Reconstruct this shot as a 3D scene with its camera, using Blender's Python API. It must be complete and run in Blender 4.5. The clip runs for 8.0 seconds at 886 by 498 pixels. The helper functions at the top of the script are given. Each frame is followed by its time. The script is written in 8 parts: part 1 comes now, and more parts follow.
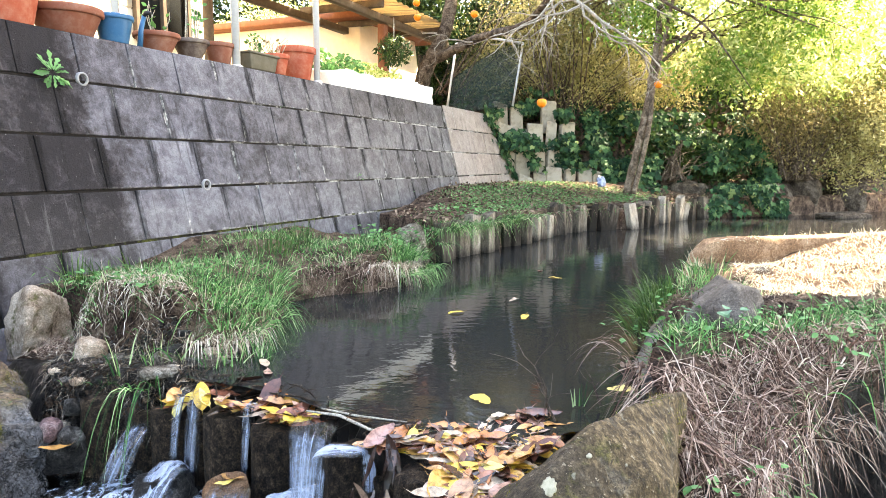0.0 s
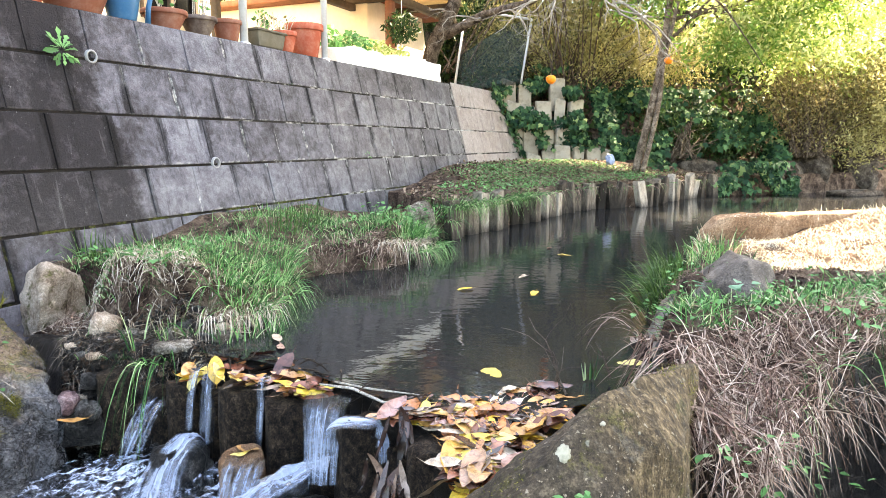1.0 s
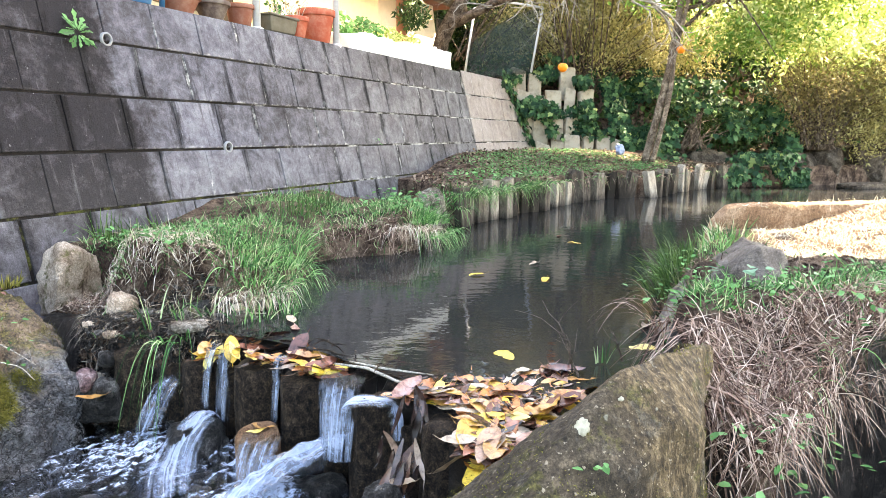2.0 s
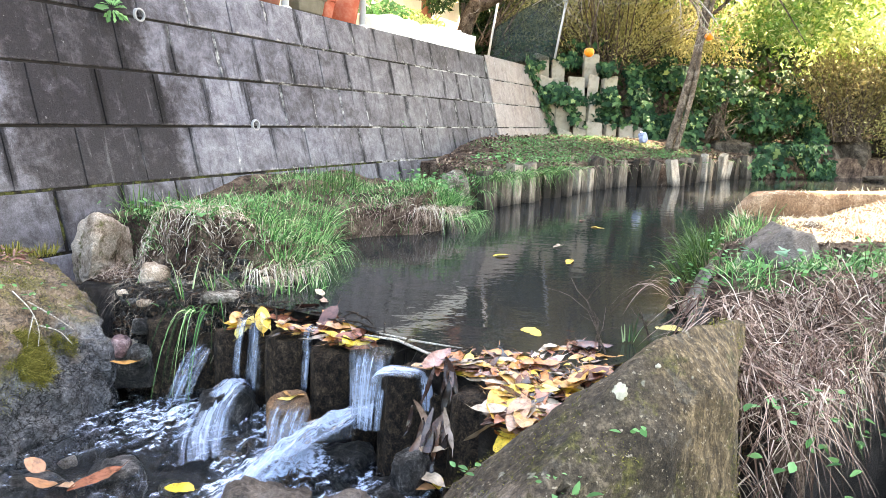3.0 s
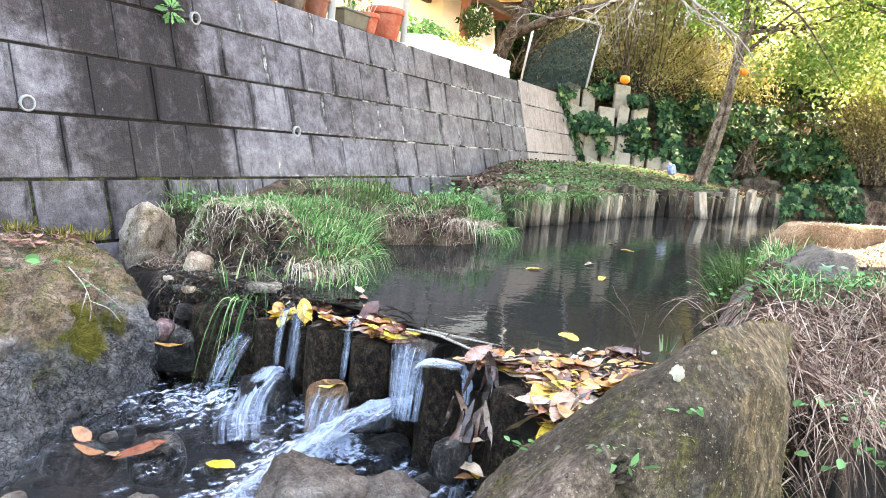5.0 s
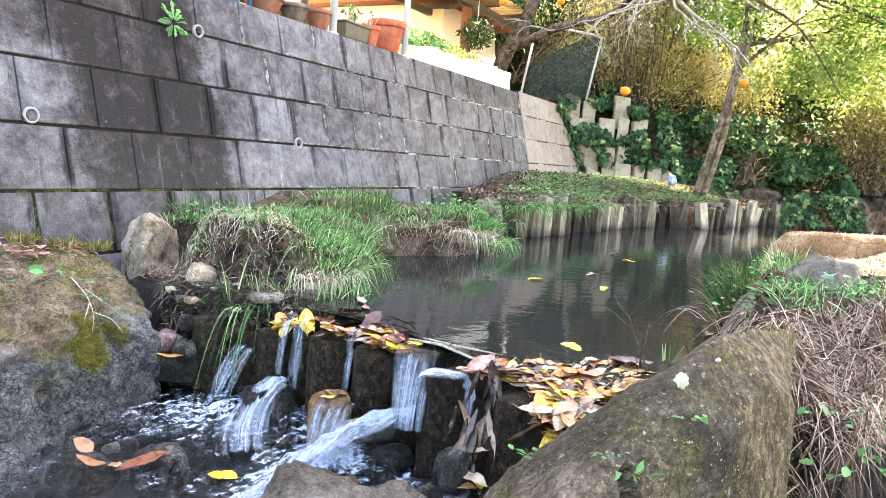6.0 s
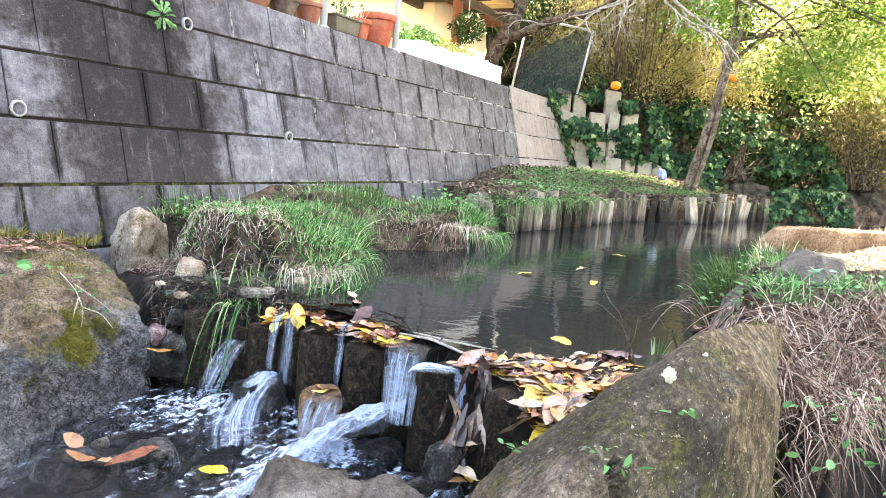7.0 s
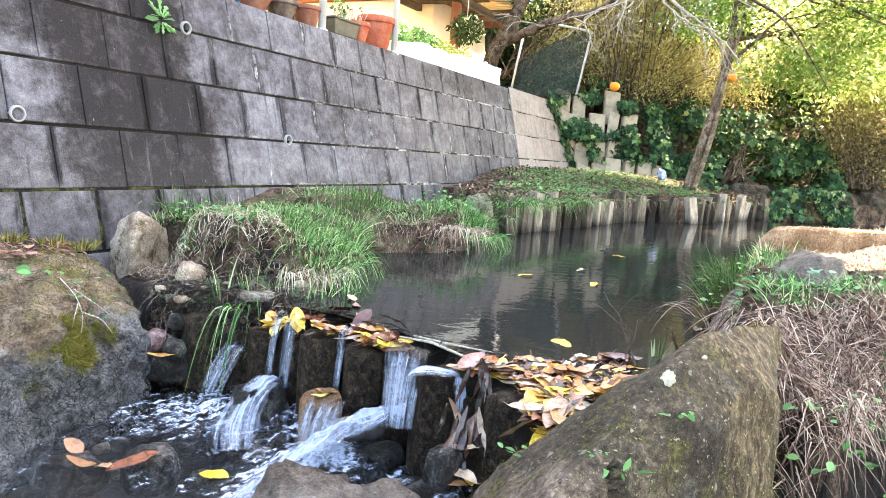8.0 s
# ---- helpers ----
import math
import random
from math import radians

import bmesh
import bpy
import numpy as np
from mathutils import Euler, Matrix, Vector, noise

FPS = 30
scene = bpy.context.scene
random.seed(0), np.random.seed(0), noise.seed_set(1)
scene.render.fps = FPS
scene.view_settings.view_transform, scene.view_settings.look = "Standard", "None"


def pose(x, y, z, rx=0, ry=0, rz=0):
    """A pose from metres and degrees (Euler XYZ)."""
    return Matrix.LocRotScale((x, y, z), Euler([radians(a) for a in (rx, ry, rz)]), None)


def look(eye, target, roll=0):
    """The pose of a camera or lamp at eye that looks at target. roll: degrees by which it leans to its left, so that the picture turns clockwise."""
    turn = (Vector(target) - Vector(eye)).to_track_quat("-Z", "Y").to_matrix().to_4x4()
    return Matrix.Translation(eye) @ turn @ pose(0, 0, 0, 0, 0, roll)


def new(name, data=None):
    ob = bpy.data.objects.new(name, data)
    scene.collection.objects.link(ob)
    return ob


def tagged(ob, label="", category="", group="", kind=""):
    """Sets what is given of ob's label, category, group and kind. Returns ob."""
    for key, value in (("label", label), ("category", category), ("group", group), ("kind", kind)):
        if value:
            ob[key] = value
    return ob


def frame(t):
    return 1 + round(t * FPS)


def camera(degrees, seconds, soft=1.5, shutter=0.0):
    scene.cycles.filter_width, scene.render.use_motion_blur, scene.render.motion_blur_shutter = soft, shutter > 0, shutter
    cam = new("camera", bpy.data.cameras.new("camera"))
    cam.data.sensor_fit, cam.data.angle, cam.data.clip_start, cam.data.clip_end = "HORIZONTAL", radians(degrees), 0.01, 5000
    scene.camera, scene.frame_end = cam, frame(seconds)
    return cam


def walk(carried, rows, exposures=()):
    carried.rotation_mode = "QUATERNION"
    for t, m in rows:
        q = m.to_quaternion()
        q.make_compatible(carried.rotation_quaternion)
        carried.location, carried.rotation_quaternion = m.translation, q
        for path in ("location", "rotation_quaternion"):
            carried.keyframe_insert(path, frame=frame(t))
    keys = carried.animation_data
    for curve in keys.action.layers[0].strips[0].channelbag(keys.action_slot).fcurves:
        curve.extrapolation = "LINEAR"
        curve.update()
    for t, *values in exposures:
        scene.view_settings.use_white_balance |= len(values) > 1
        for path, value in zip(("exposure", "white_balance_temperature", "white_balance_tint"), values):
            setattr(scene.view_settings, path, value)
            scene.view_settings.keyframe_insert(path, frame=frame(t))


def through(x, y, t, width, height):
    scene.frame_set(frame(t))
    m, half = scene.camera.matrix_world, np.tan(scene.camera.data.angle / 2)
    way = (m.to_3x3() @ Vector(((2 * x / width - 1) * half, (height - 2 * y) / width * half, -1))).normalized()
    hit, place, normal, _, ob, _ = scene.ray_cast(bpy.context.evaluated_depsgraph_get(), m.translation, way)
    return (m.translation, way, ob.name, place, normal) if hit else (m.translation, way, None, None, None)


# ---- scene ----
cam = camera(66.69, 8.0, soft=0.7)
ROWS = [
    (0.0, 0.0000, 0.0000, 0.7260, 82.789, -0.179, 0.000),
    (0.5, -0.0051, -0.0024, 0.7211, 81.934, -0.062, 0.160),
    (1.0, -0.0129, -0.0091, 0.7127, 81.053, 0.010, 0.587),
    (1.5, -0.0254, -0.0192, 0.7042, 80.762, -0.238, 0.724),
    (3.0, -0.0847, -0.0610, 0.6595, 79.084, -1.618, 2.762),
    (3.5, -0.1140, -0.0843, 0.6359, 79.328, -2.759, 3.434),
    (4.0, -0.1314, -0.1057, 0.6052, 79.718, -3.826, 4.876),
    (4.5, -0.1556, -0.1207, 0.5879, 80.368, -4.613, 4.726),
    (6.0, -0.1685, -0.1342, 0.5731, 82.181, -4.449, 4.784),
    (6.5, -0.1678, -0.1344, 0.5718, 81.897, -4.579, 4.261),
    (7.0, -0.1672, -0.1380, 0.5769, 81.721, -4.579, 4.028),
    (7.5, -0.1655, -0.1371, 0.5790, 81.740, -4.417, 4.161),
    (8.0, -0.1640, -0.1373, 0.5827, 81.828, -4.217, 4.019),
]
walk(cam, [(t, pose(x, y, z, rx, ry, rz)) for t, x, y, z, rx, ry, rz in ROWS], [(0.0, 3.76, 8400, 12), (1.5, 3.84, 8400, 12), (3.5, 3.98, 8400, 12), (8.0, 3.99, 8400, 12)])

# ---------- world, sun, exposure ----------
SUN_AZ, SUN_EL = 60.0, 48.0          # degrees to the right of +y, degrees above the horizon
world = bpy.data.worlds.new("sky")
scene.world = world
world.use_nodes = True
sky = world.node_tree.nodes.new("ShaderNodeTexSky")
sky.sky_type = "NISHITA"
sky.sun_disc = False
sky.sun_elevation = radians(SUN_EL)
sky.sun_rotation = radians(SUN_AZ)
sky.air_density, sky.dust_density, sky.ozone_density = 1.0, 1.2, 1.0
backdrop_sky = world.node_tree.nodes["Background"]
backdrop_sky.inputs["Strength"].default_value = 0.15
world.node_tree.links.new(sky.outputs[0], backdrop_sky.inputs["Color"])
sun = new("sun", bpy.data.lights.new("sun", "SUN"))
sun.data.energy, sun.data.angle, sun.data.color = 4.5, radians(0.6), (1.0, 0.93, 0.80)
to_sun = Vector((math.sin(radians(SUN_AZ)) * math.cos(radians(SUN_EL)), math.cos(radians(SUN_AZ)) * math.cos(radians(SUN_EL)), math.sin(radians(SUN_EL))))
sun.matrix_world = look(to_sun * 30, (0, 0, 0))

rng = np.random.default_rng(7)
rnd = random.Random(11)


# ---------- materials ----------
class Tree:
    """Builds a node material."""
    def __init__(self, name):
        self.m = bpy.data.materials.new(name)
        self.m.use_nodes = True
        self.t = self.m.node_tree
        self.out = self.t.nodes["Material Output"]
        self.b = self.t.nodes["Principled BSDF"]

    def n(self, kind, **sockets):
        return self.t.nodes.new("ShaderNode" + kind)

    def put(self, socket, value):
        if hasattr(value, "is_output"):
            self.t.links.new(value, socket)
        elif isinstance(value, (tuple, list)) and len(value) == 3 and socket.type == "RGBA":
            socket.default_value = (*value, 1)
        else:
            socket.default_value = value

    def pos(self):
        return self.n("NewGeometry").outputs["Position"]

    def obj(self):
        return self.n("TexCoord").outputs["Object"]

    def island(self):
        return self.n("NewGeometry").outputs["Random Per Island"]

    def rand(self):
        return self.n("ObjectInfo").outputs["Random"]

    def stretch(self, vec, scale):
        k = self.n("Mapping")
        self.put(k.inputs["Vector"], vec)
        k.inputs["Scale"].default_value = scale
        return k.outputs[0]

    def noise(self, vec, scale, detail=4.0, rough=0.6, distort=0.0):
        k = self.n("TexNoise")
        self.put(k.inputs["Vector"], vec)
        for key, v in (("Scale", scale), ("Detail", detail), ("Roughness", rough), ("Distortion", distort)):
            k.inputs[key].default_value = v
        return k.outputs["Fac"]

    def ramp(self, fac, stops):
        k = self.n("ValToRGB")
        self.put(k.inputs[0], fac)
        e = k.color_ramp.elements
        while len(e) < len(stops):
            e.new(0.5)
        for i, (p, c) in enumerate(stops):
            e[i].position = p
            e[i].color = (*c, 1) if isinstance(c, (tuple, list)) else (c, c, c, 1)
        return k.outputs[0]

    def mix(self, fac, a, b, mode="MIX"):
        k = self.n("MixRGB")
        k.blend_type = mode
        self.put(k.inputs[0], fac)
        self.put(k.inputs[1], a)
        self.put(k.inputs[2], b)
        return k.outputs[0]

    def math(self, op, a, b=0.0):
        k = self.n("Math")
        k.operation = op
        self.put(k.inputs[0], a)
        self.put(k.inputs[1], b)
        return k.outputs[0]

    def dot(self, vec, axis):
        k = self.n("VectorMath")
        k.operation = "DOT_PRODUCT"
        self.put(k.inputs[0], vec)
        k.inputs[1].default_value = axis
        return k.outputs["Value"]

    def xyz(self, x, y, z):
        k = self.n("CombineXYZ")
        for s, v in zip(k.inputs, (x, y, z)):
            self.put(s, v)
        return k.outputs[0]

    def bump(self, height, strength=0.5, distance=0.01):
        k = self.n("Bump")
        k.inputs["Strength"].default_value = strength
        k.inputs["Distance"].default_value = distance
        self.put(k.inputs["Height"], height)
        self.put(self.b.inputs["Normal"], k.outputs[0])
        return k.outputs[0]

    def done(self, colour, rough=0.8, spec=0.3, metal=0.0):
        self.put(self.b.inputs["Base Color"], colour)
        self.put(self.b.inputs["Roughness"], rough)
        self.b.inputs["Specular IOR Level"].default_value = spec * 0.45
        self.b.inputs["Metallic"].default_value = metal
        return self.m


def rough_mat(name, stops, scale=6.0, fine=60.0, rough=0.85, bump=0.5, dist=0.01, spec=0.3, own=False, dark=0.35, moss=None, lichen=False):
    """Mottled mineral or earth: colours by coarse noise, darkened by fine noise, relief at both scales."""
    g = Tree(name)
    p = g.obj() if own else g.pos()
    a, b = g.noise(p, scale, 7, 0.68, 0.5), g.noise(p, fine, 6, 0.75)
    c = g.ramp(g.math("ADD", g.math("MULTIPLY", a, 0.72), g.math("MULTIPLY", b, 0.28)), stops)
    d = g.noise(p, fine * 3.4, 3, 0.7)
    c = g.mix(dark, c, g.ramp(b, [(0.38, 0.12), (0.62, 1.0)]), "MULTIPLY")
    c = g.mix(0.6, c, g.ramp(d, [(0.36, 0.15), (0.52, 1.0), (0.66, 1.9)]), "MULTIPLY")
    if moss:
        k = g.noise(p, scale * 1.7, 5, 0.65)
        c = g.mix(g.ramp(k, [(moss[0], 0.0), (moss[0] + 0.12, 1.0)]), c, g.ramp(b, [(0.3, moss[1]), (0.7, moss[2])]))
    if lichen:
        k = g.noise(p, 16, 2, 0.4)
        c = g.mix(g.ramp(k, [(0.74, 0.0), (0.78, 0.7)]), c, (0.30, 0.29, 0.22))
        k = g.noise(g.stretch(p, (1.0, 1.0, 0.25)), 22, 4, 0.6)
        c = g.mix(g.ramp(k, [(0.60, 0.0), (0.72, 0.7)]), c, (0.018, 0.014, 0.010))
    g.bump(g.math("ADD", g.math("ADD", g.math("MULTIPLY", a, 0.8), g.math("MULTIPLY", b, 0.8)), g.math("MULTIPLY", d, 0.3)), min(1.0, bump * 1.25), dist * 1.6)
    return g.done(c, rough, spec)


def leaf_mat(name, stops, rough=0.5, through=0.35, spec=0.4, patch=0.0):
    """Leaves and blades: a colour for each one, some light let through."""
    g = Tree(name)
    f = g.island()
    if patch:
        f = g.math("ADD", g.math("MULTIPLY", f, 1 - patch), g.math("MULTIPLY", g.noise(g.pos(), 1.3, 3), patch))
    c = g.ramp(f, stops)
    c = g.mix(0.3, c, g.ramp(g.noise(g.pos(), 90, 3), [(0.3, 0.45), (0.7, 1.0)]), "MULTIPLY")
    g.done(c, rough, spec)
    if through:
        t, s = g.n("BsdfTranslucent"), g.n("MixShader")
        g.put(t.inputs[0], c)
        s.inputs[0].default_value = through
        g.t.links.new(g.b.outputs[0], s.inputs[1])
        g.t.links.new(t.outputs[0], s.inputs[2])
        g.t.links.new(s.outputs[0], g.out.inputs[0])
    return g.m


def paint_mat(name, colour, rough=0.6, spec=0.4, wear=(0.5, 0.5, 0.5), amount=0.25, scale=14.0, bump=0.15):
    g = Tree(name)
    p = g.obj()
    a, b = g.noise(p, scale, 6, 0.65), g.noise(p, scale * 9, 3)
    c = g.mix(g.math("MULTIPLY", g.ramp(a, [(0.45, 0.0), (0.7, 1.0)]), amount), colour, wear)
    c = g.mix(0.2, c, g.ramp(b, [(0.3, 0.5), (0.7, 1.0)]), "MULTIPLY")
    g.bump(g.math("ADD", a, b), bump, 0.004)
    return g.done(c, rough, spec)


# the retaining wall: u runs along it, s up its slope
U = Vector((0.3941, 0.9191, 0.0))
OUT_H = Vector((0.9191, -0.3941, 0.0))
V = Vector((-0.2196, 0.0942, 0.9710))
NN = U.cross(V).normalized()
WB = Vector((-2.7392, 1.1745, 0.0))
S0, COURSE, BLOCK = 0.295, 0.30, 0.359


def wp(u, s, out=0.0):
    return WB + U * u + V * s + NN * out


def block_mat(name, light):
    """Weathered concrete: cloudy stains across the blocks, dirt washed down beside some joints, pits and pale specks."""
    g = Tree(name)
    p = g.pos()
    u, s = g.dot(p, U), g.math("SUBTRACT", g.dot(p, V), WB.dot(V))
    uv = g.xyz(u, s, 0.0)
    blotch = g.noise(uv, 1.7, 6, 0.62, 0.4)
    cloud = g.noise(uv, 8.0, 8, 0.72, 0.5)
    mottle = g.noise(uv, 24.0, 6, 0.75, 0.3)
    drip = g.noise(g.stretch(uv, (13.0, 1.1, 1)), 1.5, 6, 0.7, 0.3)
    grit = g.noise(p, 190, 4, 0.8)
    spots = g.noise(p, 60, 4, 0.75)
    # place within each block of the running bond
    row = g.math("FLOOR", g.math("MULTIPLY", g.math("ADD", s, 3 * COURSE - S0), 1 / COURSE))
    odd = g.math("SUBTRACT", 1.0, g.math("MODULO", row, 2.0))
    bx = g.math("MODULO", g.math("SUBTRACT", g.math("ADD", u, 20 * BLOCK - 1.76), g.math("MULTIPLY", odd, 0.18)), BLOCK)
    by = g.math("MODULO", g.math("ADD", s, 3 * COURSE - S0), COURSE)
    tone = g.math("ADD", g.math("ADD", g.math("MULTIPLY", blotch, 0.34), g.math("MULTIPLY", cloud, 0.42)), g.math("MULTIPLY", mottle, 0.24))
    tone = g.math("ADD", tone, g.math("MULTIPLY", g.math("SUBTRACT", g.rand(), 0.5), 0.05))
    if light:
        c = g.ramp(tone, [(0.36, (0.23, 0.190, 0.170)), (0.50, (0.36, 0.305, 0.28)), (0.64, (0.48, 0.42, 0.385))])
    else:
        warp = g.math("MULTIPLY", g.math("SUBTRACT", g.noise(g.stretch(uv, (1.0, 1.2, 1)), 3.0, 6, 0.7), 0.5), 0.55)
        lean = g.math("ADD", g.math("ADD", u, g.math("MULTIPLY", s, 0.20)), warp)
        # a long dark wet stain, a pale bloom before it, cleaner concrete after it
        band = g.ramp(g.math("MULTIPLY", lean, 0.1), [(0.186, 0.0), (0.204, 1.0), (0.279, 1.0), (0.292, 0.0), (0.40, 0.0)])
        band = g.math("MULTIPLY", band, g.ramp(s, [(S0 - 0.01, 0.15), (S0 + 0.01, 1.0)]))
        tone = g.math("SUBTRACT", tone, g.math("MULTIPLY", band, 0.130))
        bloom = g.math("MULTIPLY", g.ramp(g.math("MULTIPLY", lean, 0.1), [(0.150, 0.2), (0.170, 1.0), (0.190, 1.0), (0.203, 0.0)]), g.ramp(s, [(S0 + 0.25, 0.0), (S0 + 0.42, 1.0), (S0 + 0.62, 1.0), (S0 + 0.75, 0.25)]))
        tone = g.math("ADD", tone, g.math("MULTIPLY", bloom, 0.085))
        after = g.ramp(g.math("MULTIPLY", lean, 0.1), [(0.279, 0.0), (0.292, 1.0), (0.34, 1.0), (0.50, 0.5)])
        tone = g.math("ADD", tone, g.math("MULTIPLY", after, 0.034))
        far = g.ramp(g.math("MULTIPLY", u, 0.1), [(0.34, 0.0), (0.56, 1.0)])
        low = g.ramp(s, [(S0 + 0.05, 1.0), (S0 + 0.34, 0.0)])
        c = g.ramp(tone, [(0.37, (0.030, 0.027, 0.029)), (0.44, (0.058, 0.053, 0.058)), (0.51, (0.105, 0.101, 0.116)), (0.57, (0.160, 0.157, 0.182)), (0.70, (0.29, 0.287, 0.31))])
        brown = g.ramp(tone, [(0.37, (0.060, 0.054, 0.053)), (0.50, (0.135, 0.124, 0.122)), (0.63, (0.235, 0.220, 0.215))])
        c = g.mix(g.math("MULTIPLY", g.math("MAXIMUM", far, g.math("MULTIPLY", low, 0.45)), 0.75), c, brown)
    # dirt washed down beside some of the upright joints, and long drips
    near_joint = g.math("MINIMUM", bx, g.math("SUBTRACT", BLOCK, bx))
    edge = g.math("ADD", near_joint, g.math("MULTIPLY", g.math("SUBTRACT", g.noise(g.stretch(uv, (9.0, 1.4, 1)), 2.5, 6, 0.72), 0.5), 0.17))
    some = g.ramp(g.noise(g.stretch(uv, (3.6, 1.8, 1)), 1.0, 3, 0.5), [(0.44, 0.0), (0.56, 1.0)])
    k = 0.18 if light else 0.85
    c = g.mix(g.math("MULTIPLY", g.math("MULTIPLY", g.ramp(edge, [(0.0, 1.0), (0.018, 0.85), (0.040, 0.0)]), some), k), c, (0.010, 0.009, 0.009))
    c = g.mix(g.math("MULTIPLY", g.ramp(drip, [(0.56, 0.0), (0.68, 1.0)]), 0.10 if light else 0.55), c, (0.016, 0.014, 0.014))
    c = g.mix(g.math("MULTIPLY", g.ramp(drip, [(0.30, 1.0), (0.40, 0.0)]), 0.22), c, (0.34, 0.33, 0.335))
    # pits and pale specks, lime at some joints
    c = g.mix(g.ramp(spots, [(0.66, 0.0), (0.72, 0.55)]), c, (0.40, 0.39, 0.39))
    c = g.mix(g.ramp(spots, [(0.29, 0.6), (0.36, 0.0)]), c, (0.012, 0.011, 0.011))
    lime_n = g.noise(uv, 15, 5, 0.72)
    lime = g.math("ADD", by, g.math("MULTIPLY", g.math("SUBTRACT", lime_n, 0.5), 0.11))
    c = g.mix(g.math("MULTIPLY", g.ramp(lime, [(0.0, 1.0), (0.012, 0.0)]), g.ramp(g.math("MULTIPLY", u, 0.1), [(0.25, 0.05), (0.34, 0.55)])), c, (0.50, 0.48, 0.45))
    white = g.math("ADD", near_joint, g.math("MULTIPLY", g.math("SUBTRACT", lime_n, 0.5), 0.06))
    c = g.mix(g.math("MULTIPLY", g.math("MULTIPLY", g.ramp(white, [(0.0, 1.0), (0.008, 0.0)]), g.ramp(g.noise(uv, 2.2, 2, 0.5), [(0.52, 0.0), (0.60, 0.8)])), g.ramp(g.math("MULTIPLY", u, 0.1), [(0.27, 0.0), (0.30, 1.0)])), c, (0.55, 0.53, 0.50))
    c = g.mix(0.45, c, g.ramp(grit, [(0.38, 0.25), (0.60, 1.0)]), "MULTIPLY")
    g.bump(g.math("ADD", g.math("ADD", grit, g.math("MULTIPLY", spots, 1.6)), g.math("ADD", cloud, mottle)), 0.8, 0.008)
    return g.done(c, 0.82, 0.12)


CONCRETE = block_mat("stained_concrete", False)
CONCRETE_LIGHT = block_mat("pale_concrete", True)


def mortar_mat():
    """Dark dirty joints; white lime in places, moss in the lowest ones."""
    g = Tree("mortar")
    p = g.pos()
    u, s = g.dot(p, U), g.math("SUBTRACT", g.dot(p, V), WB.dot(V))
    a = g.noise(p, 3.0, 5, 0.65)
    b = g.noise(p, 45, 4, 0.7)
    f = g.math("ADD", g.math("SUBTRACT", a, 0.16), g.ramp(g.math("MULTIPLY", u, 0.1), [(0.26, 0.0), (0.38, 0.15), (0.7, 0.22)]))
    c = g.ramp(f, [(0.42, (0.014, 0.012, 0.011)), (0.54, (0.036, 0.032, 0.029)), (0.60, (0.26, 0.25, 0.235)), (0.70, (0.50, 0.48, 0.45))])
    moss = g.math("MULTIPLY", g.ramp(s, [(S0 + 0.03, 1.0), (S0 + 0.10, 0.0)]), g.ramp(g.noise(p, 9, 5, 0.7), [(0.47, 0.0), (0.56, 0.9)]))
    c = g.mix(moss, c, g.ramp(b, [(0.3, (0.022, 0.026, 0.008)), (0.7, (0.10, 0.10, 0.030))]))
    c = g.mix(0.4, c, g.ramp(b, [(0.3, 0.3), (0.7, 1.0)]), "MULTIPLY")
    g.bump(b, 0.8, 0.008)
    return g.done(c, 0.95, 0.2)


MORTAR = mortar_mat()
SOIL = rough_mat("damp_soil", [(0.38, (0.018, 0.010, 0.007)), (0.47, (0.090, 0.056, 0.040)), (0.60, (0.25, 0.175, 0.125))], 9, 95, 0.95, 1.0, 0.025)
MUD = rough_mat("wet_black_mud", [(0.36, (0.004, 0.004, 0.004)), (0.50, (0.017, 0.014, 0.012)), (0.66, (0.085, 0.070, 0.060))], 18, 110, 0.32, 1.0, 0.02, 0.6)
ROCK = rough_mat("mossy_brown_rock", [(0.38, (0.055, 0.042, 0.032)), (0.46, (0.20, 0.165, 0.13)), (0.53, (0.36, 0.31, 0.25)), (0.63, (0.66, 0.60, 0.52))], 9, 120, 0.85, 1.0, 0.022, 0.3, False, 0.6, (0.60, (0.045, 0.045, 0.012), (0.17, 0.16, 0.045)))


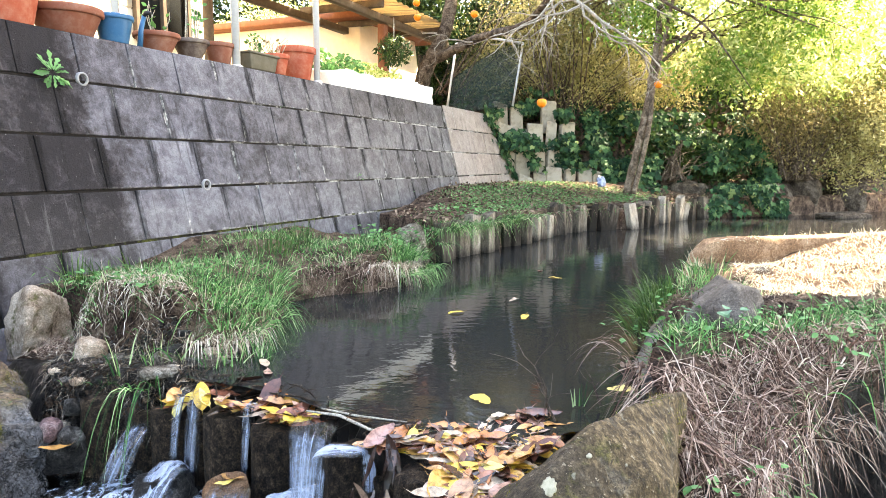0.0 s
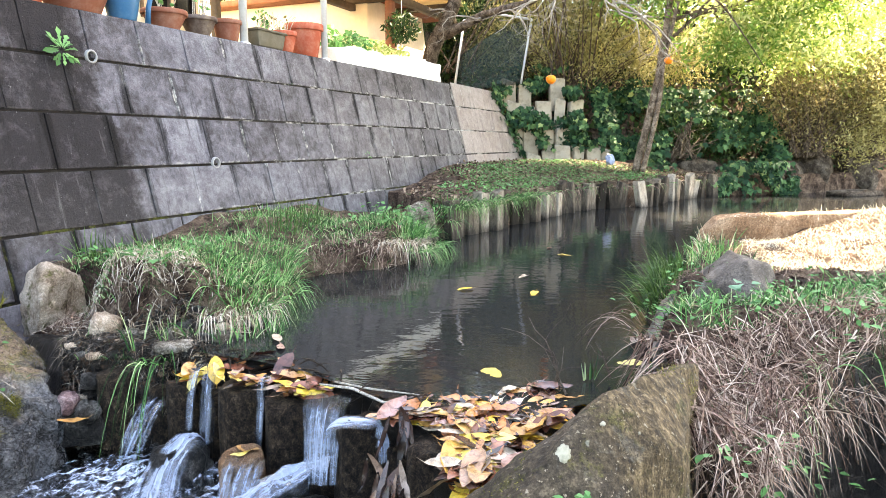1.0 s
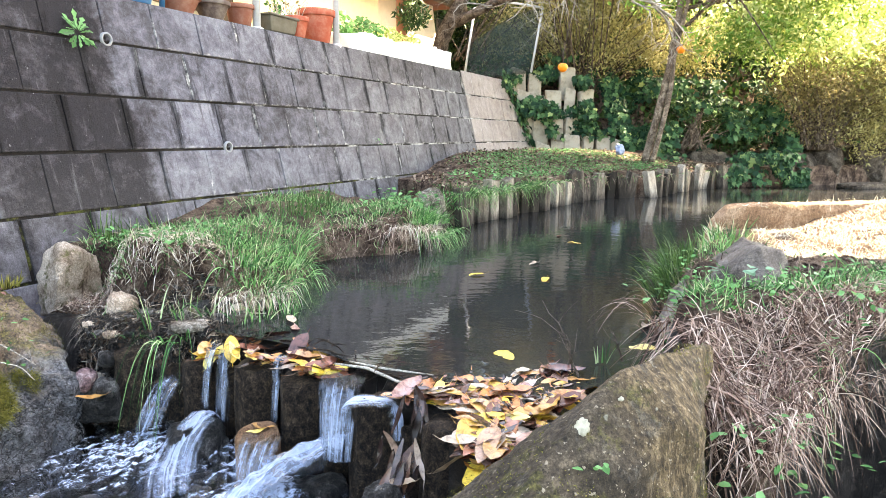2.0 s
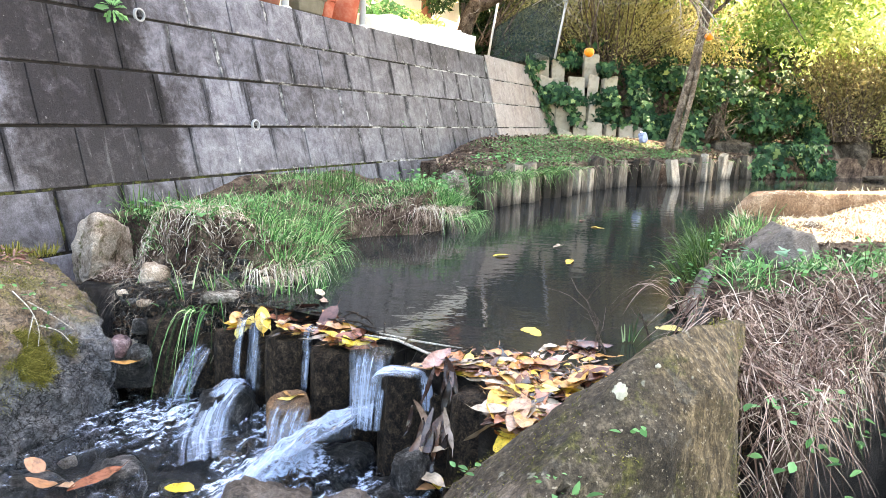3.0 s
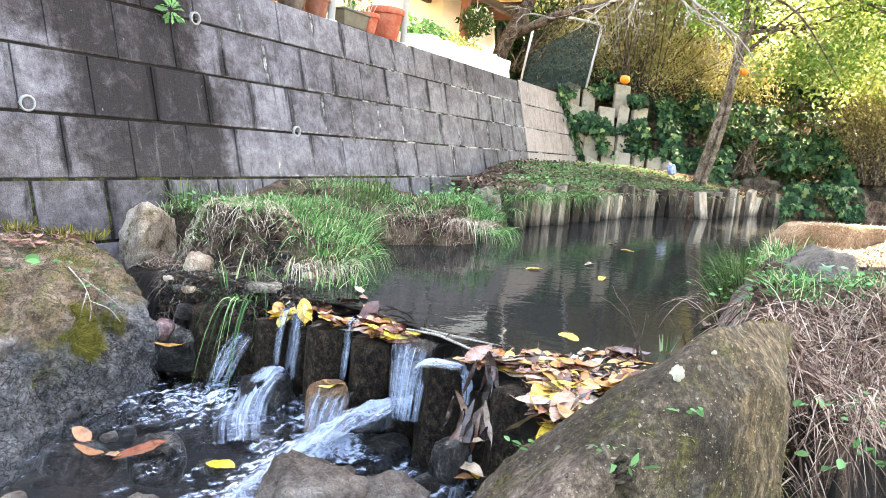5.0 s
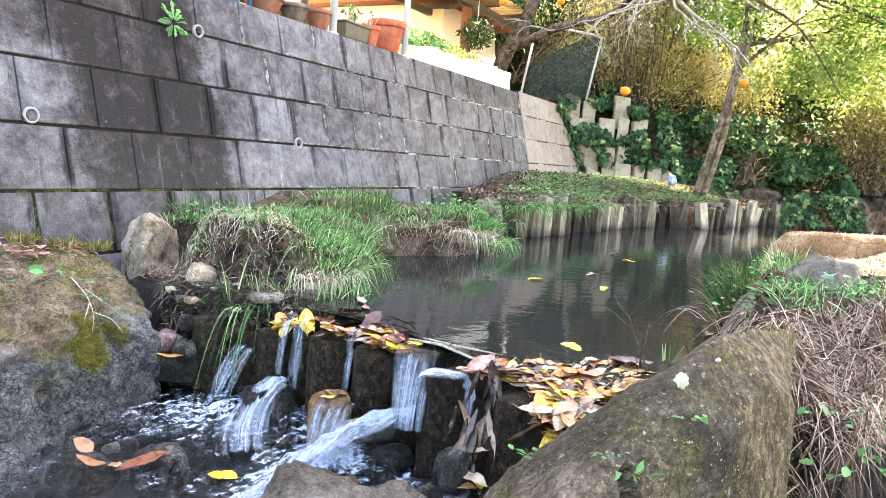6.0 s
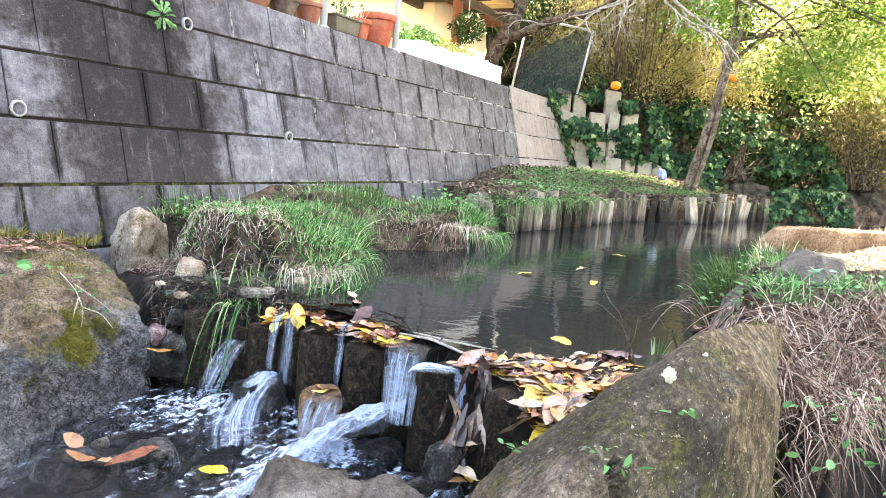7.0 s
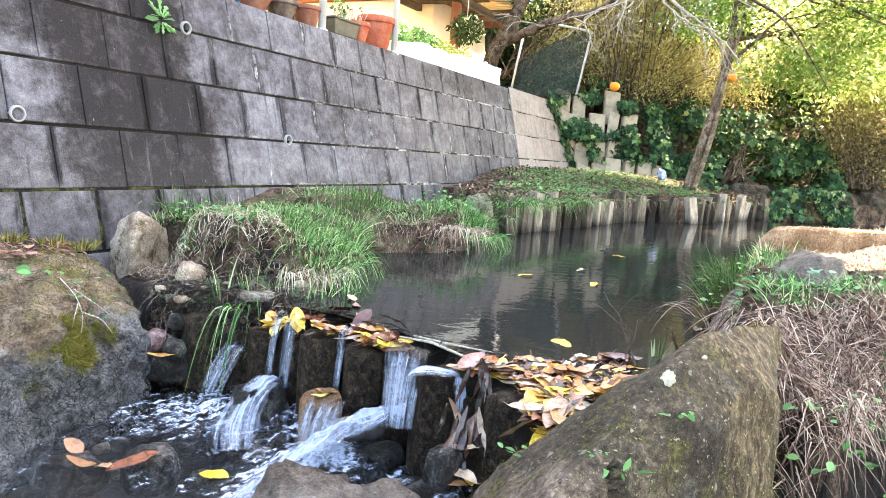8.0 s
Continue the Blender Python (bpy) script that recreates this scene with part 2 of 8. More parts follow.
def slab_mat():
    """Brown stone: a grey weathered skin, golden moss in patches, ochre grain running down, pale chips."""
    g = Tree("brown_mossy_slab")
    p = g.pos()
    a, b, d = g.noise(p, 6, 8, 0.72, 0.5), g.noise(p, 75, 6, 0.78), g.noise(p, 330, 3, 0.75)
    f = g.math("ADD", g.math("MULTIPLY", a, 0.62), g.math("MULTIPLY", b, 0.38))
    c = g.ramp(f, [(0.38, (0.014, 0.010, 0.006)), (0.46, (0.040, 0.029, 0.018)), (0.54, (0.078, 0.058, 0.037)), (0.66, (0.22, 0.170, 0.118))])
    x = g.dot(p, (0.82, 0.57, 0.0))
    rusty = g.math("ADD", x, g.math("MULTIPLY", g.math("SUBTRACT", g.noise(p, 9, 5, 0.7), 0.5), 0.20))
    grain = g.noise(g.stretch(p, (1.0, 1.0, 0.22)), 70, 6, 0.75, 0.3)
    c = g.mix(g.ramp(rusty, [(0.74, 0.0), (0.83, 0.85)]), c, g.ramp(grain, [(0.38, (0.030, 0.019, 0.009)), (0.50, (0.105, 0.070, 0.034)), (0.63, (0.28, 0.200, 0.112))]))
    pink = g.ramp(rusty, [(0.42, 0.75), (0.52, 0.0)])
    c = g.mix(pink, c, g.ramp(f, [(0.40, (0.034, 0.022, 0.016)), (0.50, (0.118, 0.081, 0.060)), (0.62, (0.29, 0.215, 0.165))]))
    skin = g.noise(p, 11, 6, 0.7, 0.6)
    c = g.mix(g.ramp(skin, [(0.56, 0.0), (0.64, 0.45)]), c, g.ramp(b, [(0.36, (0.034, 0.032, 0.028)), (0.64, (0.16, 0.150, 0.128))]))
    k = g.noise(p, 14, 6, 0.72)
    c = g.mix(g.ramp(k, [(0.55, 0.0), (0.62, 0.9)]), c, g.ramp(b, [(0.36, (0.022, 0.022, 0.006)), (0.64, (0.115, 0.098, 0.028))]))
    c = g.mix(g.ramp(g.noise(p, 26, 3, 0.5), [(0.69, 0.0), (0.73, 0.6)]), c, (0.34, 0.33, 0.26))
    c = g.mix(0.45, c, g.ramp(b, [(0.40, 0.15), (0.58, 1.0)]), "MULTIPLY")
    fleck = g.noise(p, 120, 3, 0.6)
    c = g.mix(g.ramp(fleck, [(0.64, 0.0), (0.68, 0.65)]), c, (0.36, 0.30, 0.22))
    c = g.mix(g.ramp(fleck, [(0.32, 0.8), (0.37, 0.0)]), c, (0.010, 0.008, 0.006))
    c = g.mix(0.3, c, g.ramp(d, [(0.36, 0.2), (0.52, 1.0), (0.66, 1.6)]), "MULTIPLY")
    g.bump(g.math("ADD", g.math("ADD", a, b), g.math("MULTIPLY", fleck, 0.7)), 0.8, 0.012)
    return g.done(c, 0.8, 0.5)


SLAB = slab_mat()


def boulder_mat():
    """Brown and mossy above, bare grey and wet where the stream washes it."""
    g = Tree("boulder_rock")
    p = g.pos()
    a, b, k = g.noise(p, 7, 8, 0.72, 0.5), g.noise(p, 110, 6, 0.8), g.noise(p, 9, 7, 0.7)
    f = g.math("ADD", g.math("MULTIPLY", a, 0.7), g.math("MULTIPLY", b, 0.3))
    dry = g.ramp(f, [(0.39, (0.045, 0.027, 0.015)), (0.46, (0.155, 0.100, 0.060)), (0.53, (0.26, 0.182, 0.117)), (0.63, (0.46, 0.35, 0.25))])
    dry = g.mix(g.ramp(k, [(0.49, 0.0), (0.57, 0.85)]), dry, g.ramp(b, [(0.35, (0.05, 0.045, 0.012)), (0.65, (0.24, 0.20, 0.055))]))
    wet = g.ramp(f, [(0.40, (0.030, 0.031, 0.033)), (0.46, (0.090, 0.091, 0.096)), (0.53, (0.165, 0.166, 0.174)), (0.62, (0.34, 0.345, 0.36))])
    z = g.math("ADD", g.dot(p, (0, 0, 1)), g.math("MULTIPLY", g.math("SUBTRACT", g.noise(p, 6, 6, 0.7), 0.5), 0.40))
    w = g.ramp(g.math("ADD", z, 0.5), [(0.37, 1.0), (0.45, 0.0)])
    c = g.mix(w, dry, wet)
    c = g.mix(0.30, c, g.ramp(g.noise(p, 4.5, 6, 0.7, 0.8), [(0.40, 0.30), (0.52, 1.0)]), "MULTIPLY")
    c = g.mix(0.35, c, g.ramp(b, [(0.40, 0.15), (0.58, 1.0)]), "MULTIPLY")
    fleck = g.noise(p, 85, 3, 0.6)
    c = g.mix(g.ramp(fleck, [(0.64, 0.0), (0.68, 0.5)]), c, (0.40, 0.35, 0.28))
    c = g.mix(g.ramp(fleck, [(0.32, 0.8), (0.37, 0.0)]), c, (0.012, 0.010, 0.008))
    vein = g.noise(g.stretch(p, (1.0, 1.0, 1.6)), 7, 5, 0.6, 1.5)
    c = g.mix(g.ramp(vein, [(0.478, 0.0), (0.497, 0.75), (0.503, 0.75), (0.522, 0.0)]), c, (0.014, 0.012, 0.010))
    # fine broken cracks over the washed part
    net = g.n("TexVoronoi")
    net.feature = "DISTANCE_TO_EDGE"
    net.inputs["Scale"].default_value = 34.0
    shove = g.n("VectorMath")
    shove.operation = "MULTIPLY_ADD"
    push = g.n("TexNoise")
    push.inputs["Scale"].default_value = 14.0
    push.inputs["Detail"].default_value = 5.0
    g.t.links.new(p, push.inputs["Vector"])
    g.t.links.new(push.outputs["Color"], shove.inputs[0])
    shove.inputs[1].default_value = (0.09, 0.09, 0.09)
    g.t.links.new(p, shove.inputs[2])
    g.t.links.new(shove.outputs[0], net.inputs["Vector"])
    seam = g.ramp(net.outputs["Distance"], [(0.0, 1.0), (0.07, 0.0)])
    seam = g.math("MULTIPLY", g.math("MULTIPLY", seam, w), g.ramp(g.noise(p, 12, 4, 0.6), [(0.42, 0.0), (0.56, 0.85)]))
    c = g.mix(seam, c, (0.012, 0.011, 0.010))
    crack = g.noise(p, 24, 7, 0.72, 0.3)
    high = g.math("ADD", g.math("ADD", a, g.math("MULTIPLY", b, 0.6)), g.math("MULTIPLY", crack, 1.4))
    g.bump(g.math("SUBTRACT", high, g.math("MULTIPLY", seam, 0.5)), 1.0, 0.022)
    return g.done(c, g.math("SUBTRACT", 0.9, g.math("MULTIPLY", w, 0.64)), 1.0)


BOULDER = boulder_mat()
ROCK_WET = rough_mat("wet_grey_rock", [(0.38, (0.008, 0.008, 0.007)), (0.47, (0.040, 0.037, 0.035)), (0.54, (0.10, 0.094, 0.088)), (0.64, (0.38, 0.36, 0.34))], 13, 120, 0.30, 1.0, 0.025, 0.6)
ROCK_BUFF = rough_mat("buff_stone", [(0.37, (0.24, 0.150, 0.098)), (0.46, (0.60, 0.43, 0.31)), (0.58, (0.88, 0.72, 0.57))], 9, 110, 0.9, 0.9, 0.016, 0.3, False, 0.25, (0.66, (0.06, 0.06, 0.02), (0.16, 0.15, 0.05)))
ROCK_DUN = rough_mat("weathered_dun_stone", [(0.37, (0.13, 0.088, 0.060)), (0.46, (0.45, 0.335, 0.25)), (0.58, (0.76, 0.63, 0.51))], 9, 110, 0.9, 0.9, 0.016, 0.3, False, 0.4, (0.55, (0.05, 0.05, 0.018), (0.17, 0.155, 0.05)))
ROCK_STREAM = rough_mat("damp_brown_rock", [(0.38, (0.040, 0.031, 0.025)), (0.48, (0.125, 0.100, 0.082)), (0.56, (0.21, 0.175, 0.147)), (0.66, (0.38, 0.33, 0.29))], 7, 140, 0.55, 0.6, 0.012, 0.4)
ROCK_TAN = rough_mat("tan_slab_stone", [(0.38, (0.15, 0.080, 0.042)), (0.5, (0.28, 0.165, 0.095)), (0.62, (0.42, 0.28, 0.18))], 5, 70, 0.9, 0.6, 0.012)


def log_mat():
    """Sodden old log: dark fibrous bark with rough brown flakes."""
    g = Tree("wet_dark_timber")
    p = g.pos()
    a = g.noise(g.stretch(p, (1.0, 1.0, 0.75)), 46, 7, 0.78, 0.4)
    b = g.noise(p, 190, 5, 0.8)
    f = g.math("ADD", g.math("MULTIPLY", a, 0.6), g.math("MULTIPLY", b, 0.4))
    c = g.ramp(f, [(0.42, (0.006, 0.004, 0.003)), (0.50, (0.040, 0.027, 0.018)), (0.57, (0.105, 0.072, 0.046)), (0.66, (0.32, 0.235, 0.16))])
    g.bump(g.math("ADD", a, g.math("MULTIPLY", b, 1.5)), 1.0, 0.03)
    return g.done(c, 0.6, 0.4)


WOOD_WET = log_mat()
WOOD_GREY = rough_mat("weathered_grey_timber", [(0.32, (0.012, 0.010, 0.009)), (0.46, (0.045, 0.038, 0.030)), (0.56, (0.13, 0.115, 0.095)), (0.72, (0.38, 0.36, 0.31))], 9, 70, 0.9, 0.7, 0.012, 0.3, False, 0.45)
TWIG_BROWN = rough_mat("grey_brown_twig", [(0.3, (0.15, 0.125, 0.102)), (0.6, (0.42, 0.375, 0.315))], 9, 60, 0.9, 0.4, 0.004, 0.2)
BARK = rough_mat("grey_brown_bark", [(0.38, (0.035, 0.024, 0.017)), (0.48, (0.105, 0.076, 0.056)), (0.62, (0.28, 0.22, 0.17))], 14, 90, 0.95, 0.9, 0.015, 0.2)


def stake_mat():
    """Old stakes, some bleached and some dark."""
    g = Tree("weathered_stake")
    p = g.pos()
    a = g.noise(g.stretch(p, (1, 1, 0.25)), 22, 6, 0.7)
    b = g.noise(p, 90, 4, 0.7)
    f = g.math("ADD", g.math("MULTIPLY", a, 0.62), g.math("MULTIPLY", g.rand(), 0.38))
    c = g.ramp(f, [(0.32, (0.018, 0.014, 0.010)), (0.44, (0.070, 0.055, 0.042)), (0.56, (0.165, 0.137, 0.105)), (0.72, (0.36, 0.31, 0.25))])
    c = g.mix(0.5, c, g.ramp(b, [(0.38, 0.2), (0.6, 1.0)]), "MULTIPLY")
    # near black round the water line, its edge broken by noise
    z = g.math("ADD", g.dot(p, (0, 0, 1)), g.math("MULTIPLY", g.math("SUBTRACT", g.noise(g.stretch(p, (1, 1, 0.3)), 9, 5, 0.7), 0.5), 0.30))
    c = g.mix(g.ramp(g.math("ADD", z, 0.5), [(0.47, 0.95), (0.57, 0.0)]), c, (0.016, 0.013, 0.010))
    g.bump(g.math("ADD", a, b), 0.8, 0.012)
    return g.done(c, 0.9, 0.3)


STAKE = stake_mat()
TWIG = rough_mat("pale_grey_twig", [(0.3, (0.24, 0.21, 0.17)), (0.6, (0.50, 0.46, 0.39))], 9, 60, 0.9, 0.4, 0.004, 0.2)
GRASS = leaf_mat("green_grass", [(0.0, (0.012, 0.042, 0.014)), (0.38, (0.048, 0.15, 0.042)), (0.72, (0.14, 0.34, 0.10)), (0.9, (0.33, 0.52, 0.22)), (1.0, (0.62, 0.58, 0.36))], 0.5, 0.3, 0.4)
SEDGE = leaf_mat("dark_sedge", [(0.0, (0.016, 0.04, 0.012)), (0.5, (0.04, 0.095, 0.022)), (1.0, (0.10, 0.17, 0.045))], 0.45, 0.25, 0.4)
STRAW = leaf_mat("dry_straw", [(0.0, (0.026, 0.013, 0.010)), (0.40, (0.165, 0.098, 0.073)), (0.72, (0.40, 0.275, 0.213)), (1.0, (0.68, 0.53, 0.43))], 0.8, 0.1, 0.2)
STRAW_PALE = leaf_mat("pale_straw", [(0.0, (0.20, 0.135, 0.09)), (0.5, (0.52, 0.41, 0.31)), (1.0, (0.84, 0.75, 0.63))], 0.8, 0.15, 0.2)
# bleached dry grass, paled further so strong sunlight sits in its colour
SUNLIT_BLEACHED = leaf_mat("sunlit_bleached_grass", [(0.0, (0.52, 0.44, 0.30)), (0.6, (0.76, 0.69, 0.52)), (1.0, (0.85, 0.82, 0.68))], 0.8, 0.3, 0.2)
FOLIAGE_GREEN = leaf_mat("mid_green_leaf", [(0.0, (0.06, 0.14, 0.03)), (0.5, (0.17, 0.30, 0.06)), (1.0, (0.36, 0.46, 0.12))], 0.5, 0.5, 0.3, 0.4)
WEED = leaf_mat("broad_weed_leaf", [(0.0, (0.04, 0.12, 0.036)), (0.5, (0.10, 0.26, 0.080)), (1.0, (0.22, 0.42, 0.17))], 0.5, 0.3, 0.4)
IVY = leaf_mat("dark_ivy", [(0.0, (0.008, 0.026, 0.014)), (0.45, (0.022, 0.066, 0.030)), (0.8, (0.055, 0.130, 0.052)), (0.95, (0.12, 0.21, 0.085)), (1.0, (0.30, 0.36, 0.13))], 0.66, 0.2, 0.3)
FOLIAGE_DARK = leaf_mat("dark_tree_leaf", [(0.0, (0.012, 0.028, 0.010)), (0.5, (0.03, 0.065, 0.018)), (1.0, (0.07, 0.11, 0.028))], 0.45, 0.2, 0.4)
# yellow-green autumn leaf, lightened to carry the bright glow behind it
FOLIAGE_GOLD = leaf_mat("sunlit_autumn_leaf", [(0.0, (0.08, 0.16, 0.04)), (0.3, (0.27, 0.38, 0.10)), (0.58, (0.66, 0.68, 0.29)), (1.0, (0.88, 0.85, 0.56))], 0.5, 0.6, 0.3, 0.55)
FOLIAGE_OLIVE = leaf_mat("olive_twiggy_leaf", [(0.0, (0.12, 0.115, 0.042)), (0.5, (0.34, 0.31, 0.125)), (1.0, (0.60, 0.53, 0.27))], 0.6, 0.3, 0.3, 0.4)
FOLIAGE_RUST = leaf_mat("rusty_hedge_leaf", [(0.0, (0.07, 0.065, 0.030)), (0.5, (0.19, 0.155, 0.070)), (1.0, (0.40, 0.32, 0.16))], 0.6, 0.35, 0.3, 0.4)
MOSS = leaf_mat("golden_moss", [(0.0, (0.05, 0.055, 0.012)), (0.6, (0.15, 0.14, 0.03)), (1.0, (0.30, 0.26, 0.07))], 0.9, 0.2, 0.2)


def litter_mat(name, stops, rough=0.5, through=0.1):
    g = Tree(name)
    f = g.rand()
    c = g.ramp(f, stops)
    n = g.noise(g.obj(), 45, 6, 0.75, 0.6)
    c = g.mix(0.65, c, g.ramp(n, [(0.38, 0.10), (0.50, 0.75), (0.58, 1.0)]), "MULTIPLY")
    g.bump(n, 0.6, 0.003)
    return g.done(c, rough, 1.3)


LITTER_MIX = litter_mat("fallen_leaf_brown", [(0.0, (0.035, 0.014, 0.010)), (0.2, (0.15, 0.050, 0.030)), (0.36, (0.32, 0.115, 0.065)), (0.48, (0.58, 0.22, 0.06)), (0.58, (0.50, 0.23, 0.12)), (0.72, (0.70, 0.38, 0.07)), (0.82, (0.34, 0.17, 0.14)), (0.92, (0.44, 0.27, 0.20)), (1.0, (0.66, 0.52, 0.38))], 0.22)
LITTER_YELLOW = litter_mat("fallen_leaf_yellow", [(0.0, (0.62, 0.32, 0.02)), (0.5, (0.72, 0.46, 0.03)), (1.0, (0.78, 0.62, 0.18))])
LITTER_PALE = litter_mat("fallen_leaf_pale", [(0.0, (0.34, 0.23, 0.16)), (0.6, (0.46, 0.34, 0.23)), (1.0, (0.58, 0.49, 0.36))])

TERRACOTTA = paint_mat("terracotta", (0.34, 0.080, 0.046), 0.75, 0.3, (0.50, 0.28, 0.20), 0.4)
TERRACOTTA_BROWN = paint_mat("brown_terracotta", (0.19, 0.070, 0.045), 0.75, 0.3, (0.30, 0.19, 0.15), 0.5)
POT_DARK = paint_mat("dark_brown_pot", (0.085, 0.060, 0.052), 0.6, 0.4, (0.28, 0.24, 0.2), 0.5)
POT_BLUE = paint_mat("blue_glaze", (0.020, 0.10, 0.21), 0.4, 0.5, (0.10, 0.20, 0.30), 0.3)
PLANTER_GREY = paint_mat("grey_green_plastic", (0.095, 0.085, 0.062), 0.6, 0.4, (0.17, 0.15, 0.12), 0.4)
STEEL = paint_mat("galvanised_steel", (0.46, 0.48, 0.50), 0.42, 0.5, (0.30, 0.25, 0.2), 0.25)
PVC = paint_mat("grey_pvc", (0.24, 0.245, 0.25), 0.5, 0.4, (0.22, 0.2, 0.17), 0.5)
RENDER_CREAM = paint_mat("cream_render", (0.80, 0.72, 0.55), 0.85, 0.2, (0.66, 0.56, 0.40), 0.3, 2.0)
RENDER_PEACH = paint_mat("peach_render", (0.82, 0.69, 0.53), 0.85, 0.2, (0.64, 0.48, 0.34), 0.3, 2.0)
WHITE_LEDGE = paint_mat("whitewashed_concrete", (0.80, 0.79, 0.75), 0.8, 0.3, (0.62, 0.6, 0.55), 0.35, 5.0)
TIMBER = paint_mat("brown_timber", (0.085, 0.060, 0.042), 0.65, 0.35, (0.20, 0.14, 0.09), 0.4)
TIMBER_RED = paint_mat("red_brown_timber", (0.20, 0.075, 0.042), 0.6, 0.35, (0.38, 0.16, 0.09), 0.4)
ROOFING = paint_mat("amber_roof_sheet", (0.55, 0.42, 0.24), 0.5, 0.4, (0.7, 0.55, 0.3), 0.4, 5.0)


def net_mat():
    """Fine netting: half open."""
    g = Tree("dark_green_net")
    g.done((0.05, 0.075, 0.068), 0.8, 0.2)
    t, m = g.n("BsdfTransparent"), g.n("MixShader")
    w = g.math("MULTIPLY", g.noise(g.pos(), 2.5, 3), 0.4)
    g.put(m.inputs[0], g.math("ADD", w, 0.40))
    g.t.links.new(t.outputs[0], m.inputs[1])
    g.t.links.new(g.b.outputs[0], m.inputs[2])
    g.t.links.new(m.outputs[0], g.out.inputs[0])
    return g.m


NETTING = net_mat()
GLASS_DARK = paint_mat("dark_window_glass", (0.02, 0.022, 0.022), 0.08, 0.6, (0.03, 0.03, 0.03), 0.2)
PERSIMMON = paint_mat("orange_persimmon", (0.72, 0.19, 0.015), 0.3, 0.5, (0.75, 0.36, 0.04), 0.5, 20.0, 0.05)
PLASTIC_BLUE = paint_mat("pale_blue_plastic", (0.22, 0.26, 0.37), 0.45, 0.5, (0.3, 0.33, 0.42), 0.3)
BLACK_SHEET = paint_mat("black_hose", (0.012, 0.012, 0.014), 0.4, 0.5, (0.03, 0.03, 0.03), 0.3)


def water_mat(name, ripple, tint, distance=0.02, silt=0.14):
    """Clear dark water: gloss by the Fresnel law over a tinted see-through body."""
    g = Tree(name)
    p = g.pos()
    a = g.noise(g.stretch(p, (1.0, 1.7, 1.0)), ripple, 3, 0.5, 0.3)
    b = g.noise(g.stretch(p, (1.0, 1.5, 1.0)), ripple * 3.7, 2, 0.5)
    k = g.n("Bump")
    k.inputs["Strength"].default_value = 0.35
    k.inputs["Distance"].default_value = distance
    g.put(k.inputs["Height"], g.math("ADD", a, g.math("MULTIPLY", b, 0.22)))
    f, gl, tr, mx = g.n("Fresnel"), g.n("BsdfGlossy"), g.n("BsdfTransparent"), g.n("MixShader")
    f.inputs["IOR"].default_value = 1.33
    gl.inputs["Roughness"].default_value = 0.03
    g.put(gl.inputs["Color"], (0.85, 0.87, 0.90))
    g.put(tr.inputs["Color"], tint)
    g.t.links.new(k.outputs[0], f.inputs["Normal"])
    g.t.links.new(k.outputs[0], gl.inputs["Normal"])
    # a little fine silt in the body
    df, body = g.n("BsdfDiffuse"), g.n("MixShader")
    g.put(df.inputs["Color"], (0.12, 0.125, 0.122))
    body.inputs[0].default_value = silt
    g.t.links.new(tr.outputs[0], body.inputs[1])
    g.t.links.new(df.outputs[0], body.inputs[2])
    g.t.links.new(f.outputs[0], mx.inputs[0])
    g.t.links.new(body.outputs[0], mx.inputs[1])
    g.t.links.new(gl.outputs[0], mx.inputs[2])
    g.t.links.new(mx.outputs[0], g.out.inputs[0])
    return g.m


def foam_mat(name, flow, cover, soft=0.14, white=(0.80, 0.86, 0.95), grain=9.0, blotch=0.9, run=0.5):
    """Broken white water: streaks along the flow, clear in between. flow: an attribute with the way along the stream."""
    g = Tree(name)
    at = g.n("Attribute")
    at.attribute_name = "flow"
    vec = at.outputs["Vector"]
    a = g.noise(g.stretch(vec, (grain * 3.0, grain * run, 1.0)), 1.0, 5, 0.65, 0.5)
    b = g.noise(g.pos(), 42, 6, 0.8, 0.6)
    thick = g.n("Attribute")
    thick.attribute_name = "foam"
    f = g.math("ADD", g.math("MULTIPLY", a, 1.0), g.math("MULTIPLY", b, blotch))
    f = g.math("SUBTRACT", f, blotch * 0.5)
    f = g.math("ADD", f, g.math("SUBTRACT", thick.outputs["Fac"], 0.5))
    fac = g.ramp(f, [(cover, 0.0), (cover + soft, 0.95)])
    g.put(g.b.inputs["Base Color"], white)
    g.put(g.b.inputs["Roughness"], 0.35)
    bp = g.bump(f, 0.6, 0.02)
    fr, gl, tr, m1, m2 = g.n("Fresnel"), g.n("BsdfGlossy"), g.n("BsdfTransparent"), g.n("MixShader"), g.n("MixShader")
    fr.inputs["IOR"].default_value = 1.33
    gl.inputs["Roughness"].default_value = 0.08
    g.put(gl.inputs["Color"], (0.85, 0.88, 0.92))
    g.put(tr.inputs["Color"], (0.80, 0.84, 0.86))
    for s in (fr.inputs["Normal"], gl.inputs["Normal"]):
        g.t.links.new(bp, s)
    g.t.links.new(fr.outputs[0], m1.inputs[0])
    g.t.links.new(tr.outputs[0], m1.inputs[1])
    g.t.links.new(gl.outputs[0], m1.inputs[2])
    g.t.links.new(fac, m2.inputs[0])
    g.t.links.new(m1.outputs[0], m2.inputs[1])
    g.t.links.new(g.b.outputs[0], m2.inputs[2])
    g.t.links.new(m2.outputs[0], g.out.inputs[0])
    return g.m


WATER = water_mat("still_dark_water", 7.0, (0.045, 0.048, 0.043), 0.0036)
WATER_FAST = foam_mat("rushing_water", True, 0.595, 0.20, (0.56, 0.65, 0.80), 9.0, 1.05, 1.1)
FOAM = foam_mat("white_water", True, 0.36, 0.62, (0.60, 0.70, 0.90), 20.0, 0.45, 0.14)


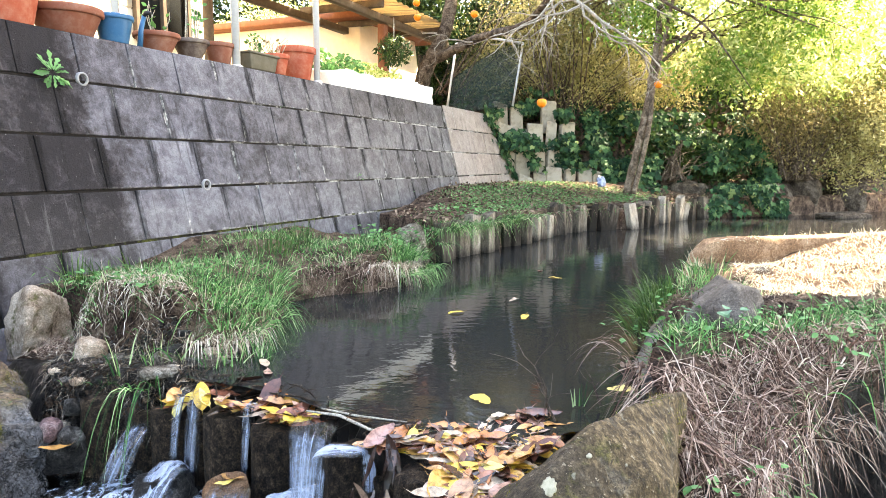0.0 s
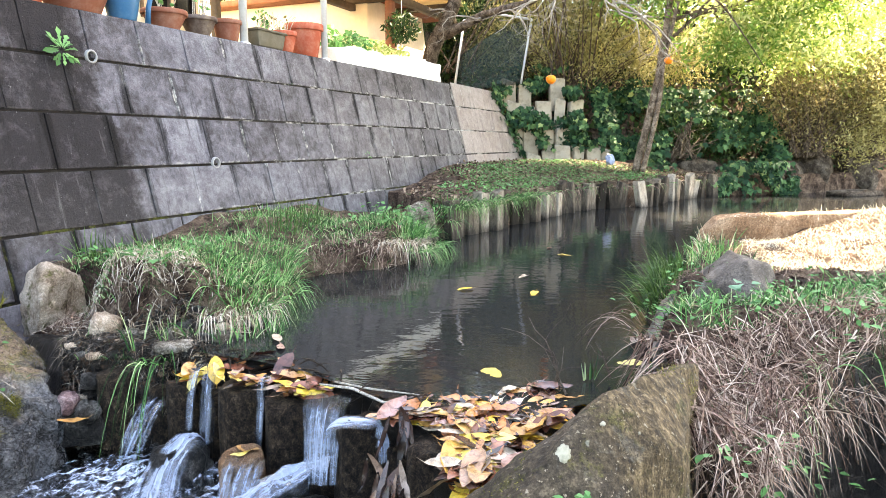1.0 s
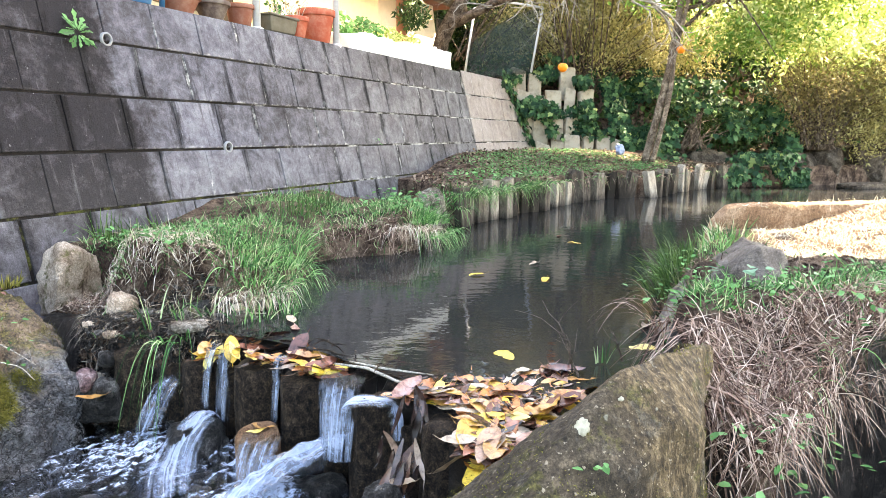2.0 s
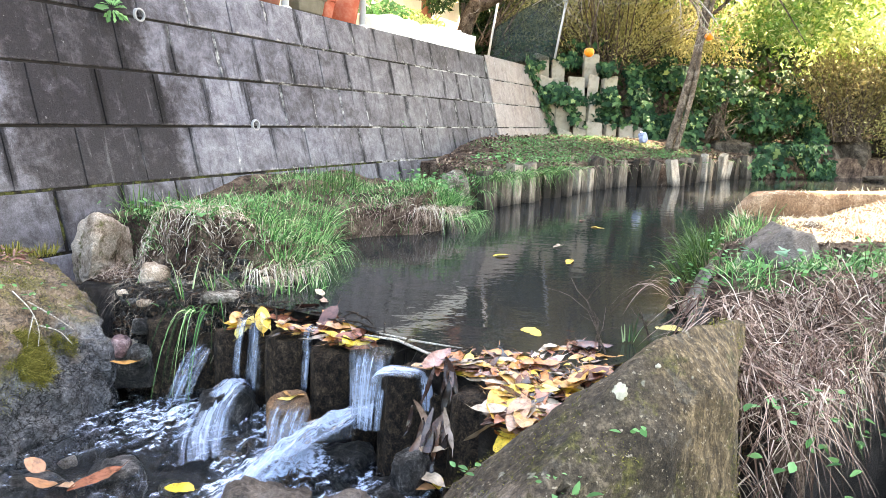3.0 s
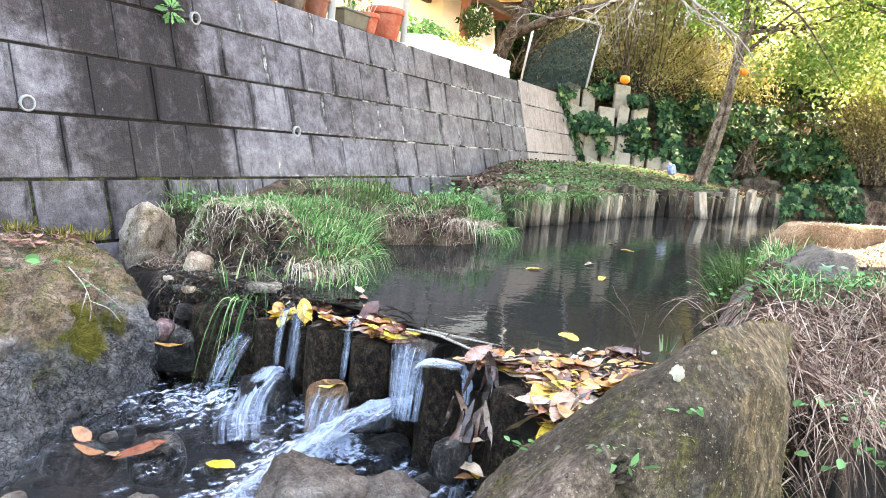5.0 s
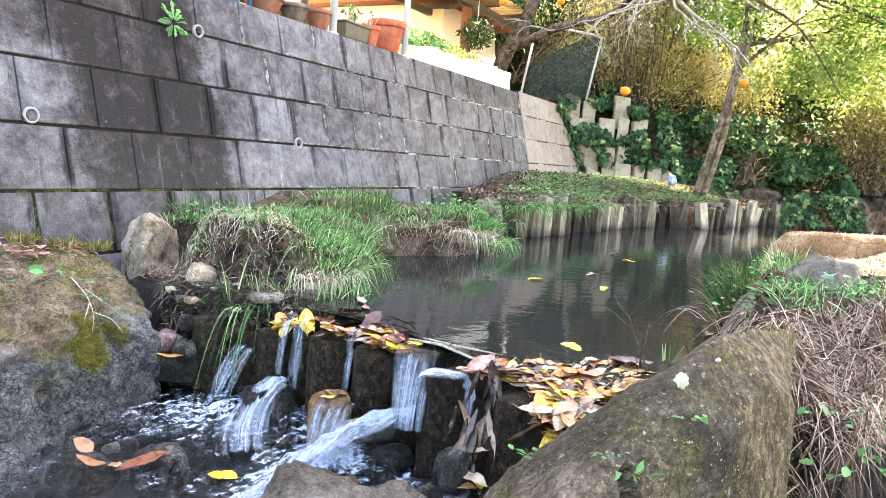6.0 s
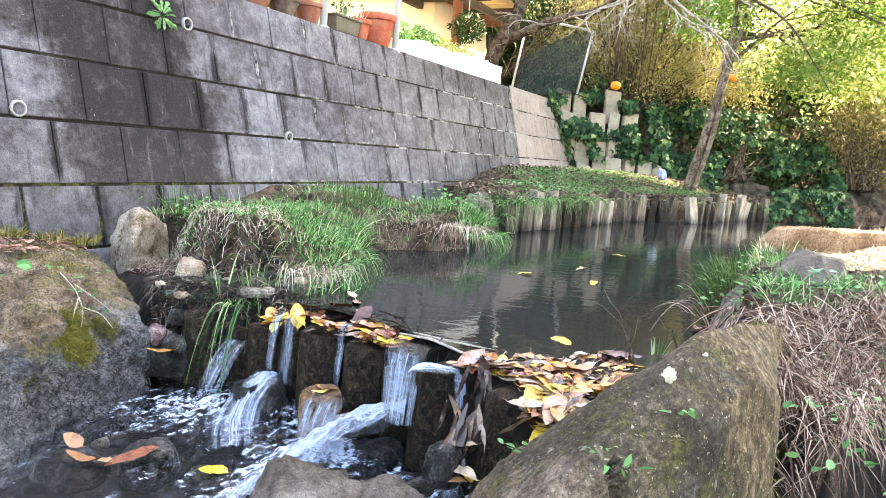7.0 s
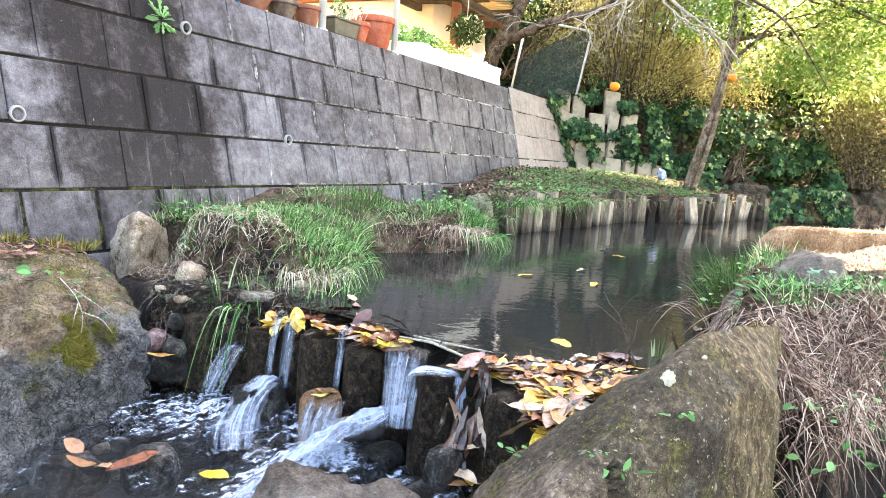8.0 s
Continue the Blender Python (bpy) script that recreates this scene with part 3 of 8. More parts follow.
# ---------- mesh helpers ----------
def raw_mesh(name, verts, polys, mats=(), smooth=True, mat_index=None):
    """A mesh from arrays: verts (n, 3) and a list of (k, sides) index arrays."""
    me = bpy.data.meshes.new(name)
    verts = np.asarray(verts, np.float32)
    sizes = np.concatenate([np.full(len(p), p.shape[1], np.int32) for p in polys])
    loops = np.concatenate([np.asarray(p, np.int32).ravel() for p in polys])
    me.vertices.add(len(verts))
    me.vertices.foreach_set("co", verts.ravel())
    me.loops.add(len(loops))
    me.loops.foreach_set("vertex_index", loops)
    me.polygons.add(len(sizes))
    me.polygons.foreach_set("loop_start", np.concatenate([[0], np.cumsum(sizes)[:-1]]).astype(np.int32))
    me.polygons.foreach_set("loop_total", sizes)
    if smooth:
        me.polygons.foreach_set("use_smooth", np.ones(len(sizes), bool))
    for m in mats:
        me.materials.append(m)
    if mat_index is not None:
        me.polygons.foreach_set("material_index", np.asarray(mat_index, np.int32))
    me.update(calc_edges=True)
    me.validate()
    return me


def bm_mesh(name, bm, material, smooth=True):
    me = bpy.data.meshes.new(name)
    bmesh.ops.recalc_face_normals(bm, faces=bm.faces)
    bm.to_mesh(me)
    bm.free()
    me.materials.append(material)
    if smooth:
        me.polygons.foreach_set("use_smooth", np.ones(len(me.polygons), bool))
    return me


def thing(name, label, category, group="", kind="", m=None):
    ob = new(name)
    ob.empty_display_size = 0.1
    if m is not None:
        ob.matrix_basis = m
    return tagged(ob, label, category, group, kind)


def part(name, bm, material, parent, label="", smooth=True):
    """One mesh object under a thing or a part; bm is a bmesh or a finished mesh, in the parent's space."""
    me = bm if isinstance(bm, bpy.types.Mesh) else bm_mesh(name, bm, material, smooth)
    if not me.materials:
        me.materials.append(material)
    ob = new(name, me)
    ob.parent = parent
    if label:
        ob["label"] = label
    return ob


def solo(name, me, label, category, group="", kind="", m=None):
    ob = new(name, me)
    if m is not None:
        ob.matrix_basis = m
    return tagged(ob, label, category, group, kind)


def box(bm, x0, x1, y0, y1, z0, z1, bevel=0.0, segs=1):
    made = bmesh.ops.create_cube(bm, size=1)["verts"]
    for v in made:
        v.co = Vector((x0 + (v.co.x + 0.5) * (x1 - x0), y0 + (v.co.y + 0.5) * (y1 - y0), z0 + (v.co.z + 0.5) * (z1 - z0)))
    if bevel:
        edges = {e for v in made for e in v.link_edges}
        bmesh.ops.bevel(bm, geom=list(edges), offset=bevel, segments=segs, affect="EDGES", profile=0.6)
    return bm


def lathe(profile, sides=32):
    """A turned body from (radius, height) pairs; ends with radius 0 close it."""
    vs, quads = [], []
    for r, z in profile:
        a = np.linspace(0, 2 * np.pi, sides, endpoint=False)
        vs.append(np.stack([r * np.cos(a), r * np.sin(a), np.full(sides, z)], 1))
    for i in range(len(profile) - 1):
        j = np.arange(sides)
        k = (j + 1) % sides
        quads.append(np.stack([i * sides + j, i * sides + k, (i + 1) * sides + k, (i + 1) * sides + j], 1))
    return np.concatenate(vs), np.concatenate(quads)


def lathe_mesh(name, profile, material, sides=32):
    v, q = lathe(profile, sides)
    return raw_mesh(name, v, [q], [material])


def tube_arrays(points, radii, sides=8, rough=0.0):
    """Verts and quads of a round tube along points."""
    pts = [Vector(p) for p in points]
    vs, side = [], None
    for i, p in enumerate(pts):
        d = (pts[min(i + 1, len(pts) - 1)] - pts[max(i - 1, 0)]).normalized()
        if side is None:
            side = d.orthogonal().normalized()
        side = (side - d * side.dot(d)).normalized()
        up = d.cross(side)
        for j in range(sides):
            a = 2 * math.pi * j / sides
            r = radii[i] * (1 + rough * (noise.noise(p * 6 + Vector((j * 1.7, i * 0.9, 3)))))
            vs.append(p + side * (r * math.cos(a)) + up * (r * math.sin(a)))
    j = np.arange(sides)
    k = (j + 1) % sides
    q = [np.stack([i * sides + j, i * sides + k, (i + 1) * sides + k, (i + 1) * sides + j], 1) for i in range(len(pts) - 1)]
    q = np.concatenate(q)
    n = len(vs)
    vs += [pts[0], pts[-1]]
    last = (len(pts) - 1) * sides
    caps = np.concatenate([np.stack([k, j, np.full(sides, n)], 1), np.stack([last + j, last + k, np.full(sides, n + 1)], 1)])
    return np.array([tuple(v) for v in vs]), q, caps


def tubes_mesh(name, runs, material, sides=8, rough=0.0):
    """One mesh of several tubes: runs of (points, radii)."""
    va, qa, ta, off = [], [], [], 0
    for pts, radii in runs:
        v, q, c = tube_arrays(pts, radii, sides, rough)
        va.append(v), qa.append(q + off), ta.append(c + off)
        off += len(v)
    return raw_mesh(name, np.concatenate(va), [np.concatenate(qa), np.concatenate(ta)], [material])


def curve_pts(points, steps=6):
    """A smooth run through control points."""
    p = [Vector(q) for q in points]
    p = [p[0] * 2 - p[1]] + p + [p[-1] * 2 - p[-2]]
    out = []
    for i in range(1, len(p) - 2):
        for s in range(steps):
            t = s / steps
            out.append(0.5 * ((2 * p[i]) + (p[i + 1] - p[i - 1]) * t + (2 * p[i - 1] - 5 * p[i] + 4 * p[i + 1] - p[i + 2]) * t * t + (3 * p[i] - p[i - 1] - 3 * p[i + 1] + p[i + 2]) * t ** 3))
    return out + [p[-2]]


def unit(a):
    return a / np.maximum(np.linalg.norm(a, axis=-1, keepdims=True), 1e-9)


def blades_mesh(name, base, way, length, width, droop, material, segs=4, side=None):
    """Grass: tapered curved strips. base, way (n, 3); length, width, droop (n)."""
    n = len(base)
    way = unit(way)
    if side is None:
        a = rng.uniform(0, 2 * np.pi, n)
        side = np.stack([np.cos(a), np.sin(a), np.zeros(n)], 1)
    side = unit(side - way * np.sum(side * way, 1, keepdims=True))
    rows = []
    for s in range(segs + 1):
        t = s / segs
        c = base + way * (length * t)[:, None] + np.array([0, 0, -1.0]) * (droop * length * t * t)[:, None]
        w = (width * (1 - t) ** 0.6 * 0.5)[:, None]
        if s == segs:
            rows.append(c[:, None, :])
        else:
            rows.append(np.stack([c - side * w, c + side * w], 1))
    v = np.concatenate(rows, 1)
    per = segs * 2 + 1
    o = (np.arange(n) * per)[:, None]
    quads = np.concatenate([o + np.array([[2 * s, 2 * s + 1, 2 * s + 3, 2 * s + 2]]) for s in range(segs - 1)]) if segs > 1 else np.zeros((0, 4), int)
    tris = o + np.array([[2 * segs - 2, 2 * segs - 1, 2 * segs]])
    return raw_mesh(name, v.reshape(-1, 3), [quads, tris], [material])


LEAF_OVAL = (np.array([[0, 0, 0], [0.26, 0.28, 0.06], [0.30, 0.55, 0.08], [0.16, 0.82, 0.03], [0, 1.0, -0.04], [-0.16, 0.82, 0.03], [-0.30, 0.55, 0.08], [-0.26, 0.28, 0.06], [0, 0.5, -0.02]]),
             np.array([[0, 1, 8], [1, 2, 8], [2, 3, 8], [3, 4, 8], [4, 5, 8], [5, 6, 8], [6, 7, 8], [7, 0, 8]]))
LEAF_SLIM = (np.array([[0, 0, 0], [0.17, 0.4, 0.05], [0, 1.0, -0.06], [-0.17, 0.4, 0.05]]), np.array([[0, 1, 2], [0, 2, 3]]))
LEAF_IVY = (np.array([[0, 0, 0], [0.34, -0.12, 0.0], [0.36, 0.22, 0.05], [0.52, 0.42, 0.0], [0.22, 0.55, 0.05], [0, 1.0, -0.06], [-0.22, 0.55, 0.05], [-0.52, 0.42, 0.0], [-0.36, 0.22, 0.05], [-0.34, -0.12, 0.0], [0, 0.35, -0.03]]),
            np.array([[0, 1, 10], [1, 2, 10], [2, 3, 10], [3, 4, 10], [4, 5, 10], [5, 6, 10], [6, 7, 10], [7, 8, 10], [8, 9, 10], [9, 0, 10]]))

LEAF_LOBED = (np.array([[0, 0, 0], [0.10, 0.22, 0.02], [0.05, 0.30, 0.02], [0.17, 0.50, 0.05], [0.08, 0.56, 0.03], [0.22, 0.78, 0.03], [0, 1.0, -0.05], [-0.22, 0.78, 0.03], [-0.08, 0.56, 0.03], [-0.17, 0.50, 0.05], [-0.05, 0.30, 0.02], [-0.10, 0.22, 0.02], [0, 0.6, 0.0]]),
              np.array([[0, 1, 2], [0, 2, 12], [2, 3, 4], [2, 4, 12], [4, 5, 12], [5, 6, 12], [6, 7, 12], [7, 8, 12], [8, 9, 10], [8, 10, 12], [10, 11, 0], [10, 0, 12]]))


def leaves_mesh(name, pos, normal, along, size, material, shape=LEAF_SLIM, curl=0.0):
    """Many leaves: each lies at pos, faces normal, points along."""
    tv, tf = shape
    n = len(pos)
    z = unit(normal)
    y = unit(along - z * np.sum(along * z, 1, keepdims=True))
    x = np.cross(y, z)
    t = np.repeat(tv[None], n, 0) * size[:, None, None]
    if curl:
        k = rng.uniform(-curl, curl, n)[:, None]
        t[:, :, 2] += k * (t[:, :, 0] ** 2 + 0.6 * (t[:, :, 1] - 0.5 * size[:, None]) ** 2) / size[:, None]
    v = pos[:, None] + t[..., :1] * x[:, None] + t[..., 1:2] * y[:, None] + t[..., 2:] * z[:, None]
    f = (tf[None] + (np.arange(n) * len(tv))[:, None, None]).reshape(-1, tf.shape[1])
    return raw_mesh(name, v.reshape(-1, 3), [f], [material])


def rand_dirs(n, up=0.0, spread=1.0):
    d = rng.normal(size=(n, 3)) * spread
    d[:, 2] += up
    return unit(d)


# ---------- ground ----------
def smooth(x, a, b):
    t = np.clip((x - a) / (b - a), 0, 1)
    return t * t * (3 - 2 * t)


def poly_dist(px, py, poly):
    """Distance to a polygon's edge, negative inside."""
    poly = np.asarray(poly, float)
    best = np.full(px.shape, 1e9)
    inside = np.zeros(px.shape, bool)
    for (x0, y0), (x1, y1) in zip(poly, np.roll(poly, -1, 0)):
        dx, dy = x1 - x0, y1 - y0
        t = np.clip(((px - x0) * dx + (py - y0) * dy) / (dx * dx + dy * dy), 0, 1)
        best = np.minimum(best, np.hypot(px - x0 - t * dx, py - y0 - t * dy))
        if dy:
            cross = ((y0 > py) != (y1 > py)) & (px < (x1 - x0) * (py - y0) / dy + x0)
            inside ^= cross
    return np.where(inside, -best, best)


def wave(px, py, k, seed):
    """Cheap smooth relief."""
    r = np.random.default_rng(seed)
    out = 0
    for i in range(7):
        a, ph, f = r.uniform(0, 6.28), r.uniform(0, 6.28), k * r.uniform(0.6, 2.2)
        out = out + np.sin((px * np.cos(a) + py * np.sin(a)) * f + ph) / 7
    return out


WATER_Z, LOW_Z = -0.015, -0.365
RIDGE = [(-1.38, 2.42), (-1.17, 2.42), (-0.885, 2.33), (-0.655, 2.235), (-0.48, 2.135), (-0.24, 1.945), (-0.01, 1.80), (0.2, 1.70)]
LEFT_BANK = [(-1.95, 3.05), (-1.62, 2.90), (-1.48, 2.66), (-1.28, 2.55), (-1.05, 2.46), (-0.86, 2.50), (-0.74, 2.72), (-0.76, 3.05), (-0.80, 3.50), (-0.62, 3.68), (-0.38, 3.80), (-0.22, 4.02), (-0.22, 4.5), (-0.12, 5.0), (-0.4, 6.0), (-1.6, 5.6), (-2.6, 3.3)]
MUD_STRIP = [(-1.50, 2.34), (-1.28, 2.36), (-1.02, 2.32), (-0.90, 2.30), (-0.74, 2.36), (-0.66, 2.44), (-0.66, 2.7), (-0.7, 3.6), (-1.6, 3.2), (-1.8, 2.5)]
POST_LINE = [(-0.05, 5.10), (0.17, 5.45), (0.40, 5.80), (0.72, 6.22), (1.02, 6.75), (1.26, 7.20), (1.60, 7.56), (2.22, 7.80), (2.62, 8.35), (2.95, 8.80), (3.70, 9.36)]
LOG_BANK = POST_LINE + [(4.8, 9.7), (6.5, 10.6), (9, 11.5), (30, 20), (30, 60), (-30, 60), (-1.5, 8)]
RIGHT_BANK = [(0.42, 1.32), (0.46, 1.70), (0.56, 2.04), (0.69, 2.36), (0.74, 2.75), (1.0, 3.22), (1.34, 3.78), (1.6, 3.92), (2.9, 4.05), (4.5, 4.6), (7.0, 6.2), (9.5, 8.2), (40, 18), (40, -40), (1.1, -40), (1.1, -0.6), (1.8, 0.9), (1.7, 1.45), (1.2, 1.56), (0.92, 1.47), (0.74, 1.32), (0.62, 1.18), (0.54, 1.15)]
HILL_LINE = [(-0.3, 10.8), (0.9, 10.45), (2.4, 10.25), (3.6, 10.4), (5, 10.8), (8, 12.0), (30, 22), (60, 60), (-60, 60), (-4, 12)]
LOW_POOL = [(-1.38, 2.24), (-1.17, 2.34), (-0.885, 2.245), (-0.655, 2.15), (-0.48, 2.05), (-0.26, 1.86), (-0.03, 1.72), (0.10, 1.62), (0.06, 1.3), (0.10, 0.9), (0.3, 0.2), (0.5, -1), (0.6, -40), (-2.4, -40), (-1.9, 0), (-1.62, 1.2), (-1.46, 1.7)]


def ground_z(px, py):
    px, py = np.asarray(px, float), np.asarray(py, float)
    fine = 0.012 * wave(px, py, 22, 3) + 0.02 * wave(px, py, 9, 4)
    h = -0.30 + 0.06 * wave(px, py, 5, 1) + 0 * px
    low = poly_dist(px, py, LOW_POOL)
    h = np.where((py < 1.9) & (px > 0.10), -0.40, h)
    h = np.where((py < 2.0) & (px < -1.4), -0.55 + 0.5 * smooth(-px, 2.3, 2.8), h)
    h = h + (-0.46 + 0.05 * wave(px, py, 8, 2) - h) * smooth(-low, -0.02, 0.04)
    d = poly_dist(px, py, MUD_STRIP)
    h = h + (np.maximum(h, -0.035 + fine) - h) * smooth(-d, -0.03, 0.10)
    ridge = np.full(px.shape, 9.0)
    for (x0, y0), (x1, y1) in zip(RIDGE, RIDGE[1:]):
        t = np.clip(((px - x0) * (x1 - x0) + (py - y0) * (y1 - y0)) / ((x1 - x0) ** 2 + (y1 - y0) ** 2), 0, 1)
        ridge = np.minimum(ridge, np.hypot(px - x0 - t * (x1 - x0), py - y0 - t * (y1 - y0)))
    reach = 0.095 + 0.11 * smooth(-px, 0.93, 1.12)
    h = np.maximum(h, -0.5 + (0.455 + 0.03 * (px < -0.93)) * smooth((reach - ridge) / (reach - 0.05), 0.0, 1.0) + fine * (px < -0.93))
    d = poly_dist(px, py, LEFT_BANK)
    top = 0.10 + 0.14 * smooth(-px, 0.72, 1.15) + 0.02 * smooth(-px, 1.1, 1.5) + 0.11 * smooth(py, 3.65, 4.15) + fine * 1.5 - 0.10 * smooth(0.80 - ((px - WB.x) * OUT_H.x + (py - WB.y) * OUT_H.y), 0.0, 0.65)
    h = h + (top - h) * smooth(-d, -0.02, 0.12)
    d = poly_dist(px, py, LOG_BANK)
    top = 0.26 + 0.20 * smooth(-d, 0.1, 1.3) + fine
    h = h + (top - h) * smooth(-d, 0.0, 0.05)
    d = poly_dist(px, py, RIGHT_BANK)
    top = 0.285 + fine - 0.17 * smooth(1.75 - py, 0.0, 0.5) - 0.15 * smooth(py, 2.2, 2.7) + 0.05 * smooth(py, 3.2, 3.7) + 0.05 * smooth(px, 1.8, 5) + 0.15 * smooth(px, 1.75, 2.45) * smooth(py, 2.2, 2.9)
    h = h + (top - h) * smooth(-d / (1 - 0.65 * smooth(1.78 - py, 0.0, 0.2)), -0.02, 0.14)
    h = h - 0.15 * np.exp(-(((px - 0.80) / 0.17) ** 2 + ((py - 2.02) / 0.15) ** 2)) * (h > 0)
    # the hillside behind
    d = poly_dist(px, py, HILL_LINE)
    h = h + 1.15 * np.clip(-d, 0, 1.0) + 0.45 * np.clip(-d - 1.0, 0, 4.0) + 0.22 * np.clip(-d - 5, 0, 30)
    # the terrace behind the retaining wall
    w = (px - WB.x) * OUT_H.x + (py - WB.y) * OUT_H.y
    u = (px - WB.x) * U.x + (py - WB.y) * U.y
    step = smooth(-w, 0.36, 0.44)
    h = h + (np.maximum(h, 1.40 + 0.01 * wave(px, py, 4, 8)) - h) * step * smooth(9.9 - u, 0.0, 0.5)
    return h


def ground_n(px, py, e=0.02):
    gx = (ground_z(px + e, py) - ground_z(px - e, py)) / (2 * e)
    gy = (ground_z(px, py + e) - ground_z(px, py - e)) / (2 * e)
    return unit(np.stack([-gx, -gy, np.ones_like(gx)], 1))


def spaced(stops):
    out = []
    for (a, step), (b, _) in zip(stops, stops[1:]):
        out.append(np.arange(a, b - 1e-6, step))
    return np.concatenate(out + [[stops[-1][0]]])


gx = spaced([(-80, 12), (-20, 3), (-5, 0.4), (-2.2, 0.035), (2.4, 0.12), (7, 0.5), (12, 3), (24, 8), (80, 1)])
gy = spaced([(-60, 10), (-10, 1.5), (-1, 0.15), (0.6, 0.035), (5.4, 0.06), (11.5, 0.4), (20, 3), (35, 8), (91, 1)])
GX, GY = np.meshgrid(gx, gy)
nx, ny = len(gx), len(gy)
GZ = ground_z(GX, GY)
i, j = np.meshgrid(np.arange(nx - 1), np.arange(ny - 1))
a = (j * nx + i).ravel()
quads = np.stack([a, a + 1, a + 1 + nx, a + nx], 1)
cx, cy = (gx[i.ravel()] + 0.02), (gy[j.ravel()] + 0.02)
# MUD also lines the right bank's undercut, standing in for the hollow's shade
wet = (poly_dist(cx, cy, LEFT_BANK) > -0.02) & (poly_dist(cx, cy, RIGHT_BANK) > np.where(cy < 1.7, -0.045, 0.0)) & (poly_dist(cx, cy, LOG_BANK) > 0.02) & (cy < 12)
solo("ground", raw_mesh("ground", np.stack([GX, GY, GZ], -1).reshape(-1, 3), [quads], [SOIL, MUD], True, wet.astype(int)),
     "dark damp soil of the stream banks, bed and hillside", "ground", kind="structure")

# ---------- water ----------
POOL = [(-0.48, 2.07), (-0.655, 2.17), (-0.885, 2.265), (-1.17, 2.36), (-1.45, 2.40), (-1.45, 6.5), (0.5, 9.5), (9, 13), (40, 30), (40, 8), (5.5, 7), (2.2, 4.2), (1.2, 1.95), (0.36, 1.80), (0.14, 1.66), (-0.03, 1.74), (-0.26, 1.88)]


def sheet(name, poly, z, step, material, label, ripple=0.0, cut=None):
    xs = np.arange(min(p[0] for p in poly), max(p[0] for p in poly) + step, step)
    ys = np.arange(min(p[1] for p in poly), max(p[1] for p in poly) + step, step)
    X, Y = np.meshgrid(xs, ys)
    Z = z + (ripple * wave(X, Y, 30, 21) + ripple * wave(X, Y, 70, 22) if ripple else 0 * X)
    n = len(xs)
    i, j = np.meshgrid(np.arange(n - 1), np.arange(len(ys) - 1))
    a = (j * n + i).ravel()
    inside = poly_dist(X.ravel()[a] + step / 2, Y.ravel()[a] + step / 2, poly) < step * 0.3
    a = a[inside]
    q = np.stack([a, a + 1, a + 1 + n, a + n], 1)
    used = np.unique(q)
    back = np.zeros(len(xs) * len(ys), int)
    back[used] = np.arange(len(used))
    P = np.stack([X, Y, Z], -1).reshape(-1, 3)[used]
    return P, back[q]


bm = bmesh.new()
bm.faces.new([bm.verts.new((x, y, WATER_Z)) for x, y in POOL])
bmesh.ops.triangulate(bm, faces=bm.faces)
me = bm_mesh("water_pool", bm, WATER, False)
if me.polygons[0].normal.z < 0:
    me.flip_normals()
solo("water_pool", me, "still dark stream pool reflecting wall and trees", "water", kind="structure")

# the lower run: broken water under the weir
FALLS = [(-1.02, 2.08), (-0.80, 2.04), (-0.62, 1.80), (-0.90, 1.92), (-0.74, 1.86), (-0.30, 1.50), (-0.22, 1.60)]
JET = [(-0.58, 1.78), (-0.67, 1.70), (-0.715, 1.58), (-0.76, 1.44), (-0.90, 1.25), (-1.10, 0.9)]
P, q = sheet("low", [(x, y) for x, y in LOW_POOL if y > -2] + [(0.55, -3), (-2.2, -3)], LOW_Z, 0.013, None, "")
d = np.full(len(P), 9.0)
for k, (x, y) in enumerate(FALLS):
    d = np.minimum(d, np.hypot(P[:, 0] - x, P[:, 1] - y) + 0.02 * k)
line = np.full(len(P), 9.0)
for (x0, y0), (x1, y1) in zip(JET, JET[1:]):
    t = np.clip(((P[:, 0] - x0) * (x1 - x0) + (P[:, 1] - y0) * (y1 - y0)) / ((x1 - x0) ** 2 + (y1 - y0) ** 2), 0, 1)
    line = np.minimum(line, np.hypot(P[:, 0] - x0 - t * (x1 - x0), P[:, 1] - y0 - t * (y1 - y0)))
bank = np.hypot(P[:, 0] + 1.22, (P[:, 1] - 1.98) * 1.6)
foam = 0.43 + 0.10 * np.exp(-(d / 0.50) ** 2) + 0.14 * np.exp(-(d / 0.13) ** 2) + 0.23 * np.exp(-(line / 0.085) ** 2) + 0.12 * np.exp(-(bank / 0.22) ** 2)
foam += 0.09 * np.exp(-(((P[:, 0] + 0.32) / 0.22) ** 2 + ((P[:, 1] - 1.58) / 0.16) ** 2))
foam = np.clip(foam, 0.12, 1.0) - 0.16 * smooth(1.35 - P[:, 1], 0.0, 0.4)
churn = np.exp(-(d / 0.35) ** 2)
P[:, 2] += 0.03 * np.exp(-(d / 0.16) ** 2) + 0.03 * np.exp(-(line / 0.06) ** 2) * smooth(P[:, 1], 1.2, 1.7)
P[:, 2] += (0.003 + 0.011 * churn) * (wave(P[:, 0], P[:, 1], 40, 31) + wave(P[:, 0], P[:, 1], 110, 32))
me = raw_mesh("water_lower", P, [q], [WATER_FAST])
me.attributes.new("foam", "FLOAT", "POINT").data.foreach_set("value", foam.astype(np.float32))
flow = np.stack([-P[:, 0] * 0.66 + P[:, 1] * 0.75, P[:, 0] * 0.75 + P[:, 1] * 0.66, np.zeros(len(P))], 1)
me.attributes.new("flow", "FLOAT_VECTOR", "POINT").data.foreach_set("vector", flow.astype(np.float32).ravel())
solo("water_run", me, "shallow foaming stream water below the log weir", "water", kind="structure")

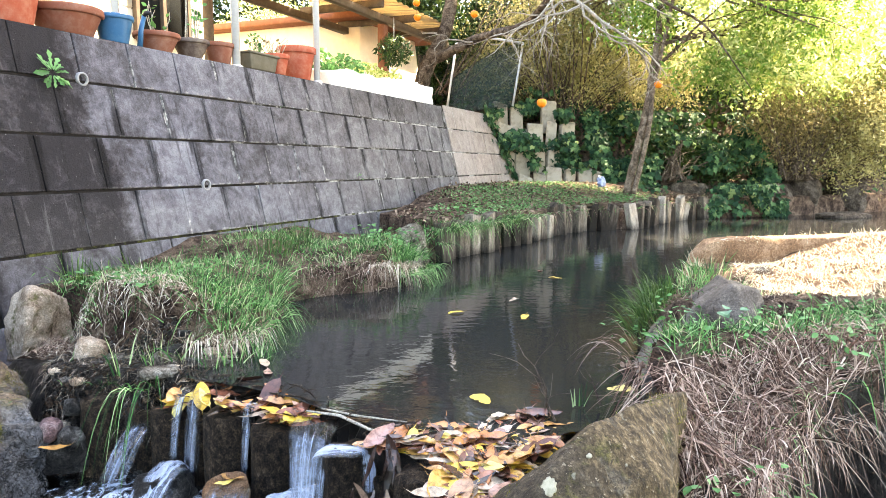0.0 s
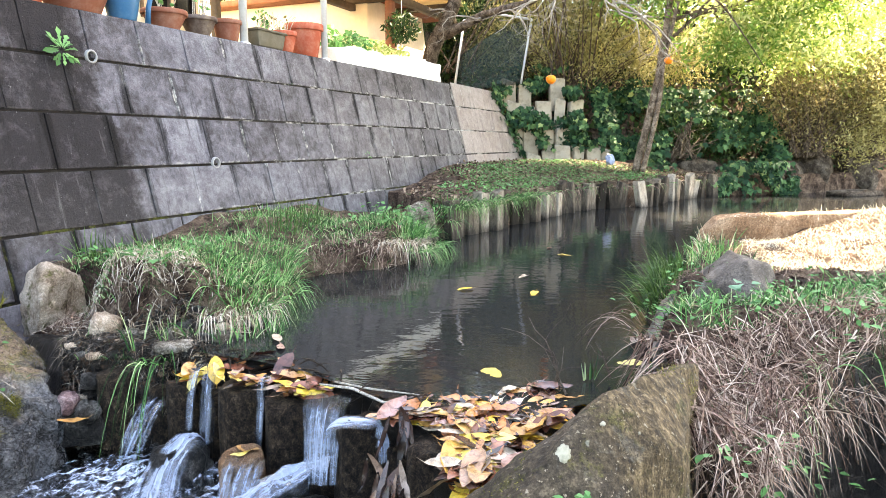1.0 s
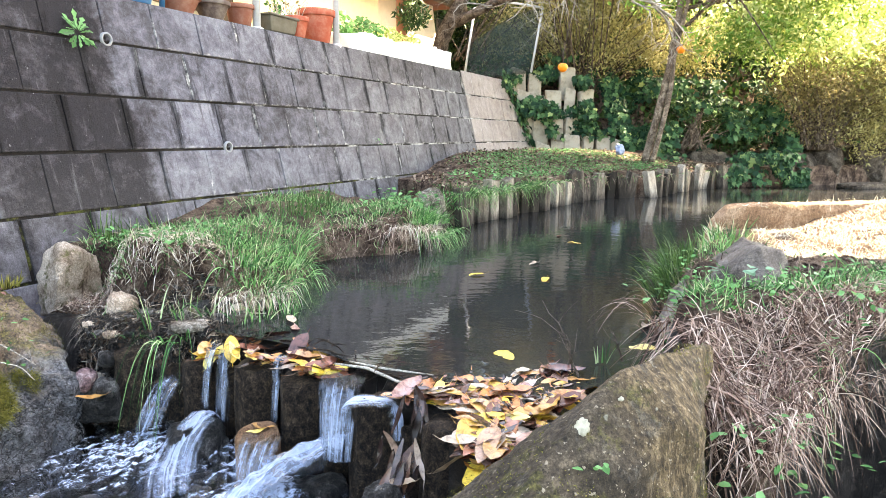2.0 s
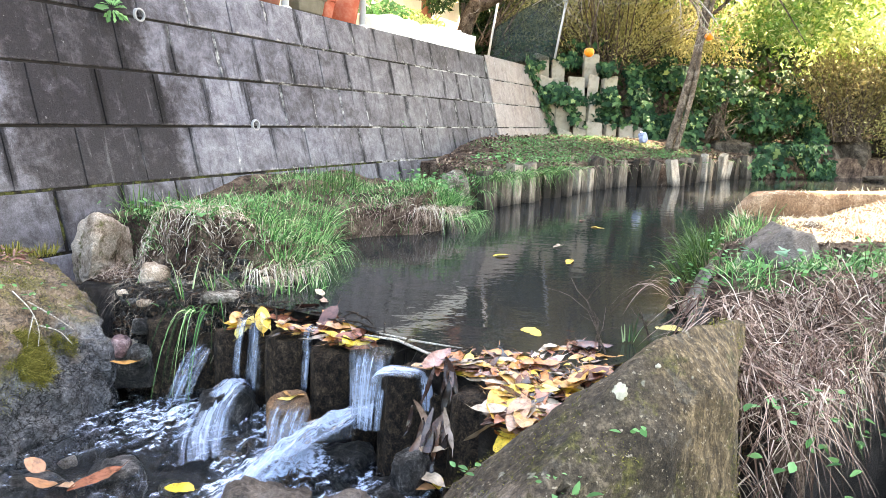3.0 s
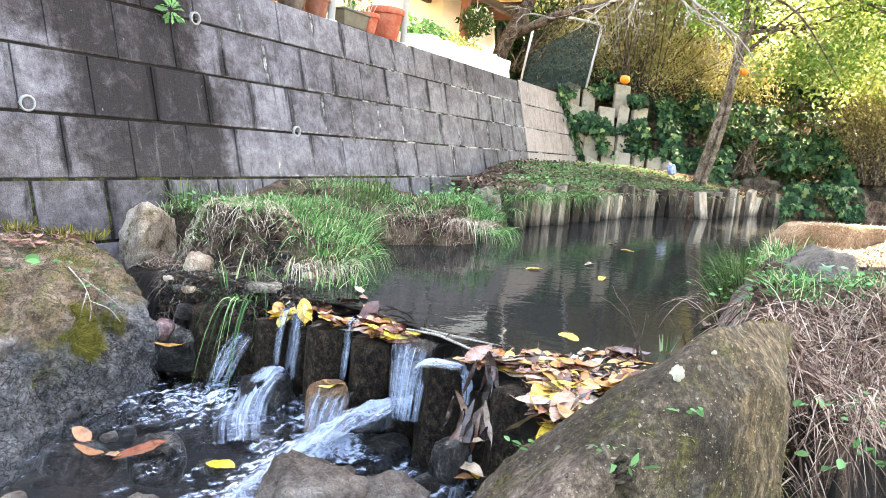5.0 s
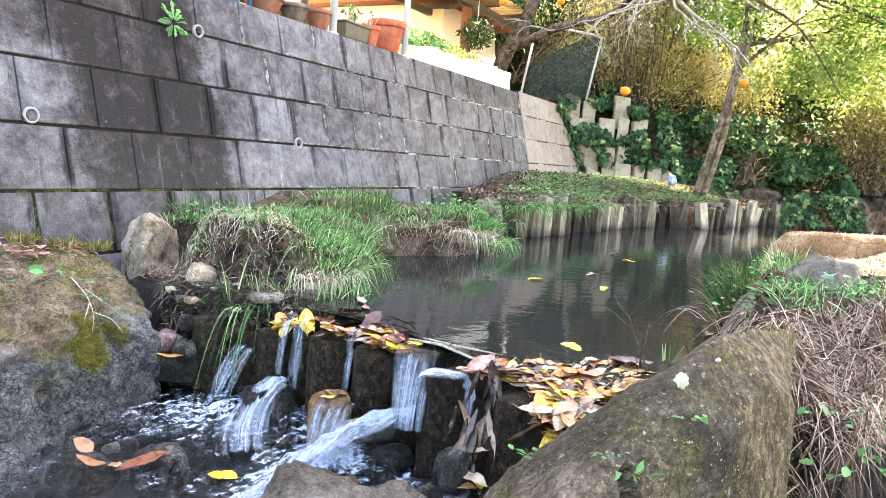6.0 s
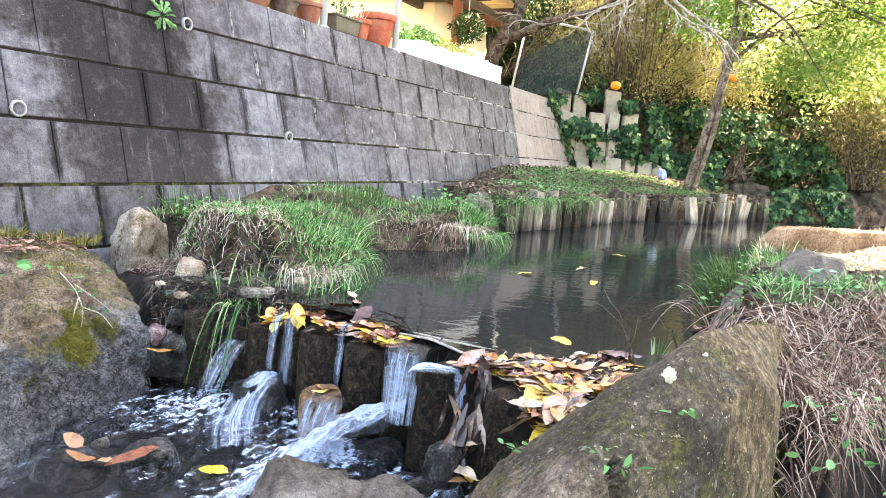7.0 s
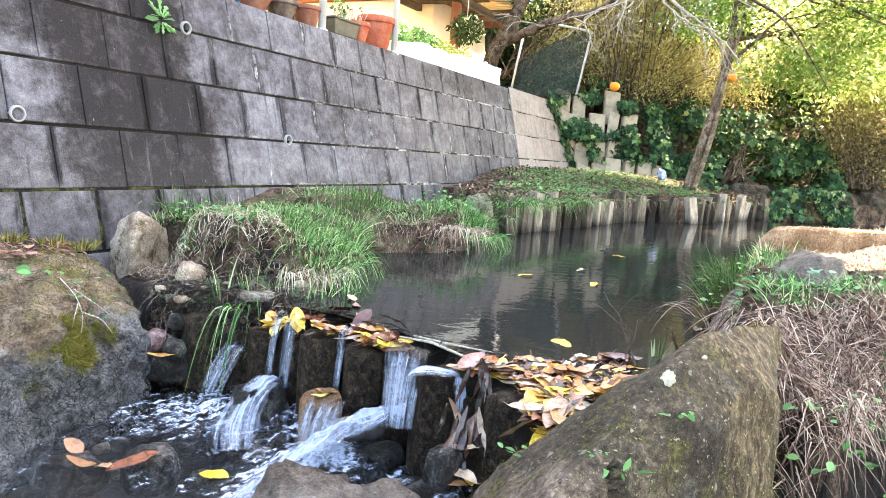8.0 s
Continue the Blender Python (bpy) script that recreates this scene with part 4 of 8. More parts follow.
# ---------- retaining wall ----------
WALL_M = Matrix(((U.x, V.x, NN.x, WB.x), (U.y, V.y, NN.y, WB.y), (U.z, V.z, NN.z, WB.z), (0, 0, 0, 1)))
TOP_S = S0 + 3.93 * COURSE


def course_end(k):
    return {3: 9.36, 2: 9.66, 1: 9.92, 0: 10.2, -1: 10.5, -2: 10.5}[k]


bm = bmesh.new()
box(bm, -6.0, 7.74, -0.75, TOP_S - 0.004, -0.30, -0.009)
retaining_wall = solo("wall_west", bm_mesh("wall_west", bm, MORTAR, False), "battered retaining wall of stained grey concrete blocks", "wall", kind="structure", m=WALL_M)
bm = bmesh.new()
for k in range(-2, 4):
    box(bm, 7.765, course_end(k) - 0.01, S0 + k * COURSE, min(S0 + (k + 1) * COURSE, TOP_S + 0.02) - 0.0005, -0.30, -0.012)
end_wall = solo("wall_end", bm_mesh("wall_end", bm, MORTAR, False), "paler concrete block end section of the retaining wall", "wall", kind="structure", m=WALL_M)


def block_mesh(width, height, seed, material, slant=0.0, gap=0.0025):
    """A concrete block face with worn, rounded edges and a slightly uneven front."""
    r = random.Random(seed)
    bm = bmesh.new()
    g, k = gap, 0.0075
    box(bm, g, width - g, k, height - k, -0.14, 0.0)
    for v in bm.verts:
        v.co.z += r.uniform(-0.0015, 0.0015) if v.co.z > -0.05 else 0
        v.co.x += r.uniform(-0.002, 0.002)
        if slant and v.co.x > width / 2:
            v.co.x -= slant * (v.co.y / height - 0.5)
    front = [e for e in bm.edges if all(v.co.z > -0.05 for v in e.verts)]
    bmesh.ops.bevel(bm, geom=front, offset=0.0045, segments=2, affect="EDGES", profile=0.5)
    return bm_mesh("block", bm, material, False)


def lay(parent, me, u, s, out):
    ob = new("block", me)
    ob.parent = parent
    ob.matrix_basis = Matrix.Translation((u, s, out))


# weep pipes through the wall
def weep_pipe(u, s, reach):
    prof = [(0.026, -0.25), (0.026, reach - 0.004), (0.028, reach), (0.034, reach), (0.037, reach - 0.004), (0.037, -0.05)]
    ob = part("weep_pipe", lathe_mesh("weep_pipe", prof, PVC, 24), PVC, retaining_wall, "short grey plastic weep pipe")
    ob.matrix_basis = Matrix.Translation((u, s, 0.0)) @ pose(0, 0, 0, 14, 0, 0)


for u, s in ((2.66, S0 + 3.05 * COURSE), (3.41, S0 + 1.03 * COURSE), (1.62, S0 + 1.12 * COURSE)):
    weep_pipe(u, s, 0.010)


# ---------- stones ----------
# rock for the far bank, its shade put into a darker base colour
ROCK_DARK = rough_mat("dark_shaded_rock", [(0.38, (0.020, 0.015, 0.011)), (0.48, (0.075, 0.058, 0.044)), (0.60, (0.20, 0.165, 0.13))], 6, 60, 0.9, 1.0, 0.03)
def stone_mesh(name, size, seed, material, boxy=0.5, lumps=0.14, level=4, fine=0.045):
    """A worn stone: a rounded block with lumps and chips."""
    bm = bmesh.new()
    bmesh.ops.create_icosphere(bm, subdivisions=level, radius=1.0)
    o = Vector((seed * 3.17, seed * 1.31, seed * 7.7))
    for v in bm.verts:
        c = v.co.normalized()
        m = max(abs(c.x), abs(c.y), abs(c.z))
        c = c.lerp(c / m * 0.86, boxy)
        k = 1 + lumps * noise.noise(c * 1.3 + o) + lumps * 0.6 * noise.noise(c * 2.9 + o) + fine * noise.noise(c * 9 + o) + fine * 0.6 * noise.noise(c * 21 + o)
        k += 0.7 * fine * noise.noise(c * 45 + o)
        v.co = Vector((c.x * size[0], c.y * size[1], c.z * size[2])) * k
    return bm_mesh(name, bm, material)


def stone(label, x, y, z, size, seed, material, turn=(0, 0, 0), boxy=0.5, lumps=0.14, level=4, name="stone", group=""):
    return solo(name, stone_mesh(name, size, seed, material, boxy, lumps, level), label, "stone", group, m=pose(x, y, z, *turn))


def hull_stone(name, points, seed, material, label, cuts=4, rough=0.012, smooth_by=2, wet_to=None):
    """A large quarried stone from its corners, with broken faces and blunted edges."""
    bm = bmesh.new()
    for p in points:
        bm.verts.new(p)
    bmesh.ops.convex_hull(bm, input=bm.verts)
    loose = [v for v in bm.verts if not v.link_faces]
    bmesh.ops.delete(bm, geom=loose, context="VERTS")
    for _ in range(cuts):
        bmesh.ops.subdivide_edges(bm, edges=[e for e in bm.edges if e.calc_length() > 0.016], cuts=1, use_grid_fill=True)
        bmesh.ops.triangulate(bm, faces=[f for f in bm.faces if len(f.verts) > 4])
    for _ in range(smooth_by):
        bmesh.ops.smooth_vert(bm, verts=bm.verts, factor=0.5, use_axis_x=True, use_axis_y=True, use_axis_z=True)
    bm.normal_update()
    o = Vector((seed, seed * 2.3, seed * 0.7))
    for v in bm.verts:
        p = v.co
        v.co = p + v.normal * (rough * 1.6 * noise.noise(p * 4 + o) + rough * noise.noise(p * 11 + o) + rough * 0.5 * noise.noise(p * 30 + o) + rough * 0.30 * noise.noise(p * 70 + o))
    if wet_to is not None:
        for f in bm.faces:
            c = f.calc_center_median()
            f.material_index = int(c.z < wet_to + 0.10 * noise.noise(c * 5) + 0.05 * noise.noise(c * 17))
    me = bm_mesh(name, bm, material)
    if wet_to is not None:
        me.materials.append(ROCK_WET)
    return solo(name, me, label, "stone")


hull_stone("slab_stone", [(-0.15, 1.06, -0.06), (-0.07, 1.04, 0.040), (0.03, 1.06, 0.115), (0.125, 1.06, 0.205), (0.165, 1.0, 0.245), (0.25, 1.08, 0.292), (0.345, 1.17, 0.300), (0.465, 1.29, 0.268), (0.53, 1.42, 0.230),
                          (0.345, 1.06, 0.225), (0.397, 1.09, 0.18), (-0.03, 0.84, 0.085), (0.05, 0.895, 0.13), (0.14, 0.90, 0.150), (0.24, 0.955, 0.155), (0.20, 0.925, 0.07), (0.400, 1.06, 0.03),
                          (-0.13, 0.70, 0.03), (-0.12, 0.66, -0.5), (-0.28, 0.9, -0.5), (-0.28, 1.15, -0.5), (0.2, 0.86, -0.5), (0.41, 1.04, -0.5), (0.52, 1.5, -0.3), (0.2, 1.42, -0.3), (0.36, 1.45, 0.10), (0.10, 1.25, 0.02)],
           2.0, SLAB, "big mossy brown stone slab leaning beside the weir", 6, 0.009, 1)
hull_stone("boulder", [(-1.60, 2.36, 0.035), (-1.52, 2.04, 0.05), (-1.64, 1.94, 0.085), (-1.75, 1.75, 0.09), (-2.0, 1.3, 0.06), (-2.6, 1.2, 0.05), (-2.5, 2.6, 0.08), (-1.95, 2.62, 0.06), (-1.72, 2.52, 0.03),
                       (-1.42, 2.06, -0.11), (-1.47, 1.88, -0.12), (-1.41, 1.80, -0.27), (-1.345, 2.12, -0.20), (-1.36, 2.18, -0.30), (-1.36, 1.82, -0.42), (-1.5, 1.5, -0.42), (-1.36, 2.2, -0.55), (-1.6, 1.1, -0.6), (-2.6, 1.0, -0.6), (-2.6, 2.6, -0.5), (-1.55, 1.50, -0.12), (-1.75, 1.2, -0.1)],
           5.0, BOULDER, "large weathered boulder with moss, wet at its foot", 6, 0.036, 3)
hull_stone("upright_stone", [(-1.74 + (x + 1.74) * 0.86, 2.80 + (y - 2.80) * 0.9, -0.1 + (z + 0.1) * 0.92) for x, y, z in ((-1.84, 2.74, -0.10), (-1.86, 2.78, 0.08), (-1.80, 2.78, 0.19), (-1.68, 2.72, 0.245), (-1.63, 2.74, 0.20), (-1.66, 2.68, 0.0), (-1.72, 2.64, -0.1), (-1.62, 2.9, 0.16), (-1.75, 3.0, 0.15), (-1.8, 3.0, -0.1), (-1.62, 2.95, -0.1), (-1.66, 2.62, 0.10))],
           8.0, ROCK_DUN, "weathered dun stone set upright at the grass mound", 5, 0.014, 1)
hull_stone("bank_stone", [(0.64, 2.12, 0.02), (0.72, 2.15, 0.19), (0.84, 2.14, 0.285), (0.93, 2.12, 0.34), (1.02, 2.14, 0.325), (1.09, 2.2, 0.25), (1.1, 2.5, 0.2), (0.8, 2.55, 0.1), (0.7, 2.4, 0.0), (1.1, 2.1, 0.1), (0.95, 2.0, 0.22), (0.75, 2.0, 0.1), (1.0, 2.42, 0.33)],
           11.0, ROCK_STREAM, "brown rounded stone on the grassy bank", 4, 0.010)
hull_stone("kerb_slab", [(1.37, 3.72, 0.08), (1.42, 3.72, 0.22), (1.49, 3.75, 0.300), (2.9, 3.85, 0.345), (2.9, 3.85, -0.1), (1.35, 3.72, -0.1), (1.51, 3.90, 0.30), (2.9, 4.0, 0.345), (1.35, 3.90, -0.1), (2.9, 4.0, -0.1), (1.43, 3.88, 0.22)],
           14.0, ROCK_TAN, "long flat-topped tan stone at the sunny bank", 5, 0.007)

stone("whitish rounded stone bedded in the soil bank", -1.36, 2.53, 0.00, (0.062, 0.05, 0.062), 1, ROCK_BUFF, (10, 20, 30), 0.35)
stone("small grey stone at the mound's foot", -1.26, 2.50, -0.03, (0.045, 0.04, 0.032), 2, ROCK, (0, 0, 10))
stone("small grey stone at the mound's foot", -1.04, 2.44, -0.01, (0.045, 0.04, 0.04), 12, ROCK, (0, 20, 50))
stone("flat grey stone in the wet mud", -1.00, 2.30, -0.005, (0.075, 0.045, 0.020), 3, ROCK, (0, 0, 20))
stone("small grey stone in the wet mud", -0.86, 2.42, -0.005, (0.04, 0.03, 0.02), 13, ROCK, (0, 0, 60))
stone("small grey stone in the wet mud", -0.93, 2.42, -0.01, (0.035, 0.025, 0.02), 14, ROCK_WET, (0, 0, 160))
stone("pinkish wet stone by the boulder", -1.335, 2.19, -0.175, (0.038, 0.042, 0.042), 4, rough_mat("pinkish_stone", [(0.38, (0.05, 0.03, 0.03)), (0.5, (0.22, 0.13, 0.13)), (0.62, (0.45, 0.34, 0.33))], 20, 120, 0.4, 0.8, 0.01, 0.5), (0, 15, 0), 0.3)
stone("black wet stone by the boulder", -1.27, 2.20, -0.21, (0.042, 0.04, 0.045), 5, ROCK_WET, (0, 0, 40), 0.25, 0.2)
stone("black wet stone by the boulder", -1.28, 2.26, -0.12, (0.045, 0.035, 0.03), 15, ROCK_WET, (0, 20, 90), 0.25, 0.2)
stone("dark wet stone under the boulder", -1.30, 2.24, -0.27, (0.08, 0.07, 0.08), 16, ROCK_WET, (0, 0, 10))
stone("rounded grey rock standing in the rushing water", -0.52, 1.26, -0.285, (0.125, 0.12, 0.14), 6, ROCK_STREAM, (0, 12, 25), 0.45, 0.18, 5)
stone("rounded grey rock standing in the rushing water", -0.34, 1.30, -0.315, (0.095, 0.10, 0.13), 7, ROCK_STREAM, (0, 0, 70), 0.45, 0.18, 5)
stone("dark smooth stone awash in the stream", -1.10, 1.70, -0.425, (0.085, 0.09, 0.085), 8, ROCK_WET, (0, 0, 30), 0.3, 0.10)
stone("dark flat stone awash in the stream", -1.30, 1.62, -0.42, (0.13, 0.08, 0.065), 9, ROCK_WET, (0, 0, -20), 0.3, 0.10)
stone("black wet rock below the weir", -0.26, 1.66, -0.44, (0.11, 0.10, 0.10), 10, ROCK_WET, (0, 0, 0), 0.4, 0.2)
stone("black wet rock under the main fall", -0.45, 1.84, -0.43, (0.13, 0.07, 0.10), 22, ROCK_WET, (0, -22, -20), 0.4, 0.25)
stone("mossy wet stone below the weir", -0.22, 1.53, -0.235, (0.05, 0.045, 0.06), 17, ROCK_WET, (0, 10, 50), 0.4, 0.2)
stone("black wet rock below the weir", -0.12, 1.42, -0.45, (0.10, 0.10, 0.08), 18, ROCK_WET, (0, 0, 100), 0.4, 0.2)
stone("wet rock under the first fall", -0.885, 2.03, -0.335, (0.10, 0.075, 0.10), 19, ROCK_WET, (0, 0, 30), 0.4, 0.2)
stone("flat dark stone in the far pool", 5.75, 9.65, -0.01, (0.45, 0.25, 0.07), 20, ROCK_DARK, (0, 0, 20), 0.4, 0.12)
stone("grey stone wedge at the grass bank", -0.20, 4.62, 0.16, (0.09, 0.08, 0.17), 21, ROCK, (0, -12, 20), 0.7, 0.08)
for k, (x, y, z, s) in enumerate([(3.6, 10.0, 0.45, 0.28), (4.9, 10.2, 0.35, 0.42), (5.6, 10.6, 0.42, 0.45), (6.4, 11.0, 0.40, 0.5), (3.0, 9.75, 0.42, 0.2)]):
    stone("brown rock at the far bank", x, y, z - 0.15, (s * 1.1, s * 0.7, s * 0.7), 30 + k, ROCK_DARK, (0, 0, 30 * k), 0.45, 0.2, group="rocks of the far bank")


# ---------- the log weir ----------
def log_mesh(radius, height, seed, material, round_top=0.25):
    """A sawn log stake: cracked sides, a worn top with growth rings left by wear."""
    r = random.Random(seed)
    sides, o = 28, seed * 5.1
    prof = [(1.02, -height), (1.0, -height * 0.6), (1.0, -0.22), (1.0, -0.15), (1.0, -0.09), (1.0, -0.04), (0.99, -0.012), (0.95, -0.003), (0.85, 0.0), (0.6, 0.003), (0.3, 0.003), (0.0, 0.0)]
    v, q = lathe([(p[0] * radius, p[1]) for p in prof], sides)
    out = []
    for x, y, z in v:
        a = math.atan2(y, x)
        rad = math.hypot(x, y)
        k = 1 + 0.14 * noise.noise(Vector((math.cos(a) * 1.5, math.sin(a) * 1.5, z * 3 + o))) + 0.03 * noise.noise(Vector((math.cos(a) * 14, math.sin(a) * 14, z * 30 + o))) + 0.05 * noise.noise(Vector((math.cos(a) * 7, math.sin(a) * 7, z * 3 + o)))
        out.append((x * k, y * k, z + 0.012 * noise.noise(Vector((x * 25, y * 25, o))) * (rad < radius * 0.98 and z > -0.02) + round_top * 0.03 * (x / radius) * (z > -0.05)))
    return raw_mesh("log", np.array(out), [q], [material])


weir = thing("log_weir", "low stream weir of wet dark log stakes", "weir")
LOGS = [(-1.210, 2.285, -0.090, 0.062), (-0.925, 2.190, -0.10, 0.060), (-0.693, 2.085, -0.070, 0.072), (-0.515, 1.985, -0.072, 0.072), (-0.266, 1.785, -0.055, 0.070), (-0.045, 1.640, -0.055, 0.076)]
for k, (x, y, z, r) in enumerate(LOGS):
    ob = part("log", log_mesh(r, 0.55, k + 1, WOOD_WET), WOOD_WET, weir)
    ob.matrix_basis = pose(x, y, z, rnd.uniform(-2, 2), rnd.uniform(-3, 3), rnd.uniform(0, 360))
ob = part("stub", log_mesh(0.066, 0.4, 9, ROCK_TAN), ROCK_TAN, weir, "short tan stub awash in front")
ob.matrix_basis = pose(-0.635, 1.875, -0.205, 2, -3, 40)
for k, (x, y, z, r) in enumerate([(-1.04, 2.29, -0.14, 0.06), (-0.80, 2.20, -0.13, 0.05), (-0.39, 1.95, -0.13, 0.06), (-0.15, 1.76, -0.11, 0.06), (0.10, 1.60, -0.07, 0.07)]):
    ob = part("log", log_mesh(r, 0.5, 20 + k, WOOD_WET), WOOD_WET, weir)
    ob.matrix_basis = pose(x, y, z, 0, 0, 50 * k)

# falling water between the logs
def fall(p0, p1, lip, drop_to, reach, toward, label, spread=1.0, bulge=0.0, white=0.0):
    """A sheet of water: over the lip from p0 to p1, thrown outward and down."""
    n, m = 14, 18
    v, fl, fo = [], [], []
    p0, p1, toward = Vector(p0), Vector(p1), Vector(toward).normalized()
    for i in range(m + 1):
        t = i / m
        for j in range(n + 1):
            s = j / n
            c = p0.lerp(p1, 0.5 + (s - 0.5) * (1 + (spread - 1) * t))
            if t < 0.25:
                k = t / 0.25
                p = c + toward * (lip * k) + Vector((0, 0, -0.012 * k * k))
            else:
                k = (t - 0.25) / 0.75
                p = c + toward * (lip + reach * k) + Vector((0, 0, -0.012 - (c.z - 0.012 - drop_to) * (0.35 * k + 0.65 * k * k)))
            p += toward * (bulge * math.sin(s * math.pi) * t)
            p += Vector((0, 0, 1)) * 0.006 * noise.noise(Vector((s * 9, t * 2, lip * 50 + p0.x * 9))) + toward * 0.012 * noise.noise(Vector((s * 11, t * 1.5, p0.x * 17)))
            v.append(tuple(p)), fl.append((s * (p1 - p0).length * 1.6, t * 0.5, p0.x)), fo.append(0.44 + white + 0.16 * t - 0.45 * max(0.0, 0.32 - t) / 0.32 - 0.12 * max(0.0, t - 0.8) / 0.2 - 0.10 * abs(s * 2 - 1) ** 3)
    a = np.array([i * (n + 1) + j for i in range(m) for j in range(n)])
    me = raw_mesh("fall", np.array(v), [np.stack([a, a + n + 1, a + n + 2, a + 1], 1)], [FOAM])
    me.attributes.new("flow", "FLOAT_VECTOR", "POINT").data.foreach_set("vector", np.array(fl, np.float32).ravel())
    me.attributes.new("foam", "FLOAT", "POINT").data.foreach_set("value", np.array(fo, np.float32))
    return solo("waterfall", me, label, "water", "falls over the weir")


DOWN = (-0.40, -0.92, 0)
fall((-0.860, 2.165, -0.012), (-0.830, 2.150, -0.022), 0.03, -0.26, 0.05, DOWN, "thin white fall between two log stakes", white=-0.08)
fall((-0.810, 2.145, -0.012), (-0.765, 2.120, -0.022), 0.03, -0.26, 0.04, DOWN, "thin white fall between two log stakes", spread=1.3, white=-0.08)
fall((-0.600, 2.045, -0.014), (-0.572, 2.030, -0.024), 0.035, -0.30, 0.04, DOWN, "narrow trickle between two log stakes", white=-0.10)
fall((-0.425, 1.890, -0.012), (-0.290, 1.830, -0.012), 0.06, -0.225, 0.05, (-0.18, -0.98, 0), "broad white fall at the weir's gap", bulge=0.02, spread=0.75, white=-0.02)

fall((-1.06, 2.27, -0.16), (-0.97, 2.235, -0.16), 0.04, -0.33, 0.14, DOWN, "pale spill at the weir's muddy end", white=-0.06)
fall((-0.655, 1.835, -0.190), (-0.535, 1.815, -0.190), 0.02, -0.34, 0.06, DOWN, "spill over the low stub", bulge=0.02, white=-0.06)
fall((-0.20, 1.62, -0.20), (-0.15, 1.60, -0.22), 0.02, -0.35, 0.06, DOWN, "thin trickle below the leaf pile", white=-0.04)


def chute(path, width, label, white=0.0, thick=0.032, lumps=1.0):
    """White water racing down a rock: a lumpy ribbon along the path, thin at its edges."""
    c = curve_pts(path, 12)
    n, v, fl, fo, run = 26, [], [], [], 0.0
    for i, p in enumerate(c):
        d = (c[min(i + 1, len(c) - 1)] - c[max(i - 1, 0)])
        d.z = 0
        side = Vector((-d.y, d.x, 0)).normalized()
        t = i / (len(c) - 1)
        run += (p - c[max(i - 1, 0)]).length
        w = (width[0] + (width[1] - width[0]) * t) * (1 + 0.22 * lumps * noise.noise(Vector((run * 9, 4.0, width[0] * 30))))
        for j in range(n + 1):
            s = j / n * 2 - 1
            dome = 1 - s * s
            q = p + side * (s * w * 0.5) + Vector((0, 0, thick * (dome - 0.5)))
            q += Vector((0, 0, thick * lumps)) * (0.45 * noise.noise(Vector((s * 3.5, run * 12, 2.0))) + 0.35 * noise.noise(Vector((s * 8, run * 26, 5.0))) + 0.22 * noise.noise(Vector((s * 17, run * 60, 7.0))))
            v.append(tuple(q)), fl.append((s * w * 0.55, run * 0.8, 3.0)), fo.append(0.18 + white + 0.52 * dome ** 0.8 - 0.20 * t * t)
    a = np.array([i * (n + 1) + j for i in range(len(c) - 1) for j in range(n)])
    me = raw_mesh("chute", np.array(v), [np.stack([a, a + n + 1, a + n + 2, a + 1], 1)], [FOAM])
    me.attributes.new("flow", "FLOAT_VECTOR", "POINT").data.foreach_set("vector", np.array(fl, np.float32).ravel())
    me.attributes.new("foam", "FLOAT", "POINT").data.foreach_set("value", np.array(fo, np.float32))
    return solo("waterfall", me, label, "water", "falls over the weir")


chute([(-0.355, 1.80, -0.205), (-0.42, 1.80, -0.215), (-0.52, 1.765, -0.245), (-0.61, 1.71, -0.30), (-0.675, 1.63, -0.342), (-0.725, 1.51, -0.358), (-0.78, 1.36, -0.366)], (0.14, 0.13), "white water racing down below the weir's gap", -0.02, 0.040)
chute([(-0.345, 1.745, -0.060), (-0.320, 1.742, -0.046), (-0.265, 1.740, -0.042), (-0.212, 1.735, -0.048), (-0.196, 1.725, -0.075), (-0.190, 1.715, -0.11), (-0.188, 1.71, -0.15)], (0.11, 0.05), "white film of water sliding off a stake", 0.04, 0.005, 1.5)
chute([(-0.845, 2.09, -0.262), (-0.865, 2.04, -0.232), (-0.895, 1.98, -0.262), (-0.915, 1.92, -0.325), (-0.90, 1.84, -0.352), (-0.86, 1.74, -0.362)], (0.10, 0.24), "white veil of water spreading over a rock", -0.04, 0.030)
slab_ob = bpy.data.objects["slab_stone"]
for v in slab_ob.data.vertices:
    # the crack that parts the slab's low corner
    if -0.2 < v.co.z < 0.132 and v.co.y < 0.95 and abs(v.co.x - 0.060 - (0.132 - v.co.z) * 0.16) < 0.007:
        v.co -= v.normal * 0.014
LICHEN = paint_mat("pale_lichen", (0.40, 0.36, 0.27), 0.95, 0.1, (0.20, 0.19, 0.13), 0.8, 90.0, 0.4)
for x, y, z, r, sd in ((0.163, 0.978, 0.235, 0.0120, 1), (0.105, 0.995, 0.182, 0.006, 2), (0.115, 0.99, 0.187, 0.005, 3), (0.235, 1.025, 0.264, 0.004, 5)):
    me = stone_mesh("lichen_spot", (r, r, r * 0.12), sd * 3, LICHEN, 0.0, 0.5, 3, 0.2)
    part("lichen_spot", me, LICHEN, slab_ob, "pale crust of lichen").matrix_basis = pose(x, y, z, 62, 0, -25)

